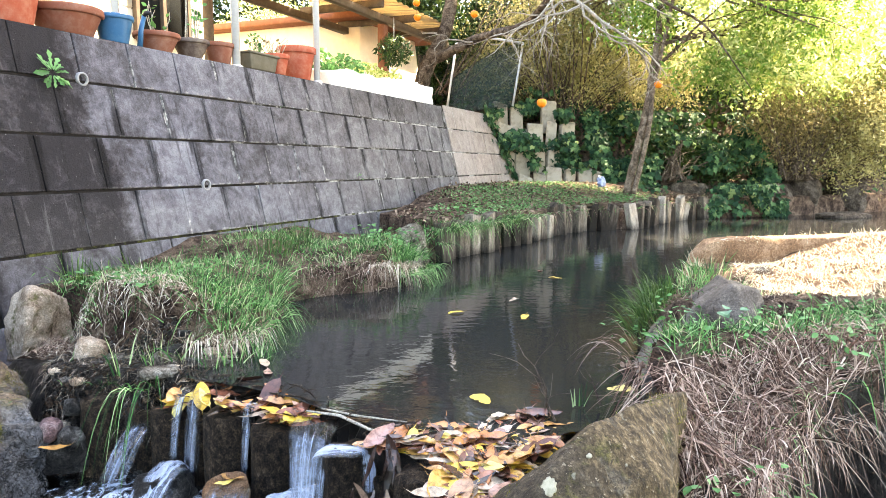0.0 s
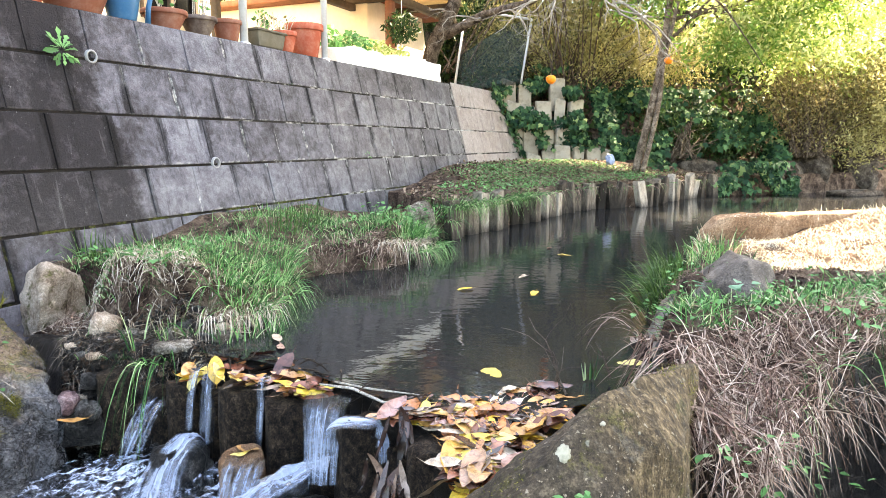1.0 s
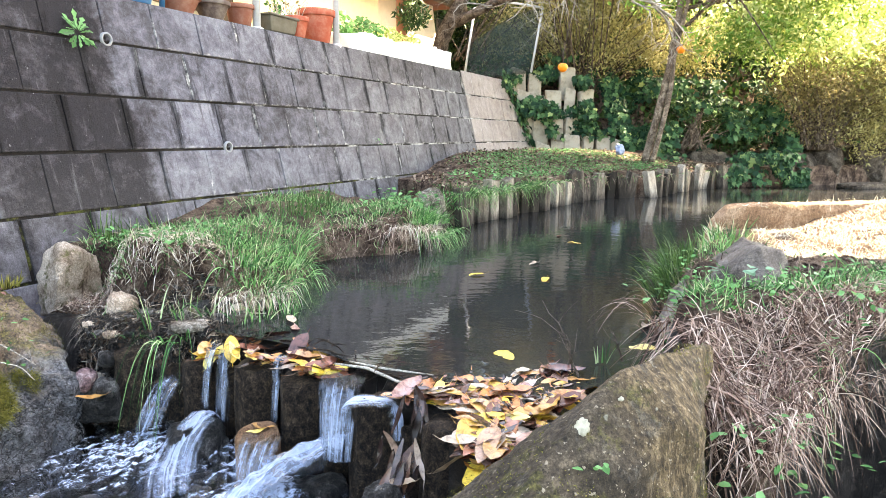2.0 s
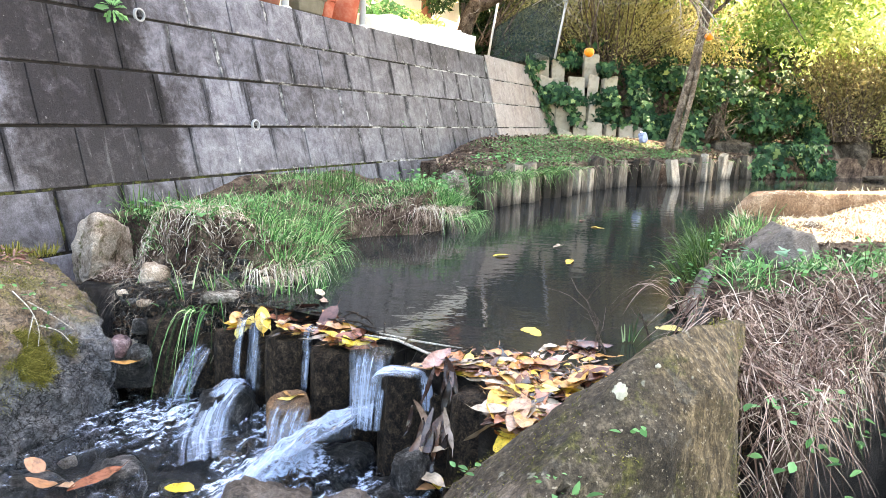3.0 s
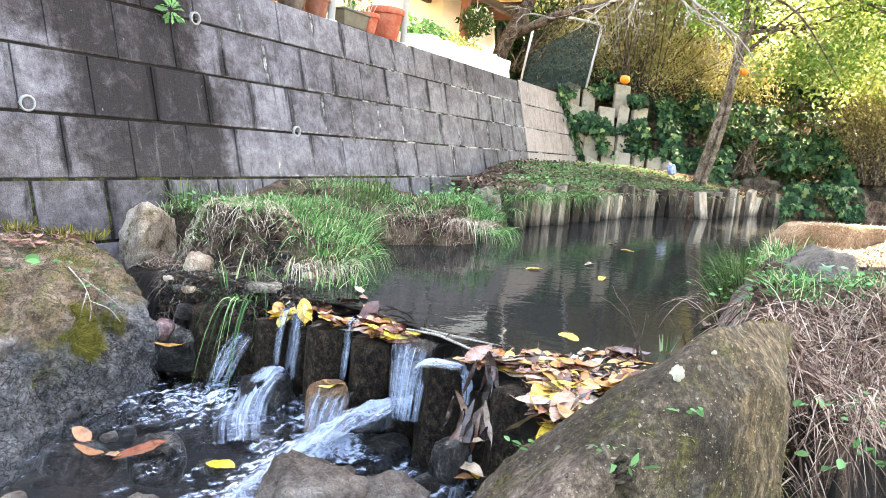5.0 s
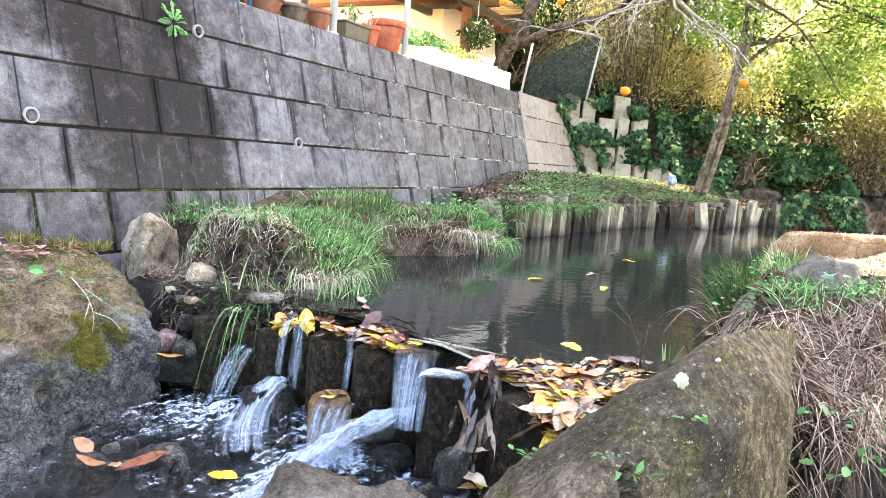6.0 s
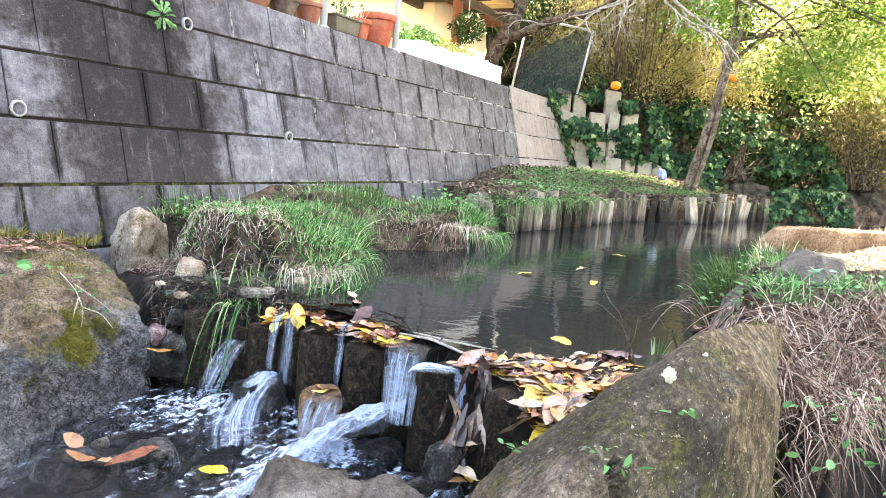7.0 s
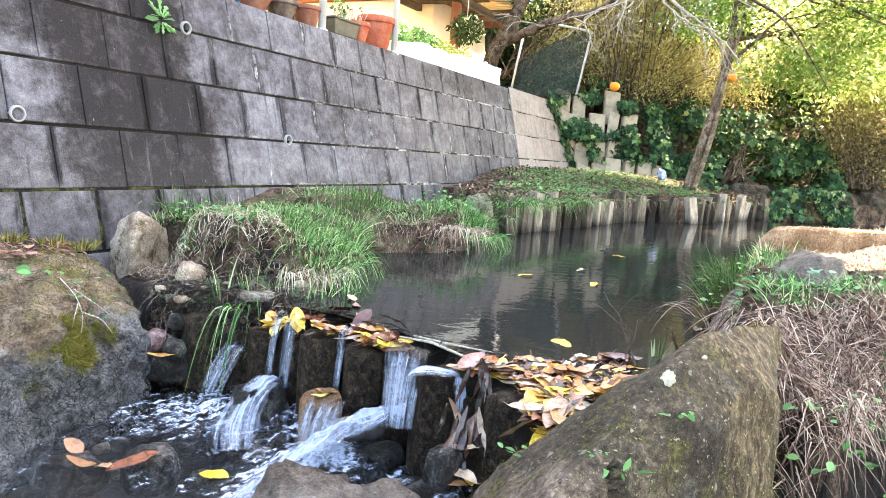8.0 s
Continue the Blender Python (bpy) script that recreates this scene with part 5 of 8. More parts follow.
# ---------- log bank: a palisade of weathered stakes ----------
def stake_mesh(radius, height, seed, material, dark_foot=0.0, edge=0.22):
    bm = bmesh.new()
    r = random.Random(seed)
    w, d = radius * r.uniform(0.7, 1.25), radius * r.uniform(0.6, 0.9)
    slope = r.uniform(-0.03, 0.03)
    box(bm, -w, w, -d, d, -height, 0, min(w, d) * edge, 2)
    for v in bm.verts:
        v.co.x *= 1 + 0.10 * noise.noise(v.co * 5 + Vector((seed, 0, 0)))
        v.co.z += (v.co.z > -0.1) * (r.uniform(-0.012, 0.012) + slope * v.co.x / w)
    if dark_foot:
        bmesh.ops.bisect_plane(bm, geom=bm.verts[:] + bm.edges[:] + bm.faces[:], plane_co=(0, 0, -dark_foot * r.uniform(0.85, 1.1)), plane_no=(r.uniform(-0.3, 0.3), 0, 1))
        for f in bm.faces:
            f.material_index = int(f.calc_center_median().z < -dark_foot)
    me = bm_mesh("stake", bm, material, False)
    if dark_foot:
        me.materials.append(WOOD_WET)
    return me


palisade = thing("palisade", "row of weathered grey timber stakes holding the far bank", "palisade")
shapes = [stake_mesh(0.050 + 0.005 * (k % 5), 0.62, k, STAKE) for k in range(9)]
run, n = [Vector((*p, 0)) for p in POST_LINE], 0
for p0, p1 in zip(run, run[1:]):
    d = p1 - p0
    m = max(1, round(d.length / 0.155))
    for k in range(m):
        p = p0 + d * ((k + 0.5) / m)
        top = 0.262 + rnd.uniform(-0.06, 0.05)
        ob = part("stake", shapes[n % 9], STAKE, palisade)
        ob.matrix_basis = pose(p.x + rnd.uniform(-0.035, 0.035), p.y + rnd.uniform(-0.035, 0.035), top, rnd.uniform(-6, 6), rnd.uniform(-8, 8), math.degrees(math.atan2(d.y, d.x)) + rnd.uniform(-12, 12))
        n += 1

# stepped rows of pale concrete stakes below the ivy
terrace = thing("stake_terrace", "stepped rows of pale concrete stakes overgrown with ivy", "retaining stakes")
PALE_STAKE = paint_mat("pale_concrete_stake", (0.40, 0.35, 0.275), 0.9, 0.2, (0.15, 0.125, 0.085), 0.85, 7.0, 0.4)
shapes = [stake_mesh(0.110, 0.42 + 0.04 * k, 40 + k, PALE_STAKE) for k in range(5)]
n = 0
for row, (x0, x1, y0, y1, z) in enumerate([(1.14, 2.45, 10.36, 10.22, 0.62), (0.90, 1.80, 10.52, 10.42, 0.97), (0.85, 2.02, 10.68, 10.52, 1.29), (0.78, 1.78, 10.88, 10.78, 1.64)]):
    m = round((x1 - x0) / 0.235)
    for k in range(m):
        t = (k + 0.5) / m
        if row and rnd.random() < 0.22:
            continue
        ob = part("stake", shapes[n % 5], PALE_STAKE, terrace)
        ob.matrix_basis = pose(x0 + (x1 - x0) * t + rnd.uniform(-0.02, 0.02), y0 + (y1 - y0) * t + rnd.uniform(-0.03, 0.03), z + 0.04 * t + rnd.uniform(-0.09, 0.06), rnd.uniform(-4, 4), rnd.uniform(-3, 3), rnd.uniform(-10, 14))
        n += 1

# ---------- terrace above the wall: pots, poles, ledge, house ----------
TERRACE_Z = 1.405


def on_top(u, back):
    p = wp(u, TOP_S, 0) - OUT_H * back
    return p.x, p.y


def pot(u, back, radius, height, material, label, rim=0.12, taper=0.72, soil_depth=0.03, name="flower_pot", raise_by=0.03):
    x, y = on_top(u, back)
    t = thing(name, label, "flower pot", "pots on the wall", m=pose(x, y, TERRACE_Z + raise_by, 0, 0, rnd.uniform(0, 360)))
    rh = height * rim + 0.012
    prof = [(0, 0), (radius * taper * 0.96, 0), (radius * taper, 0.006), (radius * 0.95, height - rh), (radius * 1.0, height - rh + 0.002)]
    part("body", lathe_mesh("body", prof[:4], material, 36), material, t)
    prof = [(radius * 0.93, height - rh), (radius * 1.03, height - rh), (radius * 1.05, height - rh + 0.008), (radius * 1.05, height - 0.008), (radius * 1.02, height), (radius * 0.95, height), (radius * 0.90, height - 0.02), (radius * 0.88, height - rh - 0.02)]
    part("rim", lathe_mesh("rim", prof, material, 36), material, t)
    part("soil", lathe_mesh("soil", [(radius * 0.92, height - soil_depth), (radius * 0.5, height - soil_depth + 0.006), (0, height - soil_depth + 0.01)], SOIL, 24), SOIL, t)
    return t


def pot_plant(t, height, n, spread, z0, leaves, material, leaf=0.05, label="sparse potted plant"):
    """Thin stems with a few leaves, standing in a pot."""
    runs, pos = [], []
    for _ in range(n):
        a, s = rnd.uniform(0, 6.28), rnd.uniform(0.2, 1.0) * spread
        base = Vector((math.cos(a) * spread * 0.25, math.sin(a) * spread * 0.25, z0 - 0.03))
        tip = Vector((math.cos(a) * s, math.sin(a) * s, z0 + height * rnd.uniform(0.6, 1.0)))
        c = curve_pts([base, base.lerp(tip, 0.5) + Vector((rnd.uniform(-0.03, 0.03), rnd.uniform(-0.03, 0.03), 0.02)), tip], 4)
        runs.append((c, [0.004 * (1 - 0.6 * k / (len(c) - 1)) for k in range(len(c))]))
        pos += [c[rnd.randrange(2, len(c))] for _ in range(leaves)]
    part("stem", tubes_mesh("stem", runs, TWIG, 5), TWIG, t)
    if pos:
        p = np.array([tuple(q) for q in pos]) + rng.normal(0, 0.012, (len(pos), 3))
        part("leaves", leaves_mesh("leaves", p, rand_dirs(len(p), 0.6), rand_dirs(len(p)), rng.uniform(0.6, 1.2, len(p)) * leaf, material, LEAF_OVAL, 0.4), material, t, label)


t = pot(2.44, 0.22, 0.190, 0.26, TERRACOTTA, "orange terracotta pot on the wall top")
t = pot(2.81, 0.22, 0.190, 0.165, TERRACOTTA_BROWN, "wide brown terracotta pot on the wall top", 0.2, 0.7)
pot_plant(t, 0.3, 6, 0.14, 0.18, 3, WEED)
t = pot(3.06, 0.135, 0.110, 0.165, POT_BLUE, "blue glazed pot on the wall top", 0.1, 0.72)
t = pot(3.42, 0.165, 0.139, 0.125, TERRACOTTA_BROWN, "shallow brown terracotta pot on the wall top", 0.16, 0.62)
pot_plant(t, 0.22, 5, 0.12, 0.13, 3, WEED)
t = pot(3.70, 0.145, 0.120, 0.128, POT_DARK, "dark brown bowl pot with a leggy plant", 0.14, 0.6)
pot_plant(t, 0.55, 9, 0.16, 0.12, 4, WEED, 0.06, "sparse yellow-green leaves")
t = pot(3.96, 0.125, 0.099, 0.148, TERRACOTTA_BROWN, "small tan terracotta pot on the wall top", 0.14, 0.76)
t = pot(4.62, 0.13, 0.107, 0.162, TERRACOTTA, "orange clay pot with dry stems", 0.16, 0.7)
pot_plant(t, 0.16, 12, 0.12, 0.15, 2, FOLIAGE_RUST, 0.03, "dry brown leaves")
t = pot(4.98, 0.18, 0.160, 0.275, TERRACOTTA, "tall orange terracotta pot on the wall top", 0.16, 0.70)

x, y = on_top(4.36, 0.12)
planter = thing("planter_box", "long grey-green plastic planter box on the wall top", "planter", "pots on the wall", m=pose(x, y, TERRACE_Z + 0.03, 0, 0, 66.8))
bm = bmesh.new()
box(bm, -0.17, 0.17, -0.085, 0.085, 0, 0.115, 0.01, 2)
for v in bm.verts:
    k = 0.86 + 0.14 * v.co.z / 0.115
    v.co.x, v.co.y = v.co.x * k, v.co.y * k
part("body", bm, PLANTER_GREY, planter)
bm = bmesh.new()
for x0, x1, y0, y1 in ((-0.18, 0.18, -0.095, -0.077), (-0.18, 0.18, 0.077, 0.095), (-0.18, -0.16, -0.077, 0.077), (0.16, 0.18, -0.077, 0.077)):
    box(bm, x0, x1, y0, y1, 0.112, 0.130, 0.004)
part("rim", bm, PLANTER_GREY, planter)
bm = bmesh.new()
box(bm, -0.155, 0.155, -0.072, 0.072, 0.08, 0.1155)
part("soil", bm, SOIL, planter)
pot_plant(planter, 0.16, 14, 0.13, 0.11, 5, WEED, 0.035, "small yellow-green leaves")

x, y = on_top(3.20, 0.08)
hose = thing("garden_tool", "blue garden tool handle leaning among the pots", "tool", m=pose(x, y, TERRACE_Z + 0.03))
part("handle", tubes_mesh("handle", [([(0, 0, 0), (0.01, 0, 0.10), (0.03, 0.01, 0.19)], [0.018, 0.016, 0.014])], POT_BLUE, 10), POT_BLUE, hose)
part("grip", tubes_mesh("grip", [([(0.03, 0.01, 0.19), (0.05, 0.0, 0.205), (0.08, -0.01, 0.20)], [0.014, 0.016, 0.010])], BLACK_SHEET, 10), BLACK_SHEET, hose, "black plastic grip")


def pole(u, back, radius, height, material, label, lean=0.0):
    x, y = on_top(u, back)
    t = thing("post_pipe", label, "pole", "steel posts of the pergola", m=pose(x, y, TERRACE_Z - 0.05, 0, lean, 0))
    part("pipe", tubes_mesh("pipe", [([(0, 0, 0), (0, 0, height * 0.5), (0, 0, height)], [radius] * 3)], material, 16), material, t)
    part("base_collar", lathe_mesh("base_collar", [(radius, 0.04), (radius * 1.5, 0.04), (radius * 1.6, 0.05), (radius * 1.6, 0.075), (radius * 1.05, 0.085)], material, 16), material, t)


pole(4.05, 0.05, 0.030, 2.4, STEEL, "upright galvanised steel pipe at the wall edge")
pole(5.08, 0.04, 0.028, 2.4, STEEL, "upright galvanised steel pipe at the wall edge")
pole(3.80, 0.95, 0.030, 2.4, STEEL, "upright galvanised steel pipe behind the pots")

# white ledge behind the wall top
ledge = thing("planting_ledge", "whitewashed rough concrete planting ledge in the sun", "ledge")
n = 0
for u0, u1, h0 in ((5.26, 5.8, 0.17), (5.8, 6.3, 0.17), (6.3, 6.75, 0.20), (6.75, 7.15, 0.22), (7.15, 7.5, 0.20)):
    bm = bmesh.new()
    box(bm, u0, u1 - 0.003, -0.40, -0.02, 0, h0, 0.02, 2)
    bmesh.ops.subdivide_edges(bm, edges=[e for e in bm.edges if e.calc_length() > 0.06], cuts=3, use_grid_fill=True)
    for v in bm.verts:
        q = Vector(v.co)
        v.co += Vector((noise.noise(q * 5), noise.noise(q * 5 + Vector((9, 0, 0))), noise.noise(q * 4 + Vector((0, 9, 0))))) * 0.045
    ob = part("ledge_block", bm, WHITE_LEDGE, ledge)
    base = wp(0, TOP_S, 0)
    ob.matrix_basis = Matrix(((U.x, OUT_H.x, 0, base.x), (U.y, OUT_H.y, 0, base.y), (0, 0, 1, TERRACE_Z + 0.012), (0, 0, 0, 1)))
stone("white lump of broken concrete on the wall end", *wp(7.50, TOP_S + 0.06, -0.16), (0.13, 0.12, 0.10), 61, WHITE_LEDGE, (0, 0, 30), 0.4, 0.2)

# plants on the ledge
def leaf_clump(name, centre, radii, n, size, material, label, group=""):
    t = thing(name, label, "plant", group)
    d = unit(rng.normal(size=(n, 3)))
    k = (0.4 + 0.6 * rng.uniform(0, 1, n)) ** 0.7
    lump = 1 + 0.3 * np.array([noise.noise(Vector(tuple(q * 2.1 + centre[0]))) for q in d])
    p = np.array(centre) + d * (k * lump)[:, None] * np.array(radii)
    part("foliage", leaves_mesh("foliage", p, unit(d + rand_dirs(n, 0.5, 0.7)), rand_dirs(n, -0.2), rng.uniform(0.6, 1.3, n) * size, material, LEAF_OVAL, 0.5), material, t)
    c = Vector(centre)
    part("stem", tubes_mesh("stem", [([c - Vector((0, 0, radii[2] + 0.12)), c + Vector((0.01, 0, 0.02))], [0.01, 0.004])], BARK, 5), BARK, t)


for u, back, r, n, s, m, lb in ((5.55, 0.35, (0.16, 0.16, 0.16), 240, 0.06, WEED, "fresh green garden plant on the ledge"), (5.95, 0.3, (0.22, 0.22, 0.14), 420, 0.05, WEED, "fresh green garden plant on the ledge"),
                             (6.4, 0.32, (0.22, 0.22, 0.13), 420, 0.045, FOLIAGE_GOLD, "yellow flowering garden plant on the ledge"), (6.9, 0.3, (0.2, 0.2, 0.10), 320, 0.045, FOLIAGE_GOLD, "yellow flowering garden plant on the ledge")):
    p = wp(u, TOP_S, 0) - OUT_H * back
    leaf_clump("garden_plant", (p.x, p.y, TERRACE_Z + 0.26), r, n, s, m, lb, group="plants on the ledge")
# ---------- house and pergola ----------
HOUSE_M = Matrix(((U.x, OUT_H.x, 0, WB.x), (U.y, OUT_H.y, 0, WB.y), (0, 0, 1, TERRACE_Z), (0, 0, 0, 1)))   # x along the wall, y out to the stream

house = thing("house", "cream rendered house with dark windows behind the terrace", "house", m=HOUSE_M)
bm = bmesh.new()
box(bm, -1.0, 6.3, -5.6, -2.6, -0.2, 3.6, 0.01)
part("wall", bm, RENDER_CREAM, house)
for k in range(14):
    bm = bmesh.new()
    box(bm, -1.0, 6.3, -2.604, -2.588, 0.1 + k * 0.25, 0.1 + k * 0.25 + 0.236, 0.004)
    part("siding_board", bm, RENDER_CREAM, house)
bm = bmesh.new()
box(bm, -1.3, 6.6, -5.9, -2.2, 3.6, 3.75, 0.02)
part("roof", bm, TIMBER, house)


def window(parent, u0, u1, z0, z1, y=-2.585):
    bm = bmesh.new()
    for a, b, c, d in ((u0, u1, z0, z0 + 0.05), (u0, u1, z1 - 0.05, z1), (u0, u0 + 0.05, z0 + 0.05, z1 - 0.05), (u1 - 0.05, u1, z0 + 0.05, z1 - 0.05), ((u0 + u1) / 2 - 0.025, (u0 + u1) / 2 + 0.025, z0 + 0.05, z1 - 0.05)):
        box(bm, a, b, y - 0.02, y + 0.05, c, d, 0.004)
    w = part("window", bm, TIMBER, parent, "brown framed sliding window", False)
    bm = bmesh.new()
    box(bm, u0 + 0.045, u1 - 0.045, y - 0.01, y + 0.004, z0 + 0.045, z1 - 0.045)
    part("pane", bm, GLASS_DARK, w)


window(house, 5.15, 5.9, 0.55, 1.9)
window(house, 1.5, 3.2, 0.7, 1.9)

annex = thing("house_annex", "peach rendered garden building with a sloping end wall", "house", m=HOUSE_M)
bm = bmesh.new()
box(bm, 7.4, 9.3, -3.6, -1.3, -0.2, 1.05, 0.01)
for v in bm.verts:
    if v.co.x > 9 and v.co.z > 0.5:
        v.co.x -= 0.35
part("wall", bm, RENDER_PEACH, annex)
bm = bmesh.new()
box(bm, 7.2, 9.3, -3.8, -1.05, 1.05, 1.13, 0.01)
part("roof", bm, TIMBER_RED, annex)

pergola = thing("pergola", "timber pergola with amber roof sheets over the terrace", "pergola", m=HOUSE_M)
for x in (4.2, 5.0, 5.8, 6.6, 7.4, 8.2):
    bm = bmesh.new()
    box(bm, x - 0.03, x + 0.03, -1.6, -0.55, 0.98, 1.06, 0.006)
    part("rafter", bm, TIMBER, pergola)
for y, z in ((-0.75, 0.90), (-1.5, 0.90)):
    bm = bmesh.new()
    box(bm, 3.9, 8.8, y - 0.04, y + 0.04, z, z + 0.078, 0.006)
    part("beam", bm, TIMBER, pergola)
for x, y, w, mat, lb in ((5.0, -1.5, 0.035, TIMBER, "slim dark timber post"), (7.05, -0.80, 0.045, TIMBER_RED, "red-brown timber post"), (8.5, -1.5, 0.045, TIMBER_RED, "red-brown timber post")):
    bm = bmesh.new()
    box(bm, x - w, x + w, y - w, y + w, -0.05, 0.90, 0.006)
    part("post", bm, mat, pergola, lb)
for k in range(8):
    x0 = 4.1 + k * 0.56
    bm = bmesh.new()
    nn = 14
    rows = [[bm.verts.new((x0 + 0.545 * i / nn, y, z + 0.010 * math.sin(i * math.pi * 2 / 3.5))) for i in range(nn + 1)] for y, z in ((-0.50, 1.085), (-1.55, 1.15))]
    for i in range(nn):
        bm.faces.new((rows[0][i], rows[0][i + 1], rows[1][i + 1], rows[1][i]))
    bmesh.ops.solidify(bm, geom=bm.faces[:], thickness=0.004)
    part("roof_sheet", bm, ROOFING, pergola)

hang = thing("hanging_basket", "leafy green plant hanging from the pergola post", "hanging plant")
c = HOUSE_M @ Vector((6.98, -0.62, 0.60))
n = 380
d = unit(rng.normal(size=(n, 3)))
p = np.array(c) + d * rng.uniform(0.3, 1, n)[:, None] ** 0.5 * np.array((0.20, 0.20, 0.17))
part("foliage", leaves_mesh("foliage", p, unit(d + rand_dirs(n, 0.3, 0.5)), rand_dirs(n, -0.4), rng.uniform(0.06, 0.10, n), FOLIAGE_DARK, LEAF_SLIM, 0.4), FOLIAGE_DARK, hang)
part("wire", tubes_mesh("wire", [([c, c + Vector((0, 0, 0.35))], [0.004, 0.004])], STEEL, 5), STEEL, hang)

# ---------- netting frame ----------
net_frame = thing("net_frame", "thin pale metal frame hung with dark netting", "fence")
FR = [(0.05, 10.6, 1.5), (0.20, 10.7, 2.57), (0.59, 10.75, 2.68), (1.24, 10.78, 2.59), (1.08, 10.66, 1.62)]
for a, b in ((0, 1), (2, 3), (4, 3)):
    part("bar", tubes_mesh("bar", [([FR[a], FR[b]], [0.018, 0.018])], STEEL, 8), STEEL, net_frame)
part("bar", tubes_mesh("bar", [([FR[1], FR[2]], [0.008, 0.008])], STEEL, 8), STEEL, net_frame)
part("post", tubes_mesh("post", [([(-0.27, 8.80, 1.38), (-0.30, 8.84, 2.10)], [0.032, 0.030])], WOOD_GREY, 8), WOOD_GREY, net_frame, "weathered wooden post")
bm = bmesh.new()
nn = 16
rows = []
for i in range(nn + 1):
    t = i / nn
    tp = Vector(FR[0]).lerp(Vector(FR[1]), 0.5).lerp(Vector(FR[3]), t ** 0.75) + Vector((0, 0, 0.10 * math.sin(t * math.pi)))
    bt = Vector(FR[0]).lerp(Vector(FR[4]), t) + Vector((0.03, 0, 0))
    rows.append([bm.verts.new(bt.lerp(tp, j / nn) + Vector((0, 0.04 + 0.06 * noise.noise(Vector((t * 4, j / nn * 4, 2))), 0))) for j in range(nn + 1)])
for i in range(nn):
    for j in range(nn):
        bm.faces.new((rows[i][j], rows[i + 1][j], rows[i + 1][j + 1], rows[i][j + 1]))
bmesh.ops.solidify(bm, geom=bm.faces[:], thickness=0.004)
part("net", bm, NETTING, net_frame, "sagging dark green net")
solo("plastic_bag", stone_mesh("plastic_bag", (0.055, 0.04, 0.08), 71, PLASTIC_BLUE, 0.2, 0.5, 4, 0.12), "crumpled pale blue plastic bag on the bank", "bag", m=pose(2.06, 8.80, 0.50, 0, -25, 20))

# ---------- trees and shrubs ----------
def twigs(start, way, length, radius, depth, droop, runs, tips, seed, kink=0.35):
    """Branching twigs: adds (points, radii) to runs and end points to tips."""
    r = random.Random(seed)
    p, d = Vector(start), Vector(way).normalized()
    pts, rad, steps = [p.copy()], [radius], 6
    for k in range(steps):
        d = (d + Vector((r.uniform(-kink, kink), r.uniform(-kink, kink), r.uniform(-kink, kink) * 0.86 - droop))).normalized()
        p = p + d * (length / steps)
        pts.append(p.copy())
        rad.append(radius * (1 - 0.75 * (k + 1) / steps))
        if depth and k >= 1 and r.random() < (0.75 if kink < 0.5 else 0.52):
            side = (d + Vector((r.uniform(-1, 1), r.uniform(-1, 1), r.uniform(-0.9, 0.6)))).normalized()
            twigs(p, side, length * r.uniform(0.45, 0.7), rad[-1] * 0.7, depth - 1, droop, runs, tips, r.random() * 1e6, kink)
    runs.append((pts, rad))
    tips.append(p)


def limb(points, r0, r1, steps=5):
    c = curve_pts(points, steps)
    return c, [r0 + (r1 - r0) * k / (len(c) - 1) for k in range(len(c))]


persimmon = thing("persimmon_tree", "bare old persimmon tree with a few orange fruits", "tree")
part("trunk", tubes_mesh("trunk", [limb([(-0.42, 8.98, 1.30), (-0.20, 8.80, 1.96), (-0.02, 8.80, 2.30), (0.10, 8.85, 2.75), (0.12, 8.95, 3.6)], 0.10, 0.07)], BARK, 14, 0.25), BARK, persimmon)
part("limb", tubes_mesh("limb", [limb([(-0.22, 8.80, 1.98), (0.10, 8.52, 2.10), (0.37, 8.25, 2.19), (0.62, 7.75, 2.18), (0.85, 7.24, 2.17), (1.02, 6.6, 2.30), (1.14, 6.3, 2.36)], 0.062, 0.024)], BARK, 12, 0.3), BARK, persimmon)
DARK_BOUGH = [(1.9, 7.3, 2.75), (2.24, 7.0, 2.33), (2.50, 7.0, 2.20), (2.71, 7.0, 2.04), (2.95, 7.0, 1.74), (3.14, 7.0, 1.48)]
LONG_TWIG = [(1.06, 6.5, 2.33), (1.22, 6.15, 2.12), (1.36, 6.0, 1.95), (1.53, 5.99, 1.84), (1.80, 6.25, 1.70), (2.05, 6.60, 1.58)]
runs, tips = [limb(LONG_TWIG, 0.019, 0.006)], []
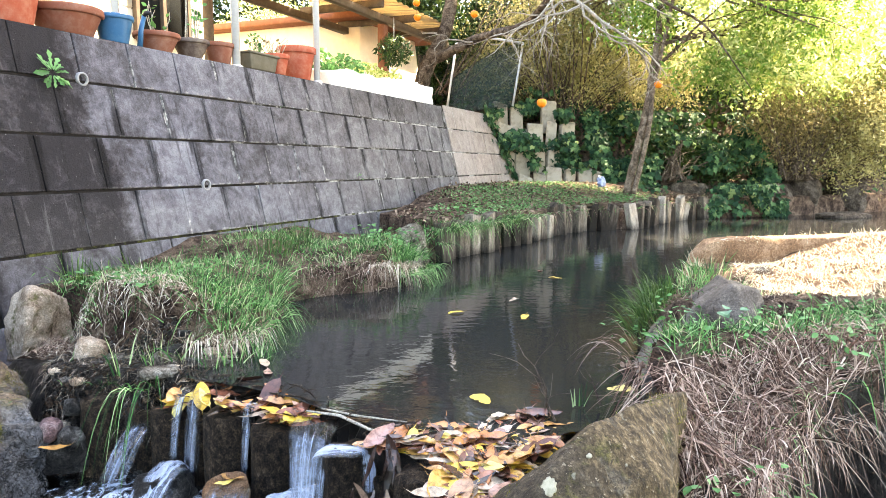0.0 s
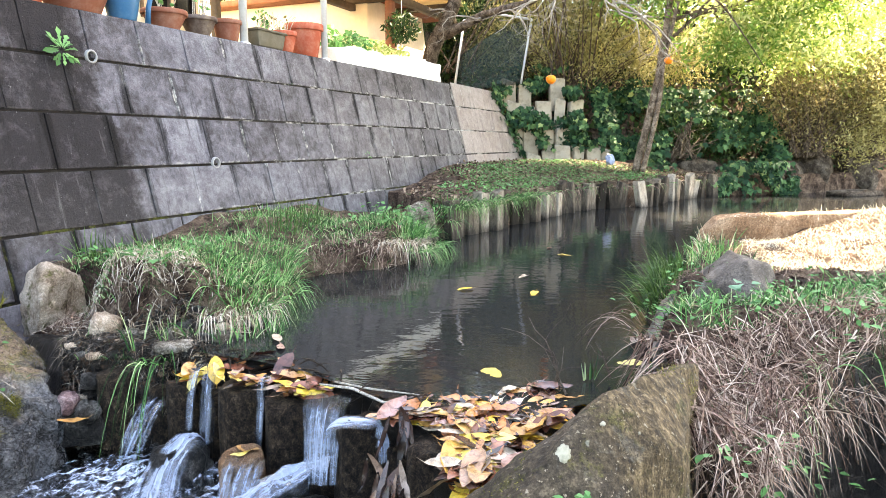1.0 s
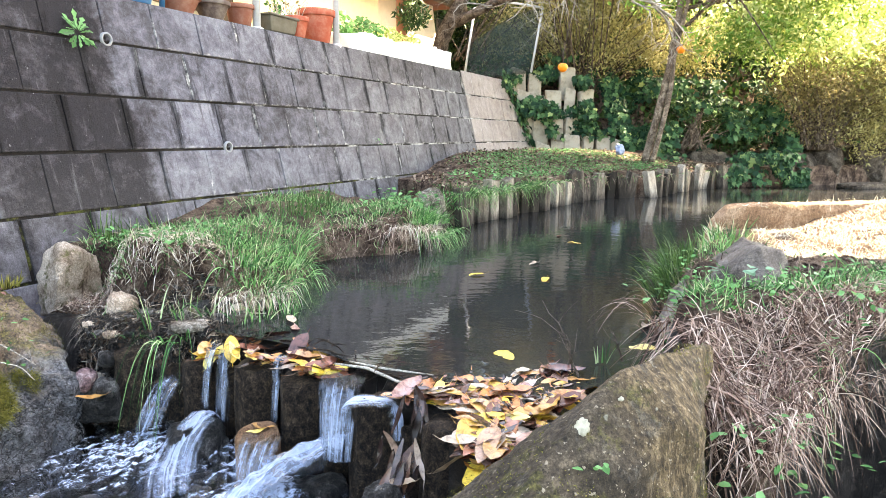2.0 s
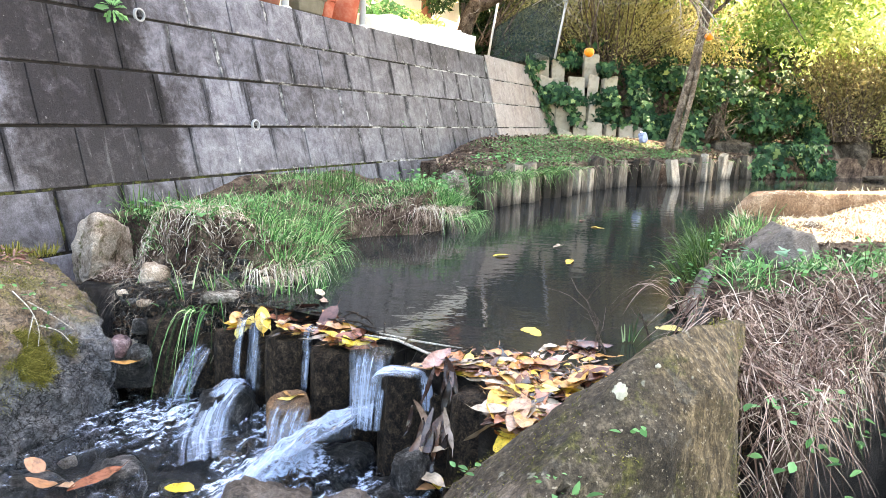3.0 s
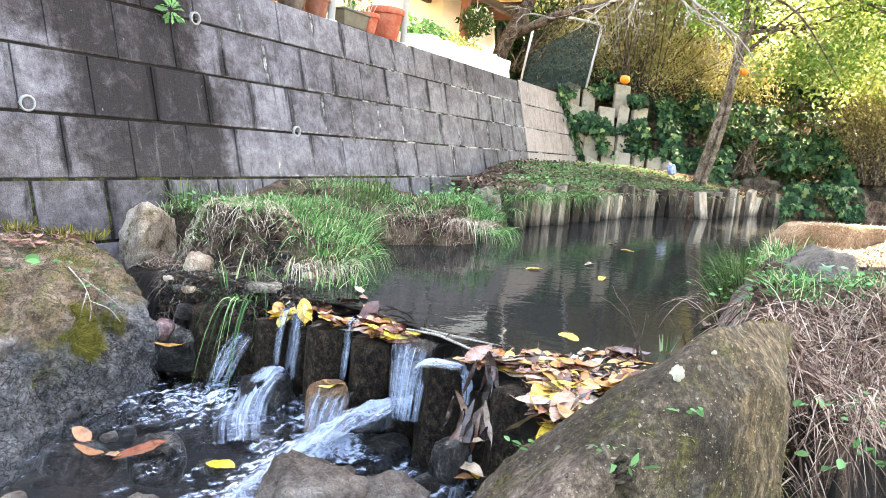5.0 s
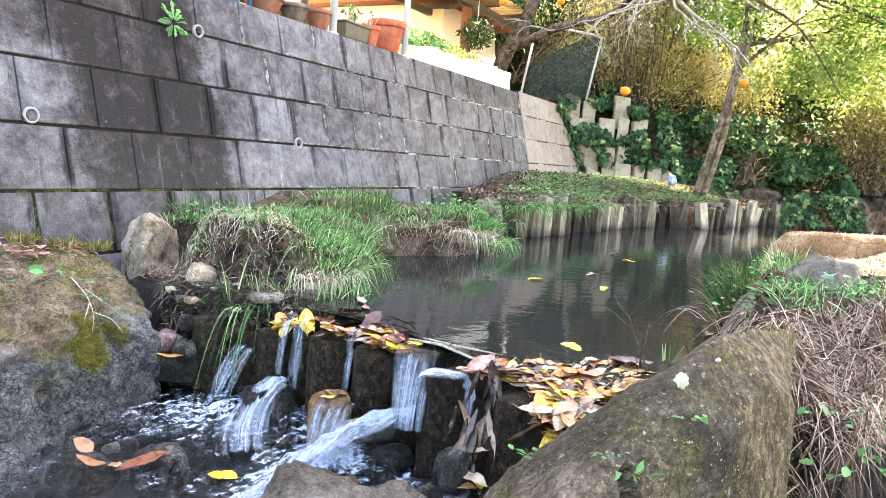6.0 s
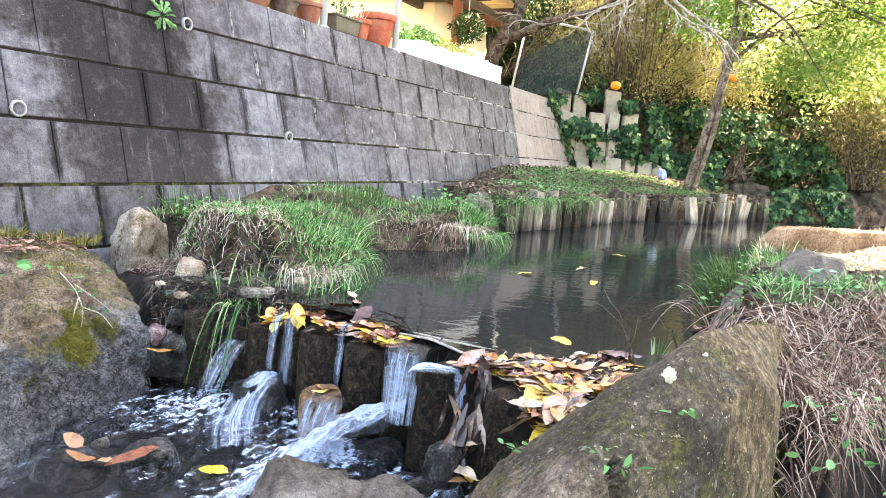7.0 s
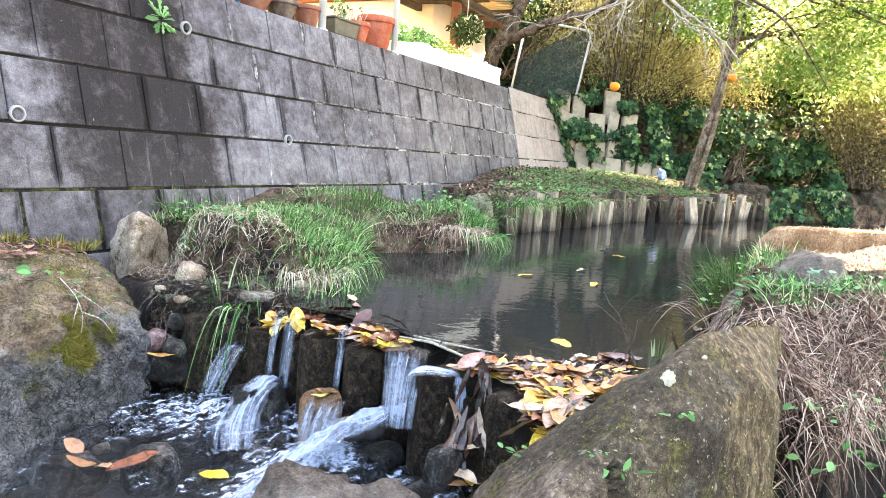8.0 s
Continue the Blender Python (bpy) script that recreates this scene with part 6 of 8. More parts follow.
for k, (s, w, ln) in enumerate([((0.62, 7.75, 2.17), (0.4, -0.6, -0.3), 0.7), ((0.85, 7.24, 2.16), (0.2, -0.7, -0.25), 0.9), ((0.85, 7.24, 2.16), (-0.4, -0.6, -0.1), 0.7), ((1.02, 6.6, 2.29), (-0.5, -0.4, -0.6), 0.8), ((1.1, 6.4, 2.3), (-0.2, -0.7, -0.5), 0.8),
                               ((1.22, 6.15, 2.12), (-0.3, -0.2, -0.7), 0.8), ((1.36, 6.0, 1.95), (0.3, -0.3, -0.6), 0.5), ((1.53, 5.99, 1.84), (0.5, 0.1, -0.4), 0.6), ((1.8, 6.25, 1.7), (0.7, 0.2, -0.5), 0.5), ((0.37, 8.25, 2.17), (-0.3, -0.6, -0.2), 0.8),
                               ((0.37, 8.25, 2.17), (0.5, -0.5, 0.3), 0.8), ((0.9, 7.0, 2.2), (0.7, -0.1, 0.1), 0.9), ((1.06, 6.5, 2.33), (0.8, -0.1, 0.15), 1.0), ((0.0, 8.8, 2.35), (-0.5, -0.5, 0.0), 0.8), ((1.22, 6.15, 2.12), (0.8, 0.0, 0.2), 0.9), ((1.14, 6.3, 2.36), (-0.5, -0.3, -0.55), 0.9), ((1.22, 6.15, 2.12), (-0.75, -0.1, -0.35), 0.9), ((1.06, 6.5, 2.33), (-0.3, -0.3, -0.8), 0.9)]):
    twigs(s, w, ln, 0.0130, 2, 0.05, runs, tips, 100 + k, 0.55)
part("limb", tubes_mesh("limb", [limb([(1.14, 6.3, 2.36), (1.5, 6.8, 2.75), DARK_BOUGH[0]], 0.024, 0.018), limb(DARK_BOUGH, 0.018, 0.004)], BARK, 8, 0.2), BARK, persimmon)
part("twig_tangle", tubes_mesh("twig_tangle", runs, TWIG_BROWN, 6), TWIG_BROWN, persimmon, "tangle of bare grey-brown twigs")
for x, y, z in ((0.82, 5.71, 1.23), (2.10, 6.72, 1.50), (0.32, 7.25, 2.27), (-0.29, 7.76, 2.34), (-0.30, 7.78, 2.50)):
    prof = [(0, -0.036), (0.018, -0.034), (0.034, -0.020), (0.042, 0.0), (0.041, 0.014), (0.034, 0.026), (0.02, 0.032), (0.006, 0.029), (0, 0.028)]
    f = part("fruit", lathe_mesh("fruit", prof, PERSIMMON, 20), PERSIMMON, persimmon, "ripe orange persimmon")
    f.matrix_basis = pose(x, y, z, rnd.uniform(-15, 15), rnd.uniform(-15, 15), 0)
    part("stalk", tubes_mesh("stalk", [([(0, 0, 0.028), (0.004, 0, 0.06), (0.0, 0.01, 0.13)], [0.004, 0.003, 0.003])], BARK, 5), BARK, f)
part("fruit_twig", tubes_mesh("fruit_twig", [limb([(1.02, 6.2, 2.02), (0.93, 5.95, 1.75), (0.86, 5.78, 1.50), (0.82, 5.72, 1.33)], 0.005, 0.003)], BARK, 6), BARK, persimmon)

BARK_PALE = rough_mat("pale_brown_bark", [(0.38, (0.040, 0.028, 0.019)), (0.48, (0.135, 0.100, 0.072)), (0.62, (0.33, 0.26, 0.195))], 10, 60, 0.95, 0.9, 0.012, 0.2)
bank_tree = thing("bank_tree", "slender leaning tree with yellow-green autumn leaves on the bank", "tree")
part("trunk", tubes_mesh("trunk", [limb([(2.42, 8.96, 0.28), (2.50, 8.98, 0.62), (2.58, 9.0, 0.98), (2.68, 9.02, 1.45), (2.76, 9.05, 2.0), (2.83, 9.12, 2.6), (2.90, 9.3, 3.3), (2.95, 9.4, 4.2)], 0.056, 0.036)], BARK_PALE, 14, 0.25), BARK_PALE, bank_tree)
part("trunk", tubes_mesh("trunk", [limb([(2.50, 8.90, 0.30), (2.63, 8.93, 0.85), (2.71, 8.96, 1.30), (2.74, 8.98, 1.70), (2.84, 9.0, 2.2), (2.98, 9.05, 2.9)], 0.036, 0.022)], BARK_PALE, 12, 0.25), BARK_PALE, bank_tree)
runs, tips = [], []
for k, (s, w, ln) in enumerate([((2.85, 9.18, 2.3), (0.8, 0.1, 0.5), 1.8), ((2.80, 9.13, 2.0), (0.6, -0.3, 0.5), 1.2), ((2.92, 9.24, 2.9), (0.9, -0.2, 0.2), 2.0), ((2.92, 9.24, 2.9), (-0.7, 0.2, 0.5), 1.6), ((2.95, 9.4, 3.6), (0.8, -0.4, 0.3), 2.0), ((2.95, 9.4, 3.6), (0.2, 0.8, 0.3), 1.8), ((2.84, 9.16, 2.4), (1.0, 0.3, 0.25), 2.2)]):
    twigs(s, w, ln, 0.028, 2, 0.02, runs, tips, 300 + k)
part("branchwork", tubes_mesh("branchwork", runs, BARK, 6), BARK, bank_tree)


def crown_points(blobs, n, hollow=0.45):
    """Points in lumpy blobs (centre, radii), more of them near the outside."""
    vol = np.array([r[0] * r[1] * r[2] for _, r in blobs])
    out, face = [], []
    for (c, r), k in zip(blobs, rng.multinomial(n, vol / vol.sum())):
        d = unit(rng.normal(size=(k, 3)))
        lump = 1 + 0.28 * np.sin(d[:, 0] * 5 + c[0]) * np.sin(d[:, 1] * 4 + c[1]) + 0.18 * np.sin(d[:, 2] * 9 + c[2] * 3)
        p = np.array(c) + d * ((hollow + (1 - hollow) * rng.uniform(0, 1, k)) * lump)[:, None] * np.array(r)
        out.append(p), face.append(d)
    return np.concatenate(out), np.concatenate(face)


def clusters(centres, per, spread):
    """Leaves gathered in sprays round centres."""
    p = np.repeat(centres, per, 0)
    return p + rng.normal(0, 1, p.shape) * np.array(spread)


def crown(name, blobs, sprays, per, spread, size, material, shape=LEAF_SLIM, hollow=0.35, hang=-0.5, face_up=0.5):
    c, _ = crown_points(blobs, sprays, hollow)
    p = clusters(c, per, spread)
    n = len(p)
    return leaves_mesh(name, p, rand_dirs(n, face_up), rand_dirs(n, hang), rng.uniform(0.6, 1.3, n) * size, material, shape, 0.5)


blobs = [((3.6, 9.3, 2.35), (0.7, 0.6, 0.55)), ((4.3, 9.1, 2.2), (0.75, 0.6, 0.6)), ((3.2, 9.2, 3.2), (0.9, 0.8, 0.7)), ((4.6, 9.4, 3.2), (1.0, 0.9, 0.8)), ((5.4, 9.3, 2.6), (0.8, 0.7, 0.8)), ((3.9, 9.0, 1.75), (0.35, 0.35, 0.30)), ((2.4, 9.6, 3.4), (0.8, 0.8, 0.5))]
part("crown", crown("crown", blobs, 760, 15, (0.12, 0.12, 0.07), 0.095, FOLIAGE_GOLD, LEAF_SLIM), FOLIAGE_GOLD, bank_tree, "loose crown of yellow-green leaves")
part("lower_foliage", crown("lower_foliage", [((3.3, 9.1, 1.95), (0.5, 0.4, 0.35)), ((3.9, 9.0, 2.0), (0.6, 0.5, 0.45)), ((2.7, 9.3, 2.6), (0.6, 0.5, 0.5)), ((4.6, 9.2, 2.7), (0.9, 0.7, 0.6))], 420, 13, (0.10, 0.10, 0.06), 0.085, FOLIAGE_GREEN, LEAF_SLIM), FOLIAGE_GREEN, bank_tree, "greener leaves low in the crown")


def shrub(label, blobs, sprays, per, size, material, base, twig_n=12, spread=(0.09, 0.09, 0.06), name="shrub", shape=LEAF_SLIM, hang=-0.2, hollow=0.35, stem=BARK, group="shrubs of the hillside"):
    t = thing(name, label, "shrub", group)
    runs = []
    for k in range(twig_n):
        c, r = blobs[k % len(blobs)]
        tip = Vector(c) + Vector((rnd.uniform(-1, 1) * r[0], rnd.uniform(-1, 1) * r[1], rnd.uniform(-0.2, 0.9) * r[2])) * 0.85
        b = Vector(base) + Vector((rnd.uniform(-0.25, 0.25), rnd.uniform(-0.15, 0.15), 0))
        runs.append(limb([b, b.lerp(tip, 0.5) + Vector((rnd.uniform(-0.1, 0.1), 0, 0.12)), tip], 0.012, 0.004, 5))
    part("branchwork", tubes_mesh("branchwork", runs, stem, 6), stem, t)
    part("foliage", crown("foliage", blobs, sprays, per, spread, size, material, shape, hollow, hang), material, t)
    return t


def gz(x, y):
    return float(ground_z(np.array([x]), np.array([y]))[0])


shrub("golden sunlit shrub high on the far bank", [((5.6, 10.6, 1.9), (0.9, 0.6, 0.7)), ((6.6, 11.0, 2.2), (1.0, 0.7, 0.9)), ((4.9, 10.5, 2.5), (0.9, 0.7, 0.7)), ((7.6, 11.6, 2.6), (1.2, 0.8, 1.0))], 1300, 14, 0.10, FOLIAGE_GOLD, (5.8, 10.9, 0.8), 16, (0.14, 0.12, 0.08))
shrub("olive brown twiggy hedge over the far bank", [((5.0, 10.05, 1.40), (0.75, 0.4, 0.50)), ((5.9, 10.3, 1.35), (0.85, 0.45, 0.60)), ((5.5, 10.2, 0.85), (0.7, 0.3, 0.32))], 900, 10, 0.055, FOLIAGE_RUST, (5.3, 10.2, 0.5), 60, (0.07, 0.07, 0.07), hang=-0.6)
shrub("grey-green hedge at the far bend", [((6.3, 10.1, 1.3), (0.6, 0.6, 0.8)), ((7.2, 10.6, 1.6), (0.9, 0.8, 1.1)), ((6.0, 10.2, 0.75), (0.6, 0.4, 0.35))], 1600, 12, 0.06, FOLIAGE_OLIVE, (6.6, 10.6, 0.5), 30)
# last blob: mostly unseen overhead, added to shade the wall end
shrub("olive thicket of fine drooping twigs", [((1.5, 11.2, 2.35), (0.9, 0.5, 0.6)), ((2.5, 11.1, 2.2), (0.9, 0.5, 0.65)), ((3.4, 11.1, 2.1), (0.9, 0.5, 0.65)), ((0.6, 11.4, 2.4), (0.6, 0.5, 0.5)), ((2.0, 11.0, 3.0), (1.6, 0.7, 0.6)), ((1.7, 9.8, 3.6), (0.9, 0.6, 0.7))], 3400, 12, 0.055, FOLIAGE_OLIVE, (2.0, 11.2, 1.2), 90, (0.08, 0.05, 0.10), hang=-1.0, stem=BARK)
# last two blobs: unseen overhead, added to shade wall end and ivy
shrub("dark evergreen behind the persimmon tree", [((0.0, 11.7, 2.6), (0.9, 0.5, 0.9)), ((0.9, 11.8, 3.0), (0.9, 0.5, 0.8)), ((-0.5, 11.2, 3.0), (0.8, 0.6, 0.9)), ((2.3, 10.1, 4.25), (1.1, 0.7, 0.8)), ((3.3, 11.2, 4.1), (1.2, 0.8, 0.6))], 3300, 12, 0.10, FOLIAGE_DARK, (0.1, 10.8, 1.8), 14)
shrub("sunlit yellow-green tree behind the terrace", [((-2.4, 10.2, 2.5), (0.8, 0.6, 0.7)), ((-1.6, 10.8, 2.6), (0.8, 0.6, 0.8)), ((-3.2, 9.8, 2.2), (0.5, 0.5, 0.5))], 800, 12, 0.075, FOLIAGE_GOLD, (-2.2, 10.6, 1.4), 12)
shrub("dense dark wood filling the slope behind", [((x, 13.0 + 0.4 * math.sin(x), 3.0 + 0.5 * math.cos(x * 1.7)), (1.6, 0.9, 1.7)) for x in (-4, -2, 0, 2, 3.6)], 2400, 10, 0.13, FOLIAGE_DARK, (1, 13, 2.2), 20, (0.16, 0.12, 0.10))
# same wood in pale FOLIAGE_GOLD: the sunlit backdrop is put into leaf colour
shrub("wood on the slope behind, leaves paled to look sunlit", [((x, 13.2 + 0.4 * math.sin(x), 3.0 + 0.5 * math.cos(x * 1.7)), (1.5, 0.9, 1.7)) for x in (5.2, 7, 9, 11, 13)], 2200, 10, 0.15, FOLIAGE_GOLD, (8, 13, 2.6), 20, (0.16, 0.12, 0.10))
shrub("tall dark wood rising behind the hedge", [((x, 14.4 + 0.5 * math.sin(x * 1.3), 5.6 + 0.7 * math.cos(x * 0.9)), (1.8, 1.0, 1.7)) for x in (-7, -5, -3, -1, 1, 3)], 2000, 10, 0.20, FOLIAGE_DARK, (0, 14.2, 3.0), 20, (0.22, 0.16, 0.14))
# pale leaves again hold the backdrop's sunlit brightness
shrub("tall autumn wood rising behind the hedge, paled to look sunlit", [((x, 14.8 + 0.5 * math.sin(x * 1.3), 5.4 + 0.7 * math.cos(x * 0.9)), (1.7, 1.0, 1.6)) for x in (5, 7.5, 10, 12.5)], 1100, 10, 0.20, FOLIAGE_GOLD, (8, 14.4, 3.2), 14, (0.22, 0.16, 0.14))
shrub("low dark undergrowth in the hollow", [((3.3, 10.4, 0.95), (0.5, 0.3, 0.4)), ((3.9, 10.5, 0.8), (0.4, 0.3, 0.4)), ((4.3, 10.5, 0.7), (0.4, 0.3, 0.35))], 500, 10, 0.075, FOLIAGE_DARK, (3.3, 9.85, 0.5), 20)

# unseen tall trees added on the right bank to shade stream and wall
def tall_tree(x, y, top, blobs, sprays, label):
    t = thing("unseen_shade_tree", label, "tree", "tall trees of the bank")
    z = gz(x, y) - 0.1
    part("trunk", tubes_mesh("trunk", [limb([(x, y, z), (x + 0.1, y, z + 1.5), (x - 0.05, y + 0.1, z + 3.5), (x, y, top)], 0.22, 0.08)], BARK, 14, 0.2), BARK, t)
    runs = [limb([(x, y, 2.6 + 0.4 * k), (x + (c[0] - x) * 0.5, y + (c[1] - y) * 0.5, c[2] - 0.4), c], 0.09, 0.03) for k, (c, r) in enumerate(blobs)]
    for run in runs:
        part("limb", tubes_mesh("limb", [run], BARK, 8), BARK, t)
    part("crown", crown("crown", blobs, sprays, 12, (0.22, 0.22, 0.14), 0.24, FOLIAGE_DARK, LEAF_SLIM, 0.1), FOLIAGE_DARK, t)


tall_tree(5.4, 3.6, 9, [((4.7, 3.2, 6.3), (1.2, 1.3, 1.6)), ((4.7, 4.2, 5.75), (1.0, 1.5, 0.75)), ((4.7, 5.0, 7.2), (1.2, 1.3, 2.0)), ((4.8, 2.2, 5.6), (1.1, 1.2, 1.2)), ((4.9, 0.8, 5.6), (1.2, 1.2, 1.5))], 4600, "unseen tall evergreen tree added to shade the stream")
tall_tree(5.6, 7.2, 10, [((4.7, 6.8, 7.6), (1.2, 1.4, 2.3)), ((4.7, 6.6, 5.7), (1.1, 1.2, 1.0)), ((4.8, 6.7, 9.5), (1.3, 1.9, 1.2)), ((4.7, 8.6, 6.4), (1.2, 1.1, 1.9)), ((4.8, 9.6, 7.1), (1.2, 0.9, 1.2)), ((4.6, 9.1, 4.9), (0.9, 0.7, 0.9)), ((4.3, 10.2, 6.2), (1.0, 0.8, 1.3)), ((4.7, 8.5, 8.8), (1.0, 0.7, 0.8)), ((4.7, 7.6, 4.7), (1.0, 0.9, 0.8))], 7000, "unseen tall evergreen tree added to shade the stream")
tall_tree(6.4, -1.6, 8, [((5.0, -0.8, 5.6), (1.6, 1.6, 2.0)), ((5.0, -3.2, 5.2), (1.8, 1.8, 2.2))], 700, "unseen tall evergreen tree added to shade the stream")

# ---------- ivy over the slope ----------
def ivy_patch(n, x_of, z_of, off, size):
    x = rng.uniform(*x_of, n)
    z = rng.uniform(*z_of, n)
    edge = np.interp(x, [-0.3, 0.9, 2.4, 3.6, 5, 8], [10.8, 10.45, 10.25, 10.4, 10.8, 12.0])
    y = edge + (z - 0.46) / 1.15 - rng.uniform(*off, n) - 0.10 * np.sin(x * 5 + z * 3) - 0.08 * np.sin(x * 11)
    return np.stack([x, y, z], 1), rng.uniform(0.6, 1.25, n) * size


sets = [ivy_patch(5200, (1.25, 3.0), (0.72, 1.75), (0.02, 0.30), 0.085), ivy_patch(900, (2.4, 3.1), (0.42, 0.9), (0.0, 0.2), 0.10), ivy_patch(4800, (2.8, 5.0), (0.35, 1.55), (0.25, 0.75), 0.09), ivy_patch(500, (4.4, 5.4), (0.2, 1.2), (0.0, 0.3), 0.10), ivy_patch(1500, (0.75, 2.0), (0.95, 1.70), (0.30, 0.75), 0.085), ivy_patch(500, (0.9, 2.1), (0.80, 1.05), (0.12, 0.34), 0.09), ivy_patch(700, (0.9, 1.9), (1.05, 1.95), (0.40, 0.70), 0.09), ivy_patch(260, (1.3, 2.5), (0.62, 1.1), (0.20, 0.45), 0.08), ivy_patch(1700, (3.95, 5.0), (0.05, 1.35), (0.35, 0.8), 0.10), ivy_patch(240, (5.2, 7.5), (0.3, 0.9), (0.1, 0.5), 0.085)]
p, s = np.concatenate([a for a, _ in sets]), np.concatenate([b for _, b in sets])
keep = np.array([noise.noise(Vector((q[0] * 2.2, q[2] * 2.6, 4.0))) > -0.12 and not (3.25 < q[0] < 3.95 and q[2] < 1.05 and noise.noise(Vector((q[0] * 7, q[2] * 7, 2.0))) < 0.35) for q in p])
p, s = p[keep], s[keep]
n = len(p)
nrm = unit(np.array([0.1, -0.85, 0.5]) + rng.normal(0, 0.42, (n, 3)))
solo("ivy", leaves_mesh("ivy", p, nrm, np.array([0, -0.3, -1.0]) + rng.normal(0, 0.45, (n, 3)), s, IVY, LEAF_IVY, 0.3), "thick dark green ivy trailing down the bank", "ivy", kind="stuff")
n = 160
uu = rng.uniform(9.0, 9.9, n)
ss = S0 + COURSE * rng.uniform(0.8, 4.3, n)
lim = np.interp(ss, [S0, S0 + 4 * COURSE], [10.2, 9.3])
uu = lim + rng.normal(0.05, 0.10, n)
p = np.array([tuple(wp(a, b, 0.03)) for a, b in zip(uu, ss)])
solo("ivy", leaves_mesh("ivy", p, np.array(NN) + rng.normal(0, 0.4, (n, 3)), np.array([0, 0, -1.0]) + rng.normal(0, 0.5, (n, 3)), rng.uniform(0.05, 0.11, n), IVY, LEAF_IVY, 0.3), "ivy creeping over the end of the wall", "ivy", kind="stuff")

q = rng.uniform((-4, 10.4), (12, 15.5), (26000, 2))
q = q[poly_dist(q[:, 0], q[:, 1], HILL_LINE) < -0.1][:15000]
n = len(q)
p = np.stack([q[:, 0], q[:, 1], ground_z(q[:, 0], q[:, 1]) + rng.uniform(0, 0.35, n)], 1)
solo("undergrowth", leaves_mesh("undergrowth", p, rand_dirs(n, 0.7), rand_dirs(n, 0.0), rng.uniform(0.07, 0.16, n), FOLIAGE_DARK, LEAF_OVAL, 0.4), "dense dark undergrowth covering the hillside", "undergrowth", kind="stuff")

t = rng.uniform(0, 0.24, 3000)
p = np.stack([np.interp(t, [0, 0.22, 0.55, 1.0], [3.55, 4.8, 6.5, 9.0]), np.interp(t, [0, 0.22, 0.55, 1.0], [9.30, 9.66, 10.55, 11.45]), rng.uniform(0.0, 0.46, 3000)], 1)
p[:, 1] -= rng.uniform(0.0, 0.22, 3000) * (0.5 + p[:, 2])
keep = np.array([noise.noise(Vector((q[0] * 2.6, q[2] * 3.0, 9.0))) > 0.12 for q in p])
p = p[keep]
n = len(p)
solo("ivy", leaves_mesh("ivy", p, np.array([0.2, -0.85, 0.4]) + rng.normal(0, 0.4, (n, 3)), np.array([0, -0.2, -1.0]) + rng.normal(0, 0.45, (n, 3)), rng.uniform(0.05, 0.10, n), IVY, LEAF_IVY, 0.3), "ivy hanging over the far stream bank", "ivy", kind="stuff")

# dark stems in the hollow
hollow = thing("ivy_stem", "thick bare stems under the ivy", "stem")
for pts in ([(3.30, 10.2, 0.40), (3.4, 10.15, 0.75), (3.6, 10.2, 1.10)], [(3.6, 10.2, 0.35), (3.55, 10.2, 0.65), (3.4, 10.3, 0.95)]):
    part("stem", tubes_mesh("stem", [limb(pts, 0.06, 0.035)], BARK, 8, 0.3), BARK, hollow)


# ---------- grass, straw and weeds ----------
def inside(poly, n, margin=0.0):
    a = np.array(poly)
    lo, hi = a.min(0), a.max(0)
    out = np.zeros((0, 2))
    while len(out) < n:
        q = rng.uniform(lo, hi, (n * 3, 2))
        out = np.concatenate([out, q[poly_dist(q[:, 0], q[:, 1], poly) < -margin]])
    return out[:n]


def grass(name, poly, n, length, width, droop, material, label, lean=0.35, margin=0.0, patch=0.0, k=5.0, bias=(0, 0, 0), sink=0.01):
    q = inside(poly, n, margin)
    if patch:
        keep = np.array([noise.noise(Vector((a * k, b * k, 7.7))) > patch - 0.5 for a, b in q])
        q = q[keep]
    n = len(q)
    base = np.stack([q[:, 0], q[:, 1], ground_z(q[:, 0], q[:, 1]) - sink], 1)
    way = np.array([0, 0, 1.0]) + np.array(bias) + rng.normal(0, lean, (n, 3)) * np.array([1, 1, 0.3])
    return solo(name, blades_mesh(name, base, way, rng.uniform(*length, n), rng.uniform(*width, n), rng.uniform(*droop, n), material), label, "grass", kind="stuff")


def tuft(points, n, length, width, droop, material, label, lean=0.5, radius=0.06, name="grass_tuft", bias=(0, 0, 0), group="sedge tufts"):
    base, way = [], []
    for x, y, z in points:
        a = rng.uniform(0, 6.28, n)
        r = radius * np.sqrt(rng.uniform(0, 1, n))
        base.append(np.stack([x + r * np.cos(a), y + r * np.sin(a), np.full(n, z)], 1))
        k = np.abs(rng.normal(0, lean, n))
        way.append(np.stack([np.cos(a) * k, np.sin(a) * k, np.ones(n)], 1) + np.array(bias))
    base, way = np.concatenate(base), np.concatenate(way)
    m = len(base)
    return solo(name, blades_mesh(name, base, way, rng.uniform(*length, m), rng.uniform(*width, m), rng.uniform(*droop, m), material, 6), label, "grass", group, "stuff")


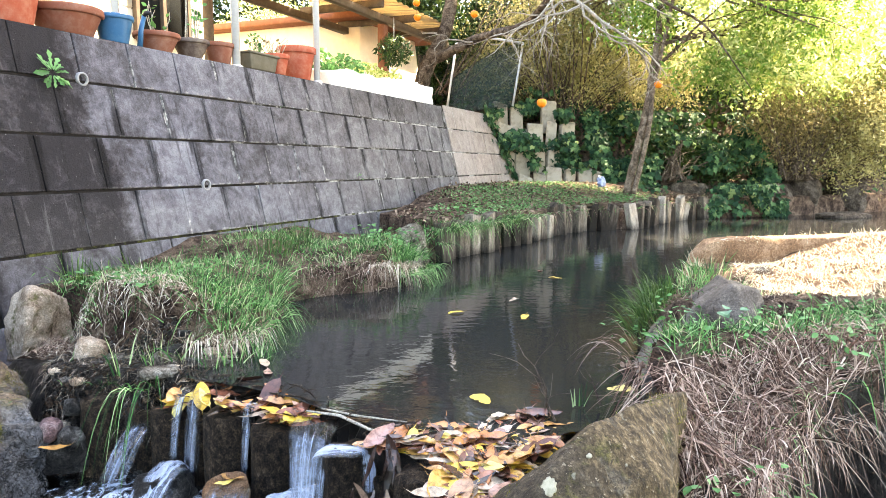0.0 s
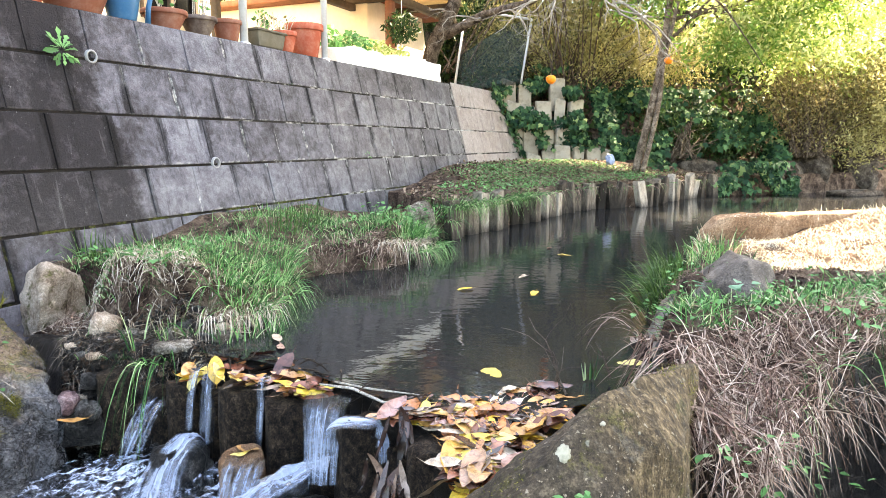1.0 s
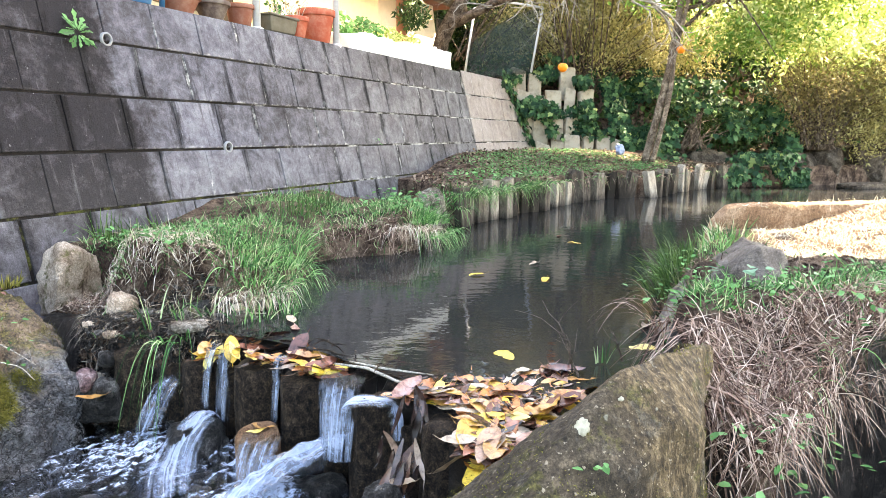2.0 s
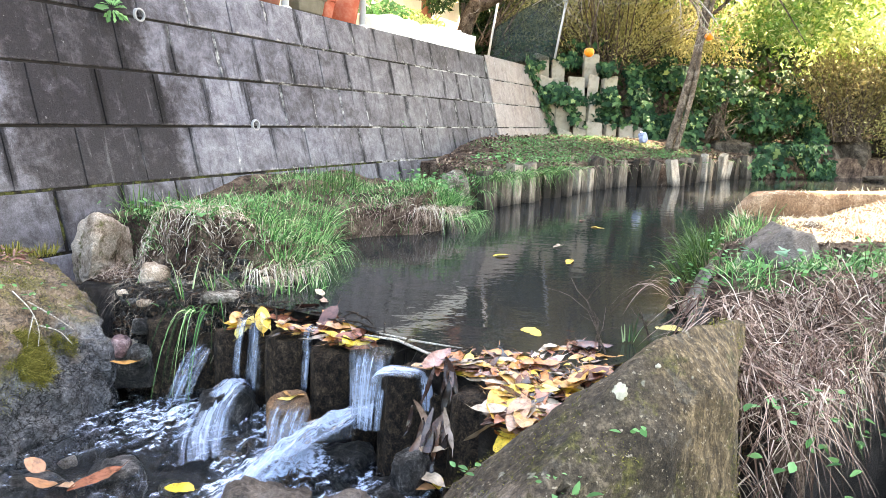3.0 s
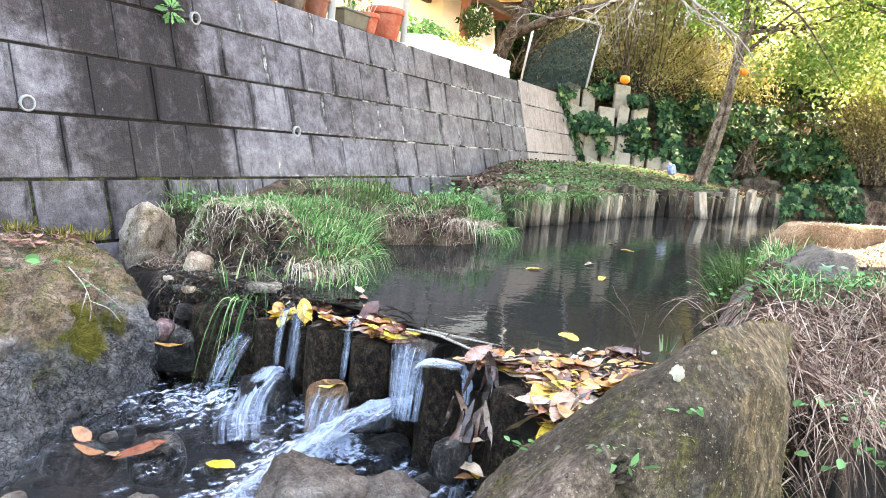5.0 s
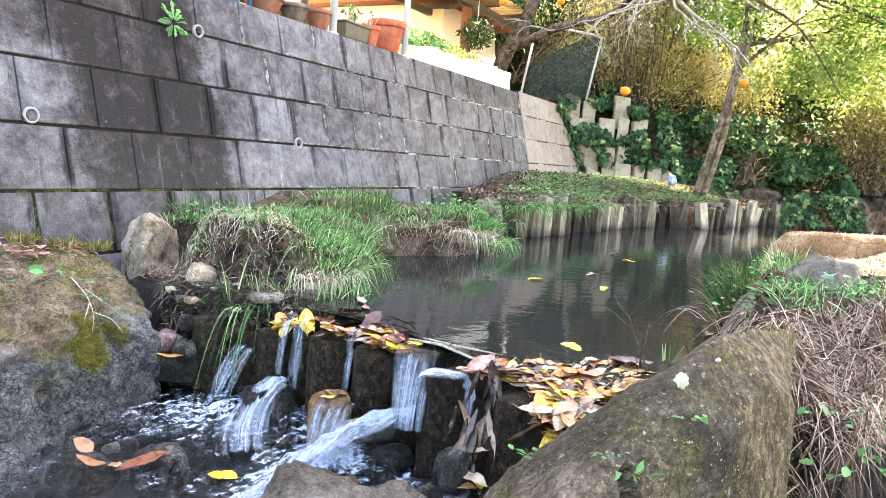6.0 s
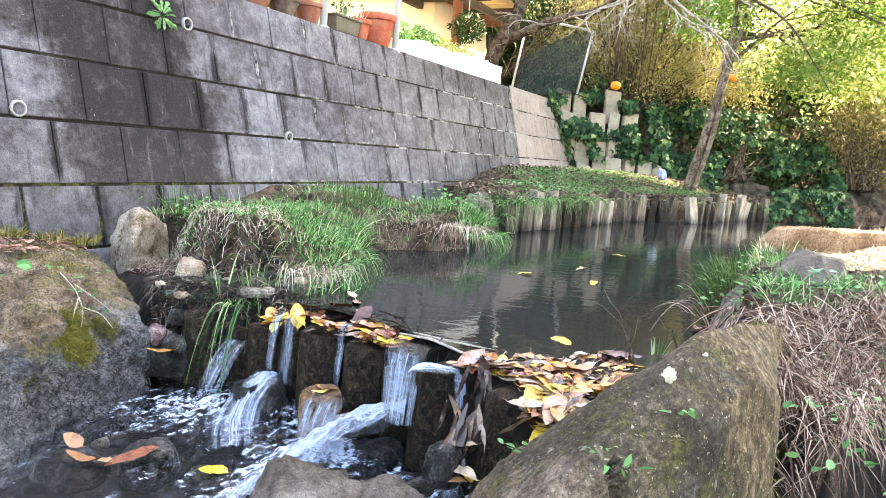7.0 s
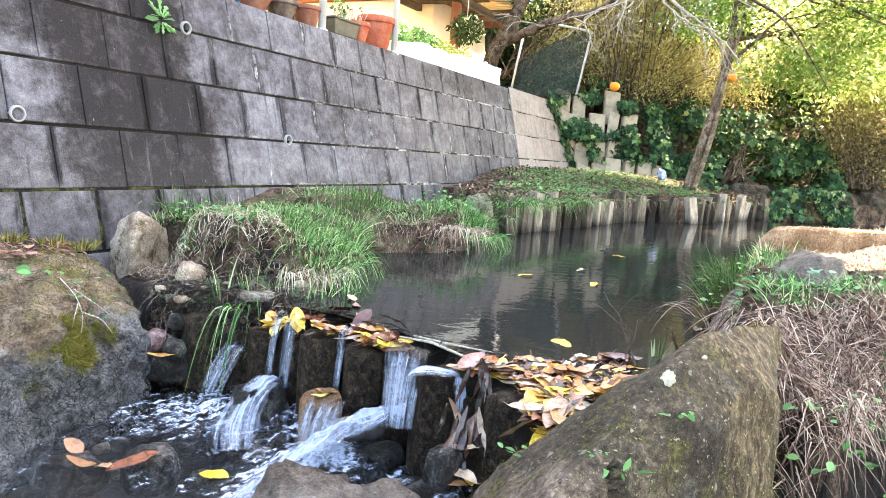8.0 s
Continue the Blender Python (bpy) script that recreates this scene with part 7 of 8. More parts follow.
MOUND = LEFT_BANK[:13] + [(-0.5, 5.2), (-1.02, 5.1), (-1.82, 3.25), (-2.0, 3.0)]
grass("grass", MOUND, 7500, (0.03, 0.10), (0.003, 0.006), (0.1, 0.7), GRASS, "short fresh green grass on the mound", 0.45, 0.03)
grass("grass", MOUND, 2600, (0.04, 0.12), (0.0015, 0.004), (0.2, 0.9), STRAW, "dry grass among the green on the mound", 0.8, 0.0)
tuft([(-1.00, 2.76, 0.20), (-0.88, 2.72, 0.13), (-0.82, 2.84, 0.10), (-0.92, 2.92, 0.15), (-1.05, 2.88, 0.18), (-0.80, 3.0, 0.08), (-0.84, 2.62, 0.08), (-0.95, 3.12, 0.14), (-0.84, 3.25, 0.10), (-1.05, 3.3, 0.15), (-0.9, 3.45, 0.12), (-0.94, 2.66, 0.15)], 90, (0.10, 0.25), (0.0028, 0.0055), (0.2, 1.3), GRASS, "long arching green grass on the mound", 0.7, 0.09, bias=(0.14, -0.08, 0))
tuft([(-0.80, 2.60, 0.05), (-0.76, 2.74, 0.05), (-0.74, 2.92, 0.04), (-0.78, 3.1, 0.06)], 40, (0.10, 0.24), (0.0025, 0.005), (0.9, 1.7), GRASS, "grass drooping off the mound to the water", 0.6, 0.07, bias=(0.5, -0.25, 0))
tuft([(-0.86, 2.53, 0.04), (-0.80, 2.58, 0.04), (-0.92, 2.50, 0.06), (-0.78, 2.68, 0.05)], 60, (0.06, 0.17), (0.0018, 0.004), (0.7, 1.7), STRAW_PALE, "dead pale grass hanging under the green tuft", 0.8, 0.06, bias=(0.25, -0.5, 0))
grass("grass", [(-1.72, 2.88), (-1.5, 2.70), (-1.1, 2.58), (-0.95, 2.75), (-1.2, 3.1), (-1.7, 3.2)], 2600, (0.02, 0.07), (0.002, 0.005), (0.1, 0.8), GRASS, "short green grass among straw on the mound's crest", 0.6, 0.0, 0.40, 6.0)
tuft([(-1.55, 2.86, 0.22), (-1.46, 2.92, 0.22), (-1.66, 2.95, 0.2), (-1.36, 2.98, 0.22)], 26, (0.10, 0.22), (0.003, 0.006), (0.2, 0.6), SEDGE, "dark sedge at the wall's foot", 0.5, 0.07)
tuft([(-0.95, 4.0, 0.16), (-0.90, 4.2, 0.15), (-1.0, 3.85, 0.16)], 30, (0.2, 0.34), (0.004, 0.007), (0.1, 0.4), SEDGE, "dark upright sedge by the wall", 0.22, 0.08)
tuft([(-0.24, 4.12, 0.13), (-0.30, 4.06, 0.15), (-0.22, 4.28, 0.14), (-0.35, 4.25, 0.18), (-0.48, 4.12, 0.18), (-0.5, 4.3, 0.19), (-0.18, 4.4, 0.10), (-0.62, 4.05, 0.16), (-0.28, 4.18, 0.16)], 90, (0.10, 0.24), (0.003, 0.006), (0.3, 1.1), GRASS, "fresh grass on the second mound", 0.65, 0.09, bias=(0.12, -0.08, 0))
tuft([(-0.17, 4.08, 0.05), (-0.12, 4.25, 0.04), (-0.22, 4.0, 0.06), (-0.08, 4.45, 0.04)], 50, (0.12, 0.28), (0.0025, 0.005), (0.9, 1.7), GRASS, "grass trailing off the second mound into the pool", 0.6, 0.06, bias=(0.6, -0.3, 0))
tuft([(-0.32, 3.95, 0.13), (-0.26, 4.0, 0.12), (-0.38, 3.90, 0.13), (-0.21, 4.06, 0.10)], 40, (0.08, 0.22), (0.002, 0.0045), (0.8, 1.8), STRAW_PALE, "bleached dead grass hanging off the second mound", 0.7, 0.05, bias=(0.25, -0.5, 0))
tuft([(-0.70, 3.72, 0.11), (-0.60, 3.76, 0.12), (-0.50, 3.80, 0.12), (-0.42, 3.84, 0.12), (-0.78, 3.66, 0.10)], 26, (0.05, 0.15), (0.0016, 0.0035), (0.6, 1.8), STRAW, "dry roots hanging down the second mound", 0.8, 0.06, bias=(0.1, -0.6, 0))
tuft([(-0.78, 2.44, -0.02), (-0.70, 2.50, -0.02), (-0.84, 2.39, -0.02), (-0.74, 2.56, -0.01), (-1.06, 2.42, -0.01)], 22, (0.06, 0.15), (0.003, 0.006), (0.1, 0.6), GRASS, "fresh green grass at the water's edge", 0.4, 0.05)
tuft([(-1.34, 2.36, -0.06), (-1.27, 2.40, -0.03), (-1.12, 2.46, 0.0), (-1.20, 2.30, -0.05), (-1.40, 2.42, -0.04), (-0.96, 2.44, 0.0)], 12, (0.04, 0.12), (0.002, 0.004), (0.2, 1.0), GRASS, "thin grass sprigs in the black mud", 0.7, 0.05)
tuft([(-1.08, 2.24, -0.05), (-1.02, 2.25, -0.05)], 8, (0.24, 0.36), (0.004, 0.006), (1.2, 1.7), GRASS, "green blades hanging into the falling water", 0.4, 0.03, bias=(-0.2, -0.8, 0.0))
tuft([(-1.15, 2.34, -0.03), (-0.98, 2.42, 0.0)], 5, (0.20, 0.30), (0.006, 0.008), (0.3, 0.7), GRASS, "broad green blades in the mud", 0.4, 0.03)
tuft([(0.40, 5.82, 0.2), (0.26, 5.62, 0.18), (0.55, 6.02, 0.2), (0.0, 5.2, 0.2), (0.12, 5.4, 0.2)], 70, (0.15, 0.30), (0.004, 0.008), (0.4, 1.0), SEDGE, "grass hanging over the stakes", 0.7, 0.12, bias=(0.3, -0.4, 0))
edge_pts = [tuple(Vector((*p0, 0.22)).lerp(Vector((*p1, 0.22)), k / 3) + Vector((-0.02, 0.04, 0))) for p0, p1 in zip(POST_LINE, POST_LINE[1:]) for k in range(3)]
tuft([(x + 0.03, y - 0.05, z) for x, y in ((0.02, 5.22), (0.09, 5.34), (0.17, 5.47), (0.28, 5.64), (0.38, 5.78), (0.50, 5.95), (0.62, 6.10), (0.74, 6.26)) for z in (0.24,)], 64, (0.06, 0.26), (0.003, 0.006), (0.7, 1.7), GRASS, "long grass drooping over the timber stakes", 0.75, 0.10, bias=(0.35, -0.5, 0))
tuft(edge_pts, 20, (0.05, 0.20), (0.003, 0.007), (0.8, 1.6), GRASS, "weeds trailing over the timber stakes", 0.8, 0.10, bias=(0.35, -0.5, 0))
tuft(edge_pts, 30, (0.05, 0.18), (0.003, 0.006), (0.8, 1.6), STRAW, "dry stalks trailing over the timber stakes", 0.8, 0.10, bias=(0.35, -0.5, 0))
tuft([(-0.12, 5.04, 0.20), (-0.05, 5.08, 0.22), (0.02, 5.20, 0.22), (0.10, 5.34, 0.22), (-0.16, 5.02, 0.16), (-0.03, 5.08, 0.12)], 30, (0.08, 0.22), (0.004, 0.008), (0.5, 1.3), GRASS, "leafy grass hanging over the bank's corner", 0.7, 0.10, bias=(0.25, -0.5, 0))
tuft([(0.80, 2.62, 0.05), (0.86, 2.75, 0.08), (0.92, 2.90, 0.08), (0.84, 2.55, 0.10), (1.0, 3.05, 0.08), (1.05, 3.2, 0.08)], 110, (0.14, 0.30), (0.003, 0.006), (0.3, 0.9), SEDGE, "dense sedge tuft at the water's edge", 0.45, 0.07, bias=(-0.15, -0.05, 0))
tuft([(0.68, 2.42, 0.04), (0.70, 2.5, 0.04)], 9, (0.26, 0.40), (0.002, 0.004), (0.7, 1.2), STRAW, "pale dry blades arching over the water", 0.5, 0.05, bias=(-0.9, -0.1, 0.1))
tuft([(0.66, 2.2, 0.05), (0.62, 2.1, 0.05)], 9, (0.12, 0.24), (0.003, 0.005), (0.4, 1.0), STRAW, "pale dry blades at the stone's edge", 0.6, 0.05, bias=(-0.3, -0.1, 0.1))

tuft([(1.12, 3.05, 0.10), (1.22, 3.25, 0.12), (1.30, 3.42, 0.14), (1.18, 2.85, 0.12), (1.30, 3.1, 0.15), (1.40, 3.5, 0.16), (1.08, 2.6, 0.12), (1.2, 2.6, 0.14)], 70, (0.06, 0.20), (0.003, 0.006), (0.2, 0.9), GRASS, "fresh grass at the foot of the tan stone", 0.5, 0.10)
tuft([(1.16, 1.70, 0.27), (1.28, 1.72, 0.27), (1.40, 1.74, 0.27), (1.05, 1.68, 0.26), (1.32, 1.66, 0.24), (1.2, 1.78, 0.28)], 22, (0.12, 0.28), (0.0025, 0.005), (0.7, 1.5), GRASS, "long green blades arching down over the straw", 0.6, 0.07, bias=(-0.1, -0.5, 0))
tuft([(0.84, 1.55, 0.17), (0.93, 1.60, 0.19), (1.02, 1.63, 0.20), (1.12, 1.66, 0.20), (1.25, 1.68, 0.20), (0.76, 1.48, 0.14)], 12, (0.10, 0.24), (0.0025, 0.0055), (0.6, 1.5), GRASS, "long green blades hanging through the straw", 0.7, 0.06, bias=(0.1, -0.6, 0.1))
tuft([(0.88, 1.62, 0.22), (1.0, 1.66, 0.23), (1.15, 1.70, 0.24), (1.3, 1.72, 0.24)], 4, (0.12, 0.22), (0.002, 0.0045), (0.5, 1.3), STRAW_PALE, "bleached blades arching over the straw", 0.8, 0.07, bias=(0.0, -0.6, 0.1))
grass("grass", [(0.56, 1.6), (0.60, 2.0), (0.66, 2.4), (0.72, 2.4), (0.70, 2.1), (1.0, 1.97), (1.25, 2.05), (1.7, 2.2), (1.7, 1.75), (1.0, 1.68), (0.6, 1.6)], 6500, (0.02, 0.11), (0.002, 0.0045), (0.1, 0.9), GRASS, "patchy green grass on the bank top", 0.6, 0.0, 0.34, 6.0)
grass("grass", [(0.58, 1.46), (0.62, 2.0), (0.72, 2.5), (1.2, 2.4), (1.7, 2.2), (1.7, 1.6), (1.0, 1.5)], 2200, (0.03, 0.10), (0.0015, 0.003), (0.2, 1.0), STRAW, "dry stalks among the green on the bank top", 0.9)
grass("grass", [(1.22, 2.5), (1.58, 3.66), (2.9, 3.8), (2.9, 2.2)], 15000, (0.03, 0.08), (0.002, 0.004), (0.1, 0.9), SUNLIT_BLEACHED, "bleached dry grass, paled as sunlit, in front of the tan stone", 0.7)
grass("grass", [(1.26, 3.60), (1.34, 3.80), (1.42, 3.76), (1.40, 3.60)], 420, (0.08, 0.20), (0.003, 0.005), (0.1, 0.6), SUNLIT_BLEACHED, "pale dry grass round the tan stone's end", 0.6)
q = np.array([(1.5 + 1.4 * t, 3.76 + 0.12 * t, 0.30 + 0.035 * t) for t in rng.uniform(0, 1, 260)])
solo("grass", blades_mesh("grass", q + rng.normal(0, 0.008, q.shape), np.array([0, -0.2, 0.6]) + rng.normal(0, 0.5, q.shape), rng.uniform(0.02, 0.07, 260), np.full(260, 0.003), rng.uniform(0.2, 1.0, 260), SUNLIT_BLEACHED, 3), "pale grass fringe along the tan stone's edge", "grass", kind="stuff")
grass("grass", [(1.2, 1.7), (2.6, 2.2), (9, 2), (9, -6), (1.1, -6)], 9000, (0.05, 0.16), (0.004, 0.009), (0.2, 0.9), GRASS, "rough grass on the bank beside the stream", 0.6, 0.0, 0.42, 1.3)
grass("grass", [(1.2, 1.7), (2.6, 2.2), (9, 2), (9, -6), (1.1, -6)], 7000, (0.04, 0.14), (0.003, 0.007), (0.2, 1.0), STRAW, "dry grass on the bank beside the stream", 0.9)
grass("grass", [(2.95, 3.6), (3.2, 4.0), (4.5, 4.5), (7, 6.0), (9, 2), (3, 1)], 6000, (0.06, 0.2), (0.004, 0.008), (0.1, 0.7), GRASS, "grass on the bank beyond the tan stone", 0.5)
grass("grass", [(6.6, 8.6), (7.2, 9.2), (8.2, 9.4), (8, 8.6)], 900, (0.15, 0.4), (0.006, 0.012), (0.1, 0.5), GRASS, "green reeds at the far bank", 0.3)
grass("grass", LOG_BANK[:11] + [(4.2, 9.8), (2.4, 9.5), (0.8, 9.3), (0.2, 8.2), (-0.4, 6.4), (-0.5, 5.6)], 7000, (0.02, 0.08), (0.004, 0.009), (0.2, 1.0), GRASS, "low green weeds covering the far bank", 0.8, 0.02, 0.48, 2.2)
grass("grass", LOG_BANK[:11] + [(4.2, 9.8), (2.4, 9.5), (0.8, 9.3), (0.2, 8.2), (-0.4, 6.4), (-0.5, 5.6)], 3500, (0.02, 0.07), (0.004, 0.009), (0.2, 1.0), STRAW, "brown leaf litter and dry grass on the far bank", 1.2, 0.02)


def straw(poly, n, length, width, label, down=0.8, lift=0.02, material=STRAW):
    """Dry stalks matted on a slope."""
    q = inside(poly, n)
    nr = ground_n(q[:, 0], q[:, 1])
    base = np.stack([q[:, 0], q[:, 1], ground_z(q[:, 0], q[:, 1])], 1) + nr * rng.uniform(0, lift, n)[:, None]
    fall_way = np.stack([nr[:, 0], nr[:, 1], -np.hypot(nr[:, 0], nr[:, 1]) * 0.3], 1)
    way = fall_way * down + rng.normal(0, 0.6, (n, 3)) * np.array([1, 1, 0.35])
    way = way - nr * np.sum(way * nr, 1, keepdims=True) * 0.9 + nr * 0.12
    return solo("dry_grass", blades_mesh("dry_grass", base, way, rng.uniform(*length, n), rng.uniform(*width, n), rng.uniform(0.0, 0.5, n), material, 5), label, "grass", kind="stuff")


SLOPE = [(0.47, 1.18), (0.48, 1.46), (0.60, 1.58), (0.85, 1.68), (1.2, 1.78), (1.7, 1.85), (1.7, 1.54), (1.2, 1.62), (0.92, 1.53), (0.73, 1.37), (0.62, 1.23), (0.54, 1.18)]


def tangle(poly, n, length, width, lift, swirl, down, material, label):
    """Dead stalks lying every way in swirls, piled to some depth on a slope."""
    q = inside(poly, n)
    nr = ground_n(q[:, 0], q[:, 1], 0.06)
    pile_up = rng.uniform(0, 1, n) ** 1.6 * lift * (1 + 0.8 * wave(q[:, 0], q[:, 1], 14, 41))
    base = np.stack([q[:, 0], q[:, 1], ground_z(q[:, 0], q[:, 1])], 1) + nr * np.maximum(pile_up, 0.002)[:, None]
    a = 3.0 * wave(q[:, 0], q[:, 1], 17, 43) * swirl + rng.normal(0, 1.0 * swirl, n) - 1.75
    flat = np.stack([np.cos(a), np.sin(a), np.zeros(n)], 1)
    way = flat + np.stack([nr[:, 0], nr[:, 1], np.zeros(n)], 1) * down
    way = way - nr * np.sum(way * nr, 1, keepdims=True)
    way = unit(way) + nr * rng.normal(0.06, 0.22, n)[:, None]
    size = rng.uniform(*length, n)
    return solo("dry_grass", blades_mesh("dry_grass", base - unit(way) * (size * 0.4)[:, None], way, size, rng.uniform(*width, n), rng.normal(0.3, 0.6, n), material, 5), label, "grass", kind="stuff")


tangle(SLOPE, 8000, (0.02, 0.07), (0.0010, 0.0024), 0.022, 1.5, 0.4, STRAW, "matted bed of short dry straw on the bank")
tangle(SLOPE, 2600, (0.04, 0.11), (0.0012, 0.0030), 0.040, 0.9, 1.0, STRAW, "tangled dry stalks hanging down the bank")
tangle(SLOPE, 320, (0.08, 0.18), (0.0020, 0.0042), 0.046, 0.75, 1.3, STRAW, "long flat dry blades drooping down the bank")
tangle(SLOPE, 90, (0.04, 0.10), (0.0013, 0.0030), 0.042, 1.0, 1.0, STRAW_PALE, "bleached dry stalks on top of the straw")
lip = np.array([(x, np.interp(x, [0.5, 0.62, 0.74, 0.92, 1.2, 1.6], [1.17, 1.22, 1.37, 1.52, 1.61, 1.55])) for x in rng.uniform(0.5, 1.6, 1500)])
base = np.stack([lip[:, 0], lip[:, 1] + rng.normal(0.0, 0.02, len(lip)), 0.07 + rng.uniform(0, 0.10, len(lip))], 1)
solo("dry_grass", blades_mesh("dry_grass", base, np.array([0.0, -0.5, -0.1]) + rng.normal(0, 0.5, base.shape), 0.03 + 0.12 * rng.uniform(0, 1, len(lip)) ** 2.5, rng.uniform(0.0014, 0.0032, len(lip)), rng.uniform(0.2, 0.9, len(lip)), STRAW, 5), "dry stalks hanging over the dark hollow", "grass", kind="stuff")
RED_STEM = rough_mat("red_brown_stem", [(0.38, (0.05, 0.025, 0.018)), (0.5, (0.20, 0.105, 0.075)), (0.62, (0.42, 0.29, 0.22))], 30, 200, 0.8, 0.4, 0.002)
dead = thing("dead_stems", "reddish brown dead stems poking out of the straw", "stem")
for k in range(40):
    x = rnd.uniform(0.5, 1.25)
    y = float(np.interp(x, [0.5, 0.62, 0.74, 0.92, 1.25], [1.24, 1.30, 1.44, 1.57, 1.66])) + rnd.uniform(0.0, 0.14)
    p = Vector((x, y, gz(x, y) + rnd.uniform(0.0, 0.04)))
    d = Vector((rnd.uniform(-0.7, 0.7), -rnd.uniform(0.1, 0.8), rnd.uniform(-0.6, 0.5))).normalized() * rnd.uniform(0.05, 0.13)
    part("stem", tubes_mesh("stem", [limb([p - d * 0.3, p + d * 0.4 + Vector((rnd.uniform(-0.01, 0.01), 0, rnd.uniform(0, 0.012))), p + d], rnd.uniform(0.0014, 0.0026), 0.0009, 3)], RED_STEM, 5), RED_STEM, dead)
grass("grass", SLOPE, 420, (0.04, 0.13), (0.002, 0.004), (0.4, 1.3), GRASS, "thin green blades growing through the straw", 0.7)
straw([(0.40, 1.30), (0.44, 1.6), (0.55, 1.6), (0.56, 1.16), (0.46, 1.14)], 900, (0.08, 0.20), (0.0015, 0.004), "long dry stalks beside the slab stone", 1.2, 0.04)
tangle([(-1.72, 2.60), (-1.05, 2.44), (-0.80, 2.48), (-0.74, 2.75), (-0.9, 2.75), (-1.1, 2.62), (-1.6, 2.74)], 900, (0.03, 0.10), (0.0012, 0.0030), 0.03, 1.2, 0.7, STRAW_PALE, "dry roots and straw over the mound's edge")
tangle([(-1.76, 2.82), (-1.5, 2.70), (-1.28, 2.64), (-1.05, 2.54), (-0.95, 2.68), (-1.3, 2.86), (-1.7, 2.95)], 1300, (0.025, 0.09), (0.0013, 0.003), 0.035, 1.4, 0.5, STRAW_PALE, "dry straw draped over the mound top")
tangle([(-1.78, 2.78), (-1.62, 2.62), (-1.40, 2.58), (-1.40, 2.66), (-1.60, 2.78)], 420, (0.04, 0.12), (0.0013, 0.003), 0.05, 1.2, 1.0, STRAW, "dry grass hanging over the upright stone")
tangle([(-0.75, 3.58), (-0.40, 3.76), (-0.2, 3.98), (-0.3, 4.12), (-0.5, 3.98), (-0.8, 3.78)], 1000, (0.04, 0.12), (0.0016, 0.0036), 0.03, 1.3, 0.7, STRAW, "dry straw drooping off the second mound")


def weed(points, n, size, label, material=WEED, shape=LEAF_OVAL, spread=0.05, height=0.05, name="weed", up=1.0):
    pos = np.concatenate([np.array(p) + np.stack([rng.normal(0, spread, n), rng.normal(0, spread, n), rng.uniform(0.2, 1.0, n) * height], 1) for p in points])
    m = len(pos)
    out = pos - np.repeat(np.array(points), n, 0)
    return solo(name, leaves_mesh(name, pos, rand_dirs(m, up, 0.4), out * np.array([1, 1, 0.2]) + rng.normal(0, 0.02, (m, 3)), rng.uniform(0.6, 1.2, m) * size, material, shape, 0.4), label, "weed", "weeds of the banks", "stuff")


q = inside([(0.56, 1.66), (0.62, 2.0), (0.70, 2.4), (1.1, 2.2), (1.6, 1.9), (1.5, 1.72)], 70)
weed([(a, b, gz(a, b)) for a, b in q], 9, 0.018, "small green weeds carpeting the bank top", spread=0.045, height=0.04)
weed([(0.76, 1.82, 0.31)], 6, 0.045, "broad-leaved bluish green weed on the bank", leaf_mat("bluish_green_leaf", [(0.0, (0.06, 0.17, 0.09)), (1.0, (0.20, 0.38, 0.24))], 0.4, 0.3, 0.5), spread=0.04, height=0.03, up=2.5)
weed([(0.62, 2.02, 0.20), (0.68, 1.92, 0.24), (0.60, 1.86, 0.22), (0.72, 1.75, 0.27), (0.66, 2.15, 0.14), (0.60, 1.66, 0.24), (0.72, 2.3, 0.08), (0.68, 2.38, 0.10)], 9, 0.022, "small-leaved weeds on the bank", spread=0.05)
weed([(0.90, 1.7, 0.30), (1.05, 1.85, 0.31), (1.2, 1.7, 0.30), (0.95, 1.62, 0.28), (0.88, 1.55, 0.22), (0.60, 1.20, 0.10), (0.66, 1.26, 0.06), (0.55, 1.14, 0.03), (0.72, 1.32, 0.0), (0.50, 1.16, 0.12), (0.80, 1.40, -0.05)], 12, 0.026, "small green weeds growing through the straw", spread=0.04)
weed([(0.062, 0.846, 0.118), (0.075, 0.850, 0.116)], 4, 0.030, "bright green seedling in a crack of the slab", spread=0.010, height=0.010)
weed([(0.040, 0.855, 0.142), (0.055, 0.858, 0.140)], 4, 0.012, "tiny pale seedlings on the slab stone", spread=0.014, height=0.012)
weed([(0.182, 0.937, 0.186), (-0.07, 1.02, 0.055)], 5, 0.02, "tiny seedling on the slab stone", spread=0.01, height=0.012)
weed([(-1.60, 1.93, 0.072)], 7, 0.045, "small green weed on the boulder", spread=0.03, height=0.03)
weed([(-1.50, 2.05, 0.05), (-1.46, 2.0, 0.0), (-1.44, 2.0, -0.06)], 8, 0.022, "tiny-leaved weed creeping on the boulder", spread=0.035, height=0.03)
weed([(-1.25, 2.66, 0.25), (-1.42, 2.70, 0.25), (-1.55, 2.74, 0.25), (-1.30, 2.80, 0.25), (-1.12, 2.62, 0.23)], 9, 0.032, "small green weeds on the mound", spread=0.06, height=0.03)
q = inside([(-1.62, 2.86), (-1.30, 2.66), (-0.98, 2.72), (-0.92, 3.1), (-1.3, 3.1), (-1.6, 3.05)], 44)
weed([(a, b, gz(a, b) + 0.015) for a, b in q], 6, 0.020, "small leafy weeds scattered over the mound", spread=0.03, height=0.035)
weed([(-1.20, 2.63, 0.25)], 4, 0.055, "broad-leaved green weed on the mound", spread=0.035, height=0.03)
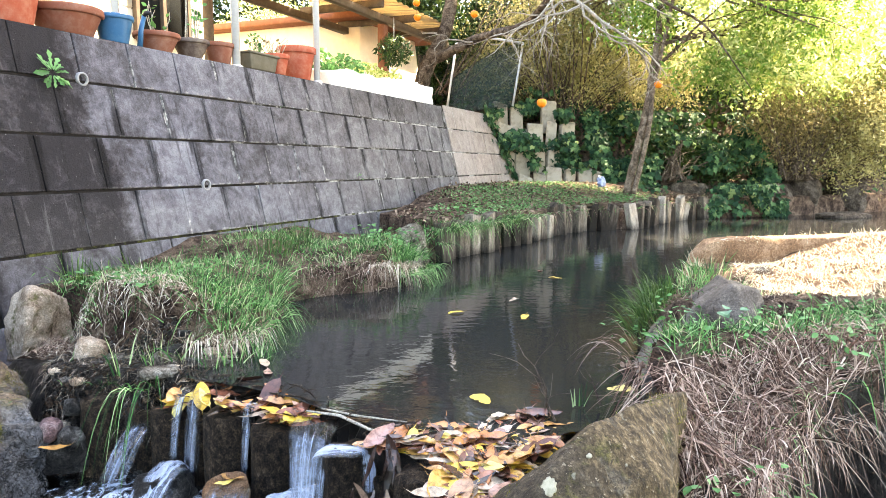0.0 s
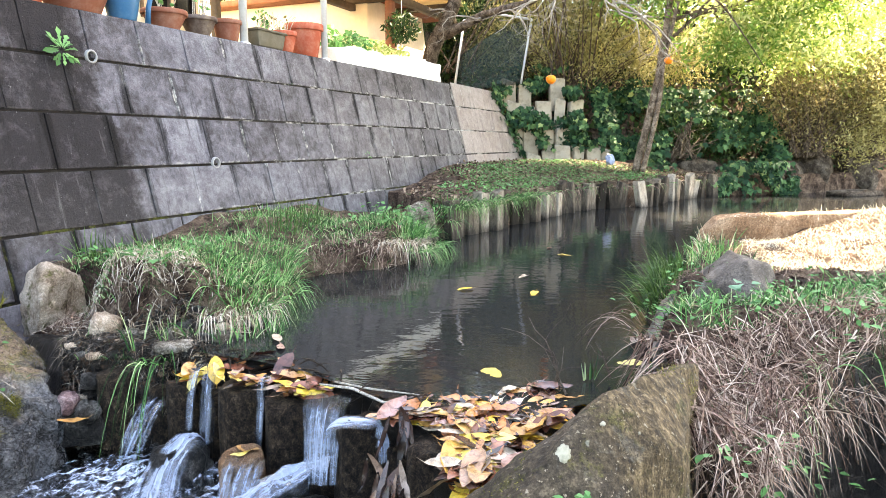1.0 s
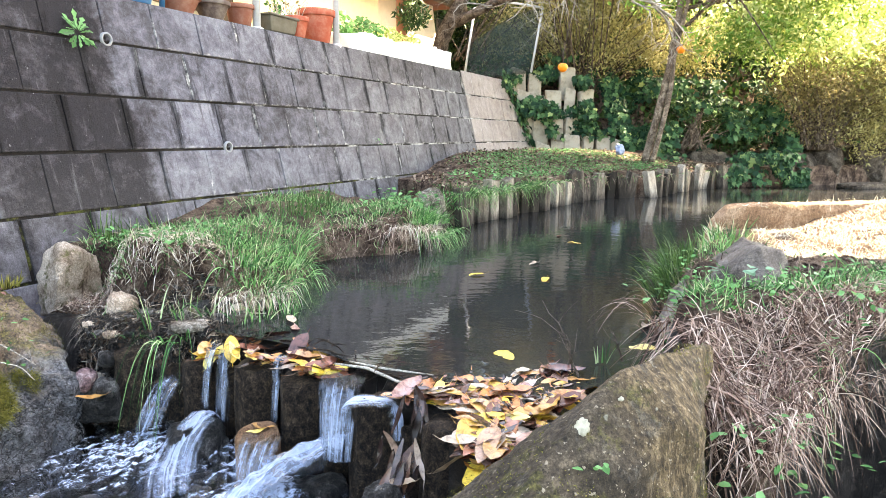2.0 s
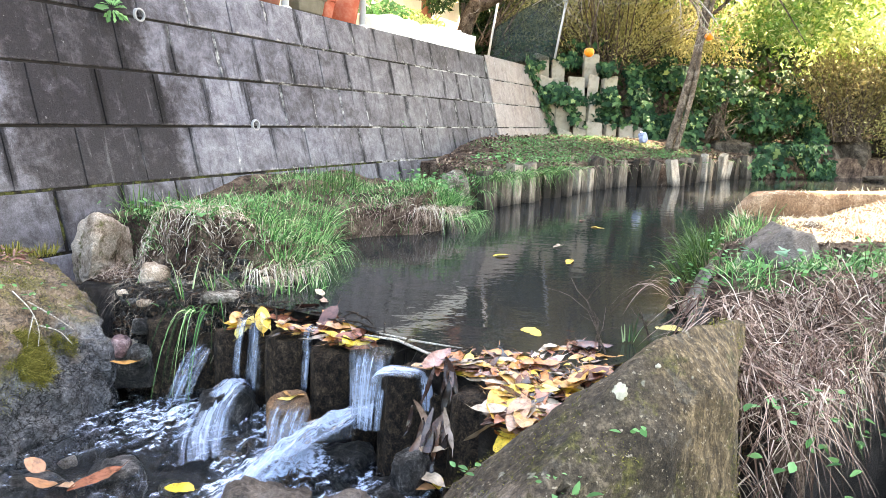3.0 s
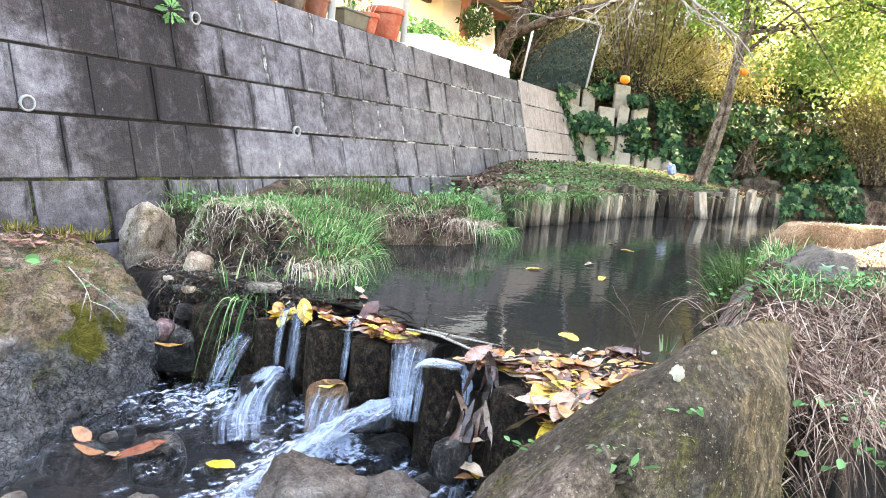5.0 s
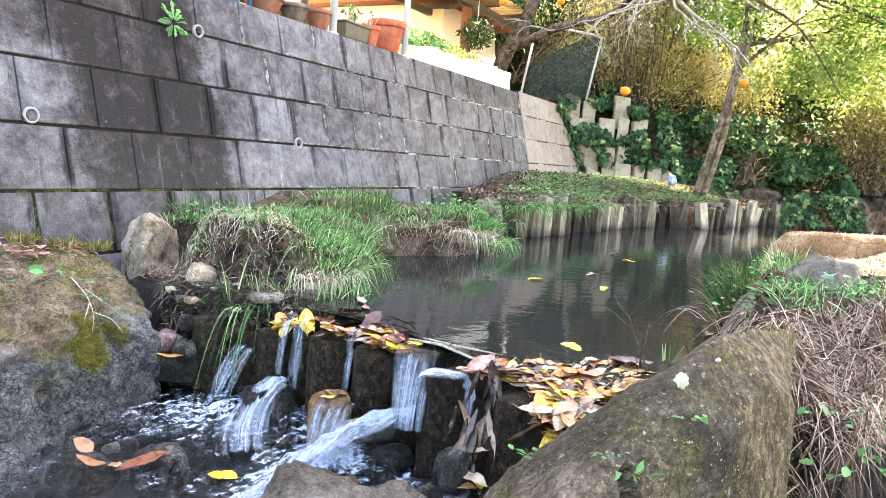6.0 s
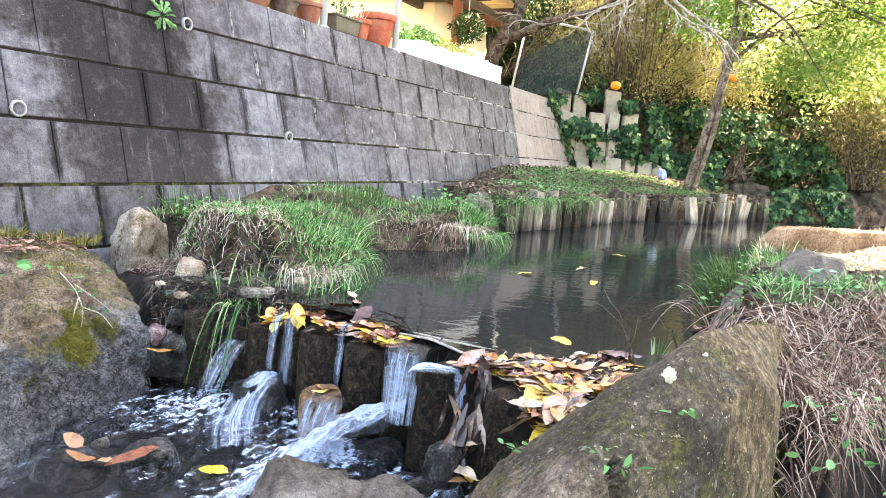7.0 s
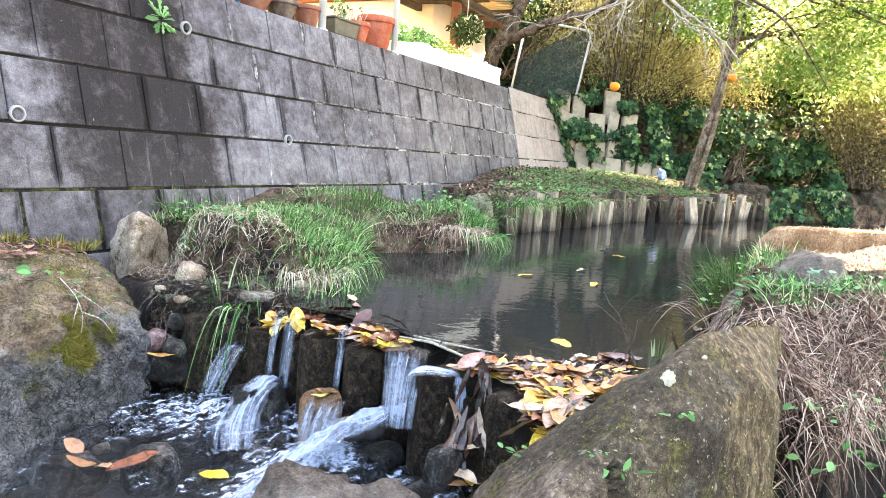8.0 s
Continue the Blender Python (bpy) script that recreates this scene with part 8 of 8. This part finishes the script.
weed([(-0.30, 4.35, 0.24), (-0.42, 4.5, 0.24), (-0.25, 4.2, 0.22), (-0.4, 4.2, 0.24), (-0.35, 4.05, 0.2), (0.02, 5.4, 0.3), (0.22, 5.72, 0.3), (0.0, 5.7, 0.32), (0.2, 6.0, 0.32), (0.55, 6.2, 0.3), (0.36, 5.88, 0.28)], 26, 0.036, "leafy green weeds along the bank", spread=0.09, height=0.08)
q = inside([(0.3, 6.0), (1.0, 7.0), (1.5, 7.7), (2.4, 8.2), (2.8, 9.2), (1.0, 9.1), (0.0, 7.0)], 700)
weed([(a, b, float(gz(a, b))) for a, b in q], 12, 0.022, "low leafy weeds on the far bank", spread=0.10, height=0.04)
q = inside(LOG_BANK[:11] + [(4.2, 9.8), (2.4, 9.5), (0.8, 9.3), (0.2, 8.2), (-0.4, 6.4), (-0.5, 5.6)], 4500)
p = np.stack([q[:, 0], q[:, 1], ground_z(q[:, 0], q[:, 1]) + rng.uniform(0, 0.03, len(q))], 1)
solo("leaf_litter", leaves_mesh("leaf_litter", p, rand_dirs(len(p), 1.0, 0.5), rand_dirs(len(p), 0.0), rng.uniform(0.018, 0.045, len(p)), leaf_mat("dull_brown_leaf", [(0.0, (0.03, 0.018, 0.012)), (0.6, (0.12, 0.075, 0.05)), (1.0, (0.34, 0.25, 0.18))], 0.7, 0.1), LEAF_OVAL, 0.6), "brown fallen leaves scattered over the far bank", "leaf litter", kind="stuff")
# weeds rooted in the wall
for u, s, n, sz, lb in ((2.47, S0 + 3.06 * COURSE, 26, 0.125, "green dandelion-like weed rooted in the wall joint"), (5.32, S0 + 1.05 * COURSE, 9, 0.05, "small green sprout rooted in the wall joint"), (4.38, S0 + 3.02 * COURSE, 4, 0.03, "pale sprout rooted in the wall joint")):
    c = np.array(wp(u, s, 0.02))
    a = rng.uniform(0, 6.28, n)
    d = unit(np.cos(a)[:, None] * np.array(U) + np.sin(a)[:, None] * np.array(V) + np.array(NN) * rng.uniform(0.1, 0.7, n)[:, None])
    solo("wall_weed", leaves_mesh("wall_weed", c + d * 0.02, unit(np.array(NN) + np.array([0, 0, 0.4]) + rng.normal(0, 0.3, (n, 3))), d, rng.uniform(0.5, 1.15, n) * sz * 0.75, WEED, (LEAF_LOBED[0] * np.array([0.72, 1, 1]), LEAF_LOBED[1]), 0.6), lb, "weed", kind="stuff")

# moss cushions on the stones
def moss_on(stone_name, count, where, scale, cut, length, label, material=MOSS):
    """Short moss blades on the upper side of a stone, in patches."""
    vs = bpy.data.objects[stone_name].data.vertices
    pick = [v for v in vs if where(v.co) and noise.noise(v.co * scale) + 0.35 * noise.noise(v.co * scale * 4) > cut]
    pick = [pick[k] for k in rng.integers(0, len(pick), count)]
    nr = np.array([tuple(v.normal) for v in pick])
    base = np.array([tuple(v.co) for v in pick]) + rng.normal(0, 0.006, (count, 3)) - nr * 0.001
    solo("moss", blades_mesh("moss", base, nr + rng.normal(0, 0.6, nr.shape), rng.uniform(*length, count), np.full(count, 0.0018), rng.uniform(0, 0.4, count), material, 2), label, "moss", kind="stuff")


moss_on("boulder", 7000, lambda c: c.x > -1.95 and c.y > 1.35 and c.z > -0.28, 5.0, 0.22, (0.003, 0.008), "golden brown moss in patches on the boulder")
moss_on("slab_stone", 5000, lambda c: c.z > -0.12 and c.y < 1.35, 7.0, 0.22, (0.002, 0.006), "short golden moss in patches on the slab")
moss_on("boulder", 6500, lambda c: (c - Vector((-1.485, 1.885, -0.125))).length < 0.085 + 0.03 * noise.noise(c * 30), 5.0, -9.0, (0.014, 0.046), "golden green moss cushion on the boulder's face")
moss_on("boulder", 1500, lambda c: (c - Vector((-1.41, 2.02, -0.09))).length < 0.06 + 0.03 * noise.noise(c * 30), 5.0, -9.0, (0.006, 0.018), "olive moss at the boulder's shoulder")
q = np.concatenate([np.array(c) + rng.normal(0, 1, (350, 3)) * np.array((0.06, 0.06, 0.012)) for c in ((-1.66, 2.12, 0.085), (-1.85, 2.30, 0.09))])
solo("moss", blades_mesh("moss", q, rand_dirs(len(q), 0.6) + np.array([0.3, -0.2, 0]), rng.uniform(0.006, 0.018, len(q)), np.full(len(q), 0.0028), rng.uniform(0, 0.4, len(q)), MOSS, 2), "golden green moss cushions on the boulder", "moss", kind="stuff")
tuft([(-1.90, 2.45, 0.09), (-1.80, 2.5, 0.08), (-2.05, 2.4, 0.1)], 70, (0.03, 0.07), (0.004, 0.008), (0.0, 0.4), MOSS, "yellow-green ferny moss at the wall's foot", 0.5, 0.05, name="moss_tuft")
straw([(-2.3, 1.9), (-1.68, 2.05), (-1.72, 2.45), (-2.3, 2.5)], 10, (0.05, 0.1), (0.003, 0.005), "dry stalks on the boulder")

# thin runners creeping over the boulder
runners = thing("dry_runner", "thin pale dry runners creeping over the boulder", "stem")
part("stem", tubes_mesh("stem", [limb(pts, 0.0022, 0.0012) for pts in ([(-1.56, 1.98, 0.075), (-1.50, 1.97, 0.02), (-1.47, 1.96, -0.04), (-1.455, 1.93, -0.09)], [(-1.52, 1.99, 0.04), (-1.45, 2.02, -0.02), (-1.41, 2.05, -0.07)], [(-1.49, 1.97, 0.0), (-1.47, 1.91, -0.05), (-1.45, 1.86, -0.10)], [(-1.47, 1.96, -0.03), (-1.43, 2.0, -0.06), (-1.40, 2.02, -0.11)])], TWIG, 5), TWIG, runners)

# dry stems standing at the weir's end
stems = thing("dry_plant", "dry brown plant stems standing by the leaf pile", "plant")
runs, tips = [], []
for s, w, ln in (((0.315, 1.90, -0.03), (-0.25, 0.05, 1.0), 0.26), ((0.33, 1.88, -0.03), (0.05, 0.0, 1.0), 0.15), ((0.30, 1.92, -0.03), (0.15, 0.1, 1.0), 0.13), ((0.48, 1.98, 0.0), (0.1, 0, 1), 0.10)):
    twigs(s, w, ln, 0.004, 1, -0.02, runs, tips, 500 + len(runs))
part("stem", tubes_mesh("stem", runs, BARK, 6), BARK, stems)
tuft([(0.42, 1.98, -0.01)], 7, (0.06, 0.10), (0.005, 0.007), (0.0, 0.3), GRASS, "young green blades by the leaf pile", 0.2, 0.02)


# ---------- fallen leaves ----------
def dead_leaf(length, slim, curl, cup, seed):
    """A curled fallen leaf with a midrib fold and a stalk."""
    r = random.Random(seed)
    n, v, f = 9, [], []
    for i in range(n + 1):
        t = i / n
        w = slim * length * math.sin(math.pi * t ** 0.85) ** 0.62 * (1 + 0.025 * r.uniform(-1, 1)) if 0 < i < n else 0.002
        z = curl * length * (t - 0.45) ** 2 * 2 + 0.02 * length * math.sin(t * 9 + seed) + r.uniform(-0.012, 0.012) * length
        y = (t - 0.5) * length
        v += [(-w, y, z + cup * w + r.uniform(-0.01, 0.01) * length), (0, y, z), (w, y, z + cup * w * r.uniform(0.4, 1.3))]
    for i in range(n):
        a = i * 3
        f += [(a, a + 1, a + 4, a + 3), (a + 1, a + 2, a + 5, a + 4)]
    s = len(v)
    v += [(-0.001, -0.5 * length, v[1][2]), (0.0015, -0.5 * length, v[1][2]), (r.uniform(-0.01, 0.01), -0.72 * length, v[1][2] + 0.01)]
    return np.array(v), np.array(f), np.array([[s, s + 1, s + 2]])


def leaf_set(material, count, seed, lo=0.085, hi=0.145, slim=(0.17, 0.24)):
    r = random.Random(seed)
    out = []
    for k in range(count):
        v, q, t = dead_leaf(r.uniform(lo, hi), r.uniform(*slim), r.uniform(-0.22, 0.22), r.choice((-0.2, 0.0, 0.1, 0.2, 0.5)) * r.uniform(0.6, 1.1), seed * 50 + k)
        out.append(raw_mesh("leaf", v, [q, t], [material]))
    return out


BROWN, YELLOW, PALE = leaf_set(LITTER_MIX, 16, 1, 0.065, 0.135, (0.15, 0.22)), leaf_set(LITTER_YELLOW, 5, 2, 0.06, 0.12), leaf_set(LITTER_PALE, 5, 3, 0.06, 0.12)


def drop_leaf(parent, x, y, z, tilt=20, me=None, name="leaf", tx=None, ty=None, yaw=None):
    me = me or rnd.choice(BROWN if rnd.random() < 0.74 else (YELLOW if rnd.random() < 0.68 else PALE))
    ob = new(name, me)
    ob.parent = parent
    ob.matrix_basis = pose(x, y, z, rnd.gauss(0, tilt) if tx is None else tx, rnd.gauss(0, tilt) if ty is None else ty, rnd.uniform(0, 360) if yaw is None else yaw)
    return ob


SODDEN = leaf_set(litter_mat("sodden_brown_leaf", [(0.0, (0.012, 0.007, 0.006)), (0.6, (0.06, 0.028, 0.020)), (0.85, (0.22, 0.11, 0.07)), (1.0, (0.45, 0.32, 0.24))], 0.25), 8, 5, 0.05, 0.11, (0.07, 0.14))
pile = thing("leaf_pile", "heap of wet brown, orange and yellow leaves caught on the weir", "leaf pile")
PILE = [(-0.20, 1.74), (-0.12, 1.84), (0.05, 1.86), (0.30, 1.95), (0.36, 1.88), (0.22, 1.62), (0.13, 1.46), (0.03, 1.40), (-0.05, 1.46), (0.02, 1.58), (-0.06, 1.70)]
bm = bmesh.new()
nv = [bm.verts.new((x, y, -0.035)) for x, y in PILE]
top = bm.faces.new(nv)
ext = bmesh.ops.extrude_face_region(bm, geom=[top])
for v in [g for g in ext["geom"] if isinstance(g, bmesh.types.BMVert)]:
    v.co.z -= 0.35
part("matted_core", bm, MUD, pile, "sodden black leaf mat", False)
for k, (x, y) in enumerate(inside(PILE, 540)):
    back = (y - 1.40) / 0.5
    drop_leaf(pile, x, y, -0.040 + 0.028 * rnd.random() + 0.014 * noise.noise(Vector((x * 9, y * 9, 1))), 3 + 9 * (1 - back), me=rnd.choice(SODDEN) if rnd.random() < 0.16 else None)
for k in range(30):
    t = rnd.random()
    drop_leaf(pile, -0.13 - 0.05 * t + rnd.gauss(0, 0.022), 1.69 - 0.13 * t + rnd.gauss(0, 0.02), -0.03 - 0.17 * t + rnd.gauss(0, 0.012), 12, me=rnd.choice(SODDEN if rnd.random() < 0.97 else BROWN), tx=rnd.gauss(58, 12), yaw=rnd.gauss(-22, 22))
for k in range(9):
    drop_leaf(pile, 0.02 + rnd.gauss(0, 0.04), 1.42 + rnd.gauss(0, 0.03), -0.05 + rnd.gauss(0, 0.02), 40)
small_pile = thing("leaf_pile", "small heap of brown and yellow leaves on the weir stakes", "leaf pile")
for cx, cy, cz, n, sp in ((-0.64, 2.07, -0.05, 18, 0.035), (-0.50, 2.0, -0.055, 26, 0.035), (-0.86, 2.17, -0.07, 8, 0.02), (-0.44, 1.97, -0.05, 8, 0.03)):
    for k in range(n):
        drop_leaf(small_pile, cx + rnd.gauss(0, sp), cy + rnd.gauss(0, sp * 0.7), cz + abs(rnd.gauss(0, 0.012)), 17, me=rnd.choice(SODDEN + SODDEN + BROWN) if rnd.random() < 0.85 else rnd.choice(YELLOW))
drop_leaf(small_pile, -0.80, 2.16, -0.035, me=YELLOW[0], tx=35, ty=0, yaw=20)
drop_leaf(small_pile, -0.79, 2.15, -0.045, me=YELLOW[1], tx=50, ty=0, yaw=60)

crest = thing("twig_debris", "dark sodden twigs and leaf scraps along the weir crest", "debris")
crest_twigs = []
for k in range(70):
    t = rnd.random() * (len(RIDGE) - 2)
    i = int(t)
    a, b = Vector((*RIDGE[i], 0)), Vector((*RIDGE[i + 1], 0))
    p = a.lerp(b, t - i) + Vector((rnd.gauss(0, 0.02), rnd.gauss(-0.04, 0.03), rnd.uniform(-0.03, 0.01)))
    d = Vector((rnd.uniform(-1, 1), rnd.uniform(-1, 1), rnd.uniform(-0.35, 0.25))).normalized() * rnd.uniform(0.03, 0.10)
    crest_twigs.append(([p - d * 0.5, p + Vector((0, 0, 0.006)), p + d * 0.5], [0.0025, 0.003, 0.0015]))
part("twig", tubes_mesh("twig", crest_twigs, WOOD_WET, 5), WOOD_WET, crest)
for k in range(16):
    t = 2.2 + rnd.random() * 2.2
    i = int(t)
    a, b = Vector((*RIDGE[i], 0)), Vector((*RIDGE[i + 1], 0))
    p = a.lerp(b, t - i)
    drop_leaf(crest, p.x + rnd.gauss(0, 0.02), p.y - 0.05 + rnd.gauss(0, 0.03), -0.03 + rnd.uniform(-0.015, 0.015), 20, me=rnd.choice(BROWN))
stick = thing("peeled_stick", "pale peeled stick lying across the weir gap", "stick")
part("stick", tubes_mesh("stick", [([(-0.405, 1.93, -0.006), (-0.30, 1.885, -0.002), (-0.20, 1.79, -0.006), (-0.14, 1.77, -0.01)], [0.003, 0.005, 0.004, 0.003]), ([(-0.36, 1.935, 0.0), (-0.24, 1.87, 0.002), (-0.10, 1.84, -0.004)], [0.003, 0.0035, 0.002])], TWIG, 8, 0.2), TWIG, stick)


def crumbs(name, poly, n, size, material, label, lift=0.3, flat=0.6):
    """Clods and chips lying on the ground: small sharp-edged lumps in one mesh."""
    q = inside(poly, n)
    nr = ground_n(q[:, 0], q[:, 1])
    s = size[0] + (size[1] - size[0]) * rng.uniform(0, 1, n) ** 2.5
    c = np.stack([q[:, 0], q[:, 1], ground_z(q[:, 0], q[:, 1])], 1) + nr * (s * lift)[:, None]
    tv = np.array([[1, 0, 0], [-1, 0, 0], [0, 1, 0], [0, -1, 0], [0, 0, 1], [0, 0, -1.0]])
    tf = np.array([[0, 2, 4], [2, 1, 4], [1, 3, 4], [3, 0, 4], [2, 0, 5], [1, 2, 5], [3, 1, 5], [0, 3, 5]])
    z = unit(nr + rng.normal(0, 0.35, (n, 3)))
    x = unit(np.cross(z, rand_dirs(n)))
    y = np.cross(z, x)
    k = rng.uniform(0.5, 1.3, (n, 6, 1)) * tv[None] * np.array([1.0, 0.8, flat]) * s[:, None, None]
    v = c[:, None] + k[..., :1] * x[:, None] + k[..., 1:2] * y[:, None] + k[..., 2:] * z[:, None]
    f = (tf[None] + (np.arange(n) * 6)[:, None, None]).reshape(-1, 3)
    return solo(name, raw_mesh(name, v.reshape(-1, 3), [f], [material], False), label, "soil", kind="stuff")


crumbs("soil_crumbs", [(-1.72, 2.62), (-1.45, 2.50), (-1.05, 2.40), (-0.8, 2.44), (-0.68, 2.7), (-0.7, 3.4), (-0.85, 3.4), (-0.85, 2.75), (-1.1, 2.62), (-1.6, 2.78)], 5200, (0.003, 0.016), SOIL, "dark crumbly soil of the mound's broken edge")
crumbs("mud_crumbs", [(-1.42, 2.26), (-1.15, 2.24), (-0.80, 2.20), (-0.66, 2.36), (-0.9, 2.52), (-1.3, 2.56), (-1.5, 2.6)], 4200, (0.003, 0.018), MUD, "wet black clods and debris over the mud")
for mat, k, lb in ((MUD, 3200, "wet black clods on the mud face"), (ROCK_WET, 900, "small wet stones in the mud face"), (SOIL, 1200, "brown clods on the mud face")):
    crumbs("mud_crumbs", [(-1.42, 2.25), (-1.15, 2.24), (-0.93, 2.20), (-0.90, 2.30), (-1.15, 2.36), (-1.42, 2.38)], k, (0.004, 0.020), mat, lb, 0.5)
crumbs("soil_crumbs", [(-0.80, 3.45), (-0.55, 3.62), (-0.30, 3.76), (-0.14, 4.0), (-0.16, 4.5), (-0.30, 4.4), (-0.4, 4.0), (-0.8, 3.7)], 2200, (0.003, 0.018), SOIL, "dark crumbly soil of the second mound's edge")
crumbs("soil_crumbs", [(0.44, 1.14), (0.46, 1.70), (0.56, 2.04), (0.69, 2.36), (0.8, 2.7), (1.2, 2.4), (1.7, 2.0), (1.7, 1.3), (1.15, 1.3), (0.74, 1.1)], 5200, (0.002, 0.010), SOIL, "dry crumbly soil of the bank")
q = inside([(-1.42, 2.30), (-1.15, 2.28), (-0.80, 2.25), (-0.70, 2.42), (-0.9, 2.52), (-1.3, 2.56), (-1.5, 2.6)], 6500)
nr = ground_n(q[:, 0], q[:, 1])
base = np.stack([q[:, 0], q[:, 1], ground_z(q[:, 0], q[:, 1])], 1) + nr * rng.uniform(0, 0.012, len(q))[:, None]
way = rng.normal(0, 1, (len(q), 3)) * np.array([1, 1, 0.5]) + np.array([0, -0.4, -0.1])
wet_roots = leaf_mat("wet_dark_roots", [(0.0, (0.010, 0.008, 0.006)), (0.5, (0.06, 0.042, 0.03)), (0.8, (0.24, 0.18, 0.13)), (1.0, (0.55, 0.47, 0.38))], 0.5, 0.0, 0.5)
solo("root_mat", blades_mesh("root_mat", base, way, rng.uniform(0.02, 0.09, len(q)), rng.uniform(0.0012, 0.003, len(q)), rng.uniform(0, 0.8, len(q)), wet_roots, 4), "tangle of wet dark roots over the mud", "roots", kind="stuff")
for k in range(44):
    x, y = rnd.uniform(-1.40, -0.80), rnd.uniform(2.30, 2.52)
    r = rnd.uniform(0.012, 0.03)
    stone("small dark pebble in the mud", x, y, gz(x, y) + r * 0.2, (r * 1.3, r, r * 0.7), 200 + k, rnd.choice((ROCK_WET, ROCK_WET, ROCK_BUFF)), (0, 0, rnd.uniform(0, 180)), 0.4, 0.15, 2, "pebble", "pebbles of the muddy bank")
for k in range(30):
    x, y = rnd.uniform(-1.4, -0.3), rnd.uniform(1.0, 2.0)
    r = rnd.uniform(0.02, 0.05)
    stone("wet brown cobble under shallow water", x, y, gz(x, y) + r * 0.3, (r * 1.3, r, r * 0.7), 300 + k, rnd.choice((ROCK_WET, ROCK, ROCK_BUFF)), (0, 0, rnd.uniform(0, 180)), 0.4, 0.15, 3, "cobble", "cobbles of the stream bed")
for x, y, m in ((0.68, 4.65, 0), (0.75, 4.37, 1), (0.40, 3.21, 1), (0.12, 2.07, 1), (0.59, 2.16, 1), (0.67, 2.41, 2), (0.39, 3.61, 2), (-0.62, 2.32, 0), (-0.66, 2.42, 2), (0.06, 3.3, 1)):
    me = (BROWN, YELLOW, PALE)[m][rnd.randrange(4)]
    ob = solo("floating_leaf", me, ("brown", "yellow", "pale")[m] + " fallen leaf floating on the pool", "leaf", "leaves on the pool", m=pose(x, y, WATER_Z + 0.006, rnd.uniform(-6, 6), rnd.uniform(-6, 6), rnd.uniform(0, 360)))
WIDE = leaf_set(litter_mat("tan_wet_leaf", [(0.0, (0.28, 0.105, 0.035)), (0.5, (0.36, 0.175, 0.085)), (1.0, (0.44, 0.27, 0.16))], 0.35), 3, 21, 0.062, 0.082, (0.28, 0.36))
for k, (x, y, z, tx, ty, yaw) in enumerate(((-1.305, 1.650, -0.342, 34, -22, 75), (-1.228, 1.560, -0.342, 16, 8, 105), (-1.165, 1.565, -0.350, -10, 6, 70))):
    solo("stranded_leaf", WIDE[k], "broad tan fallen leaf stranded on a stream stone", "leaf", "leaves in the stream", m=pose(x, y, z, tx, ty, yaw))
for x, y, z, m, yaw in ((-0.865, 1.60, -0.352, 1, 80), (-1.10, 1.60, -0.340, 0, 140), (-0.20, 1.50, -0.255, 0, 80), (-0.15, 1.52, -0.25, 1, 10), (-0.17, 1.50, -0.235, 2, 60), (-0.97, 1.40, -0.40, 0, 20), (-0.18, 1.55, -0.19, 2, 100), (-1.29, 2.14, -0.215, 0, 120), (-0.635, 1.865, -0.200, 1, 110), (-0.62, 1.89, -0.197, 0, 60)):
    me = (BROWN, YELLOW, PALE)[m][rnd.randrange(4)]
    solo("stranded_leaf", me, ("brown", "yellow", "pale")[m] + " fallen leaf stranded among the stream stones", "leaf", "leaves in the stream", m=pose(x, y, z, rnd.uniform(-8, 8), rnd.uniform(-8, 8), yaw) @ Matrix.Scale(0.8 if m == 1 else 1.25, 4))
litter = thing("leaf_litter", "dry reddish leaf litter lying on the boulder's ledge", "leaf litter")
RED = leaf_set(litter_mat("red_brown_litter", [(0.0, (0.12, 0.045, 0.03)), (0.5, (0.26, 0.11, 0.08)), (1.0, (0.38, 0.22, 0.17))], 0.8), 4, 9, 0.03, 0.065, (0.10, 0.2))
for x, y in inside([(-2.4, 2.1), (-1.75, 2.12), (-1.70, 2.35), (-1.85, 2.5), (-2.4, 2.55)], 190):
    drop_leaf(litter, x, y, 0.095 + 0.02 * rnd.random(), 14, me=rnd.choice(RED))

# ---------- the wall's blocks ----------
shapes = {}
for k in range(-3, 4):
    for v in range(4):
        shapes[k, v] = shapes[0, v] if k in (1, 2) else block_mesh(BLOCK, COURSE if k < 3 else 0.93 * COURSE, 50 + v + 7 * k, CONCRETE, 0.0, 0.009 if k < 0 else 0.0025)
for k in range(-3, 4):
    u = (1.76 if k % 2 == 0 else 1.94) - 10 * BLOCK
    n = 0
    while u < 7.73:
        if u + BLOCK <= 7.74 and u > -2.0:
            lay(retaining_wall, shapes[k, rnd.randrange(4)], u, S0 + k * COURSE, rnd.uniform(-0.003, 0.003))
        elif u < 7.6 and u > -2.0:
            lay(retaining_wall, block_mesh(7.74 - u, COURSE if k < 3 else 0.93 * COURSE, 77 + k, CONCRETE), u, S0 + k * COURSE, 0.0)
        u += BLOCK
for k in range(-2, 4):
    end = course_end(k)
    edges = np.linspace(7.762, end, 4 if k > 0 else 5)
    for i, (a, b) in enumerate(zip(edges, edges[1:])):
        last = i == len(edges) - 2
        lay(end_wall, block_mesh(b - a, COURSE if k < 3 else COURSE * 1.0, 90 + k * 5 + i, CONCRETE_LIGHT, 0.28 if last else 0.0), a, S0 + k * COURSE, rnd.uniform(-0.003, 0.003))
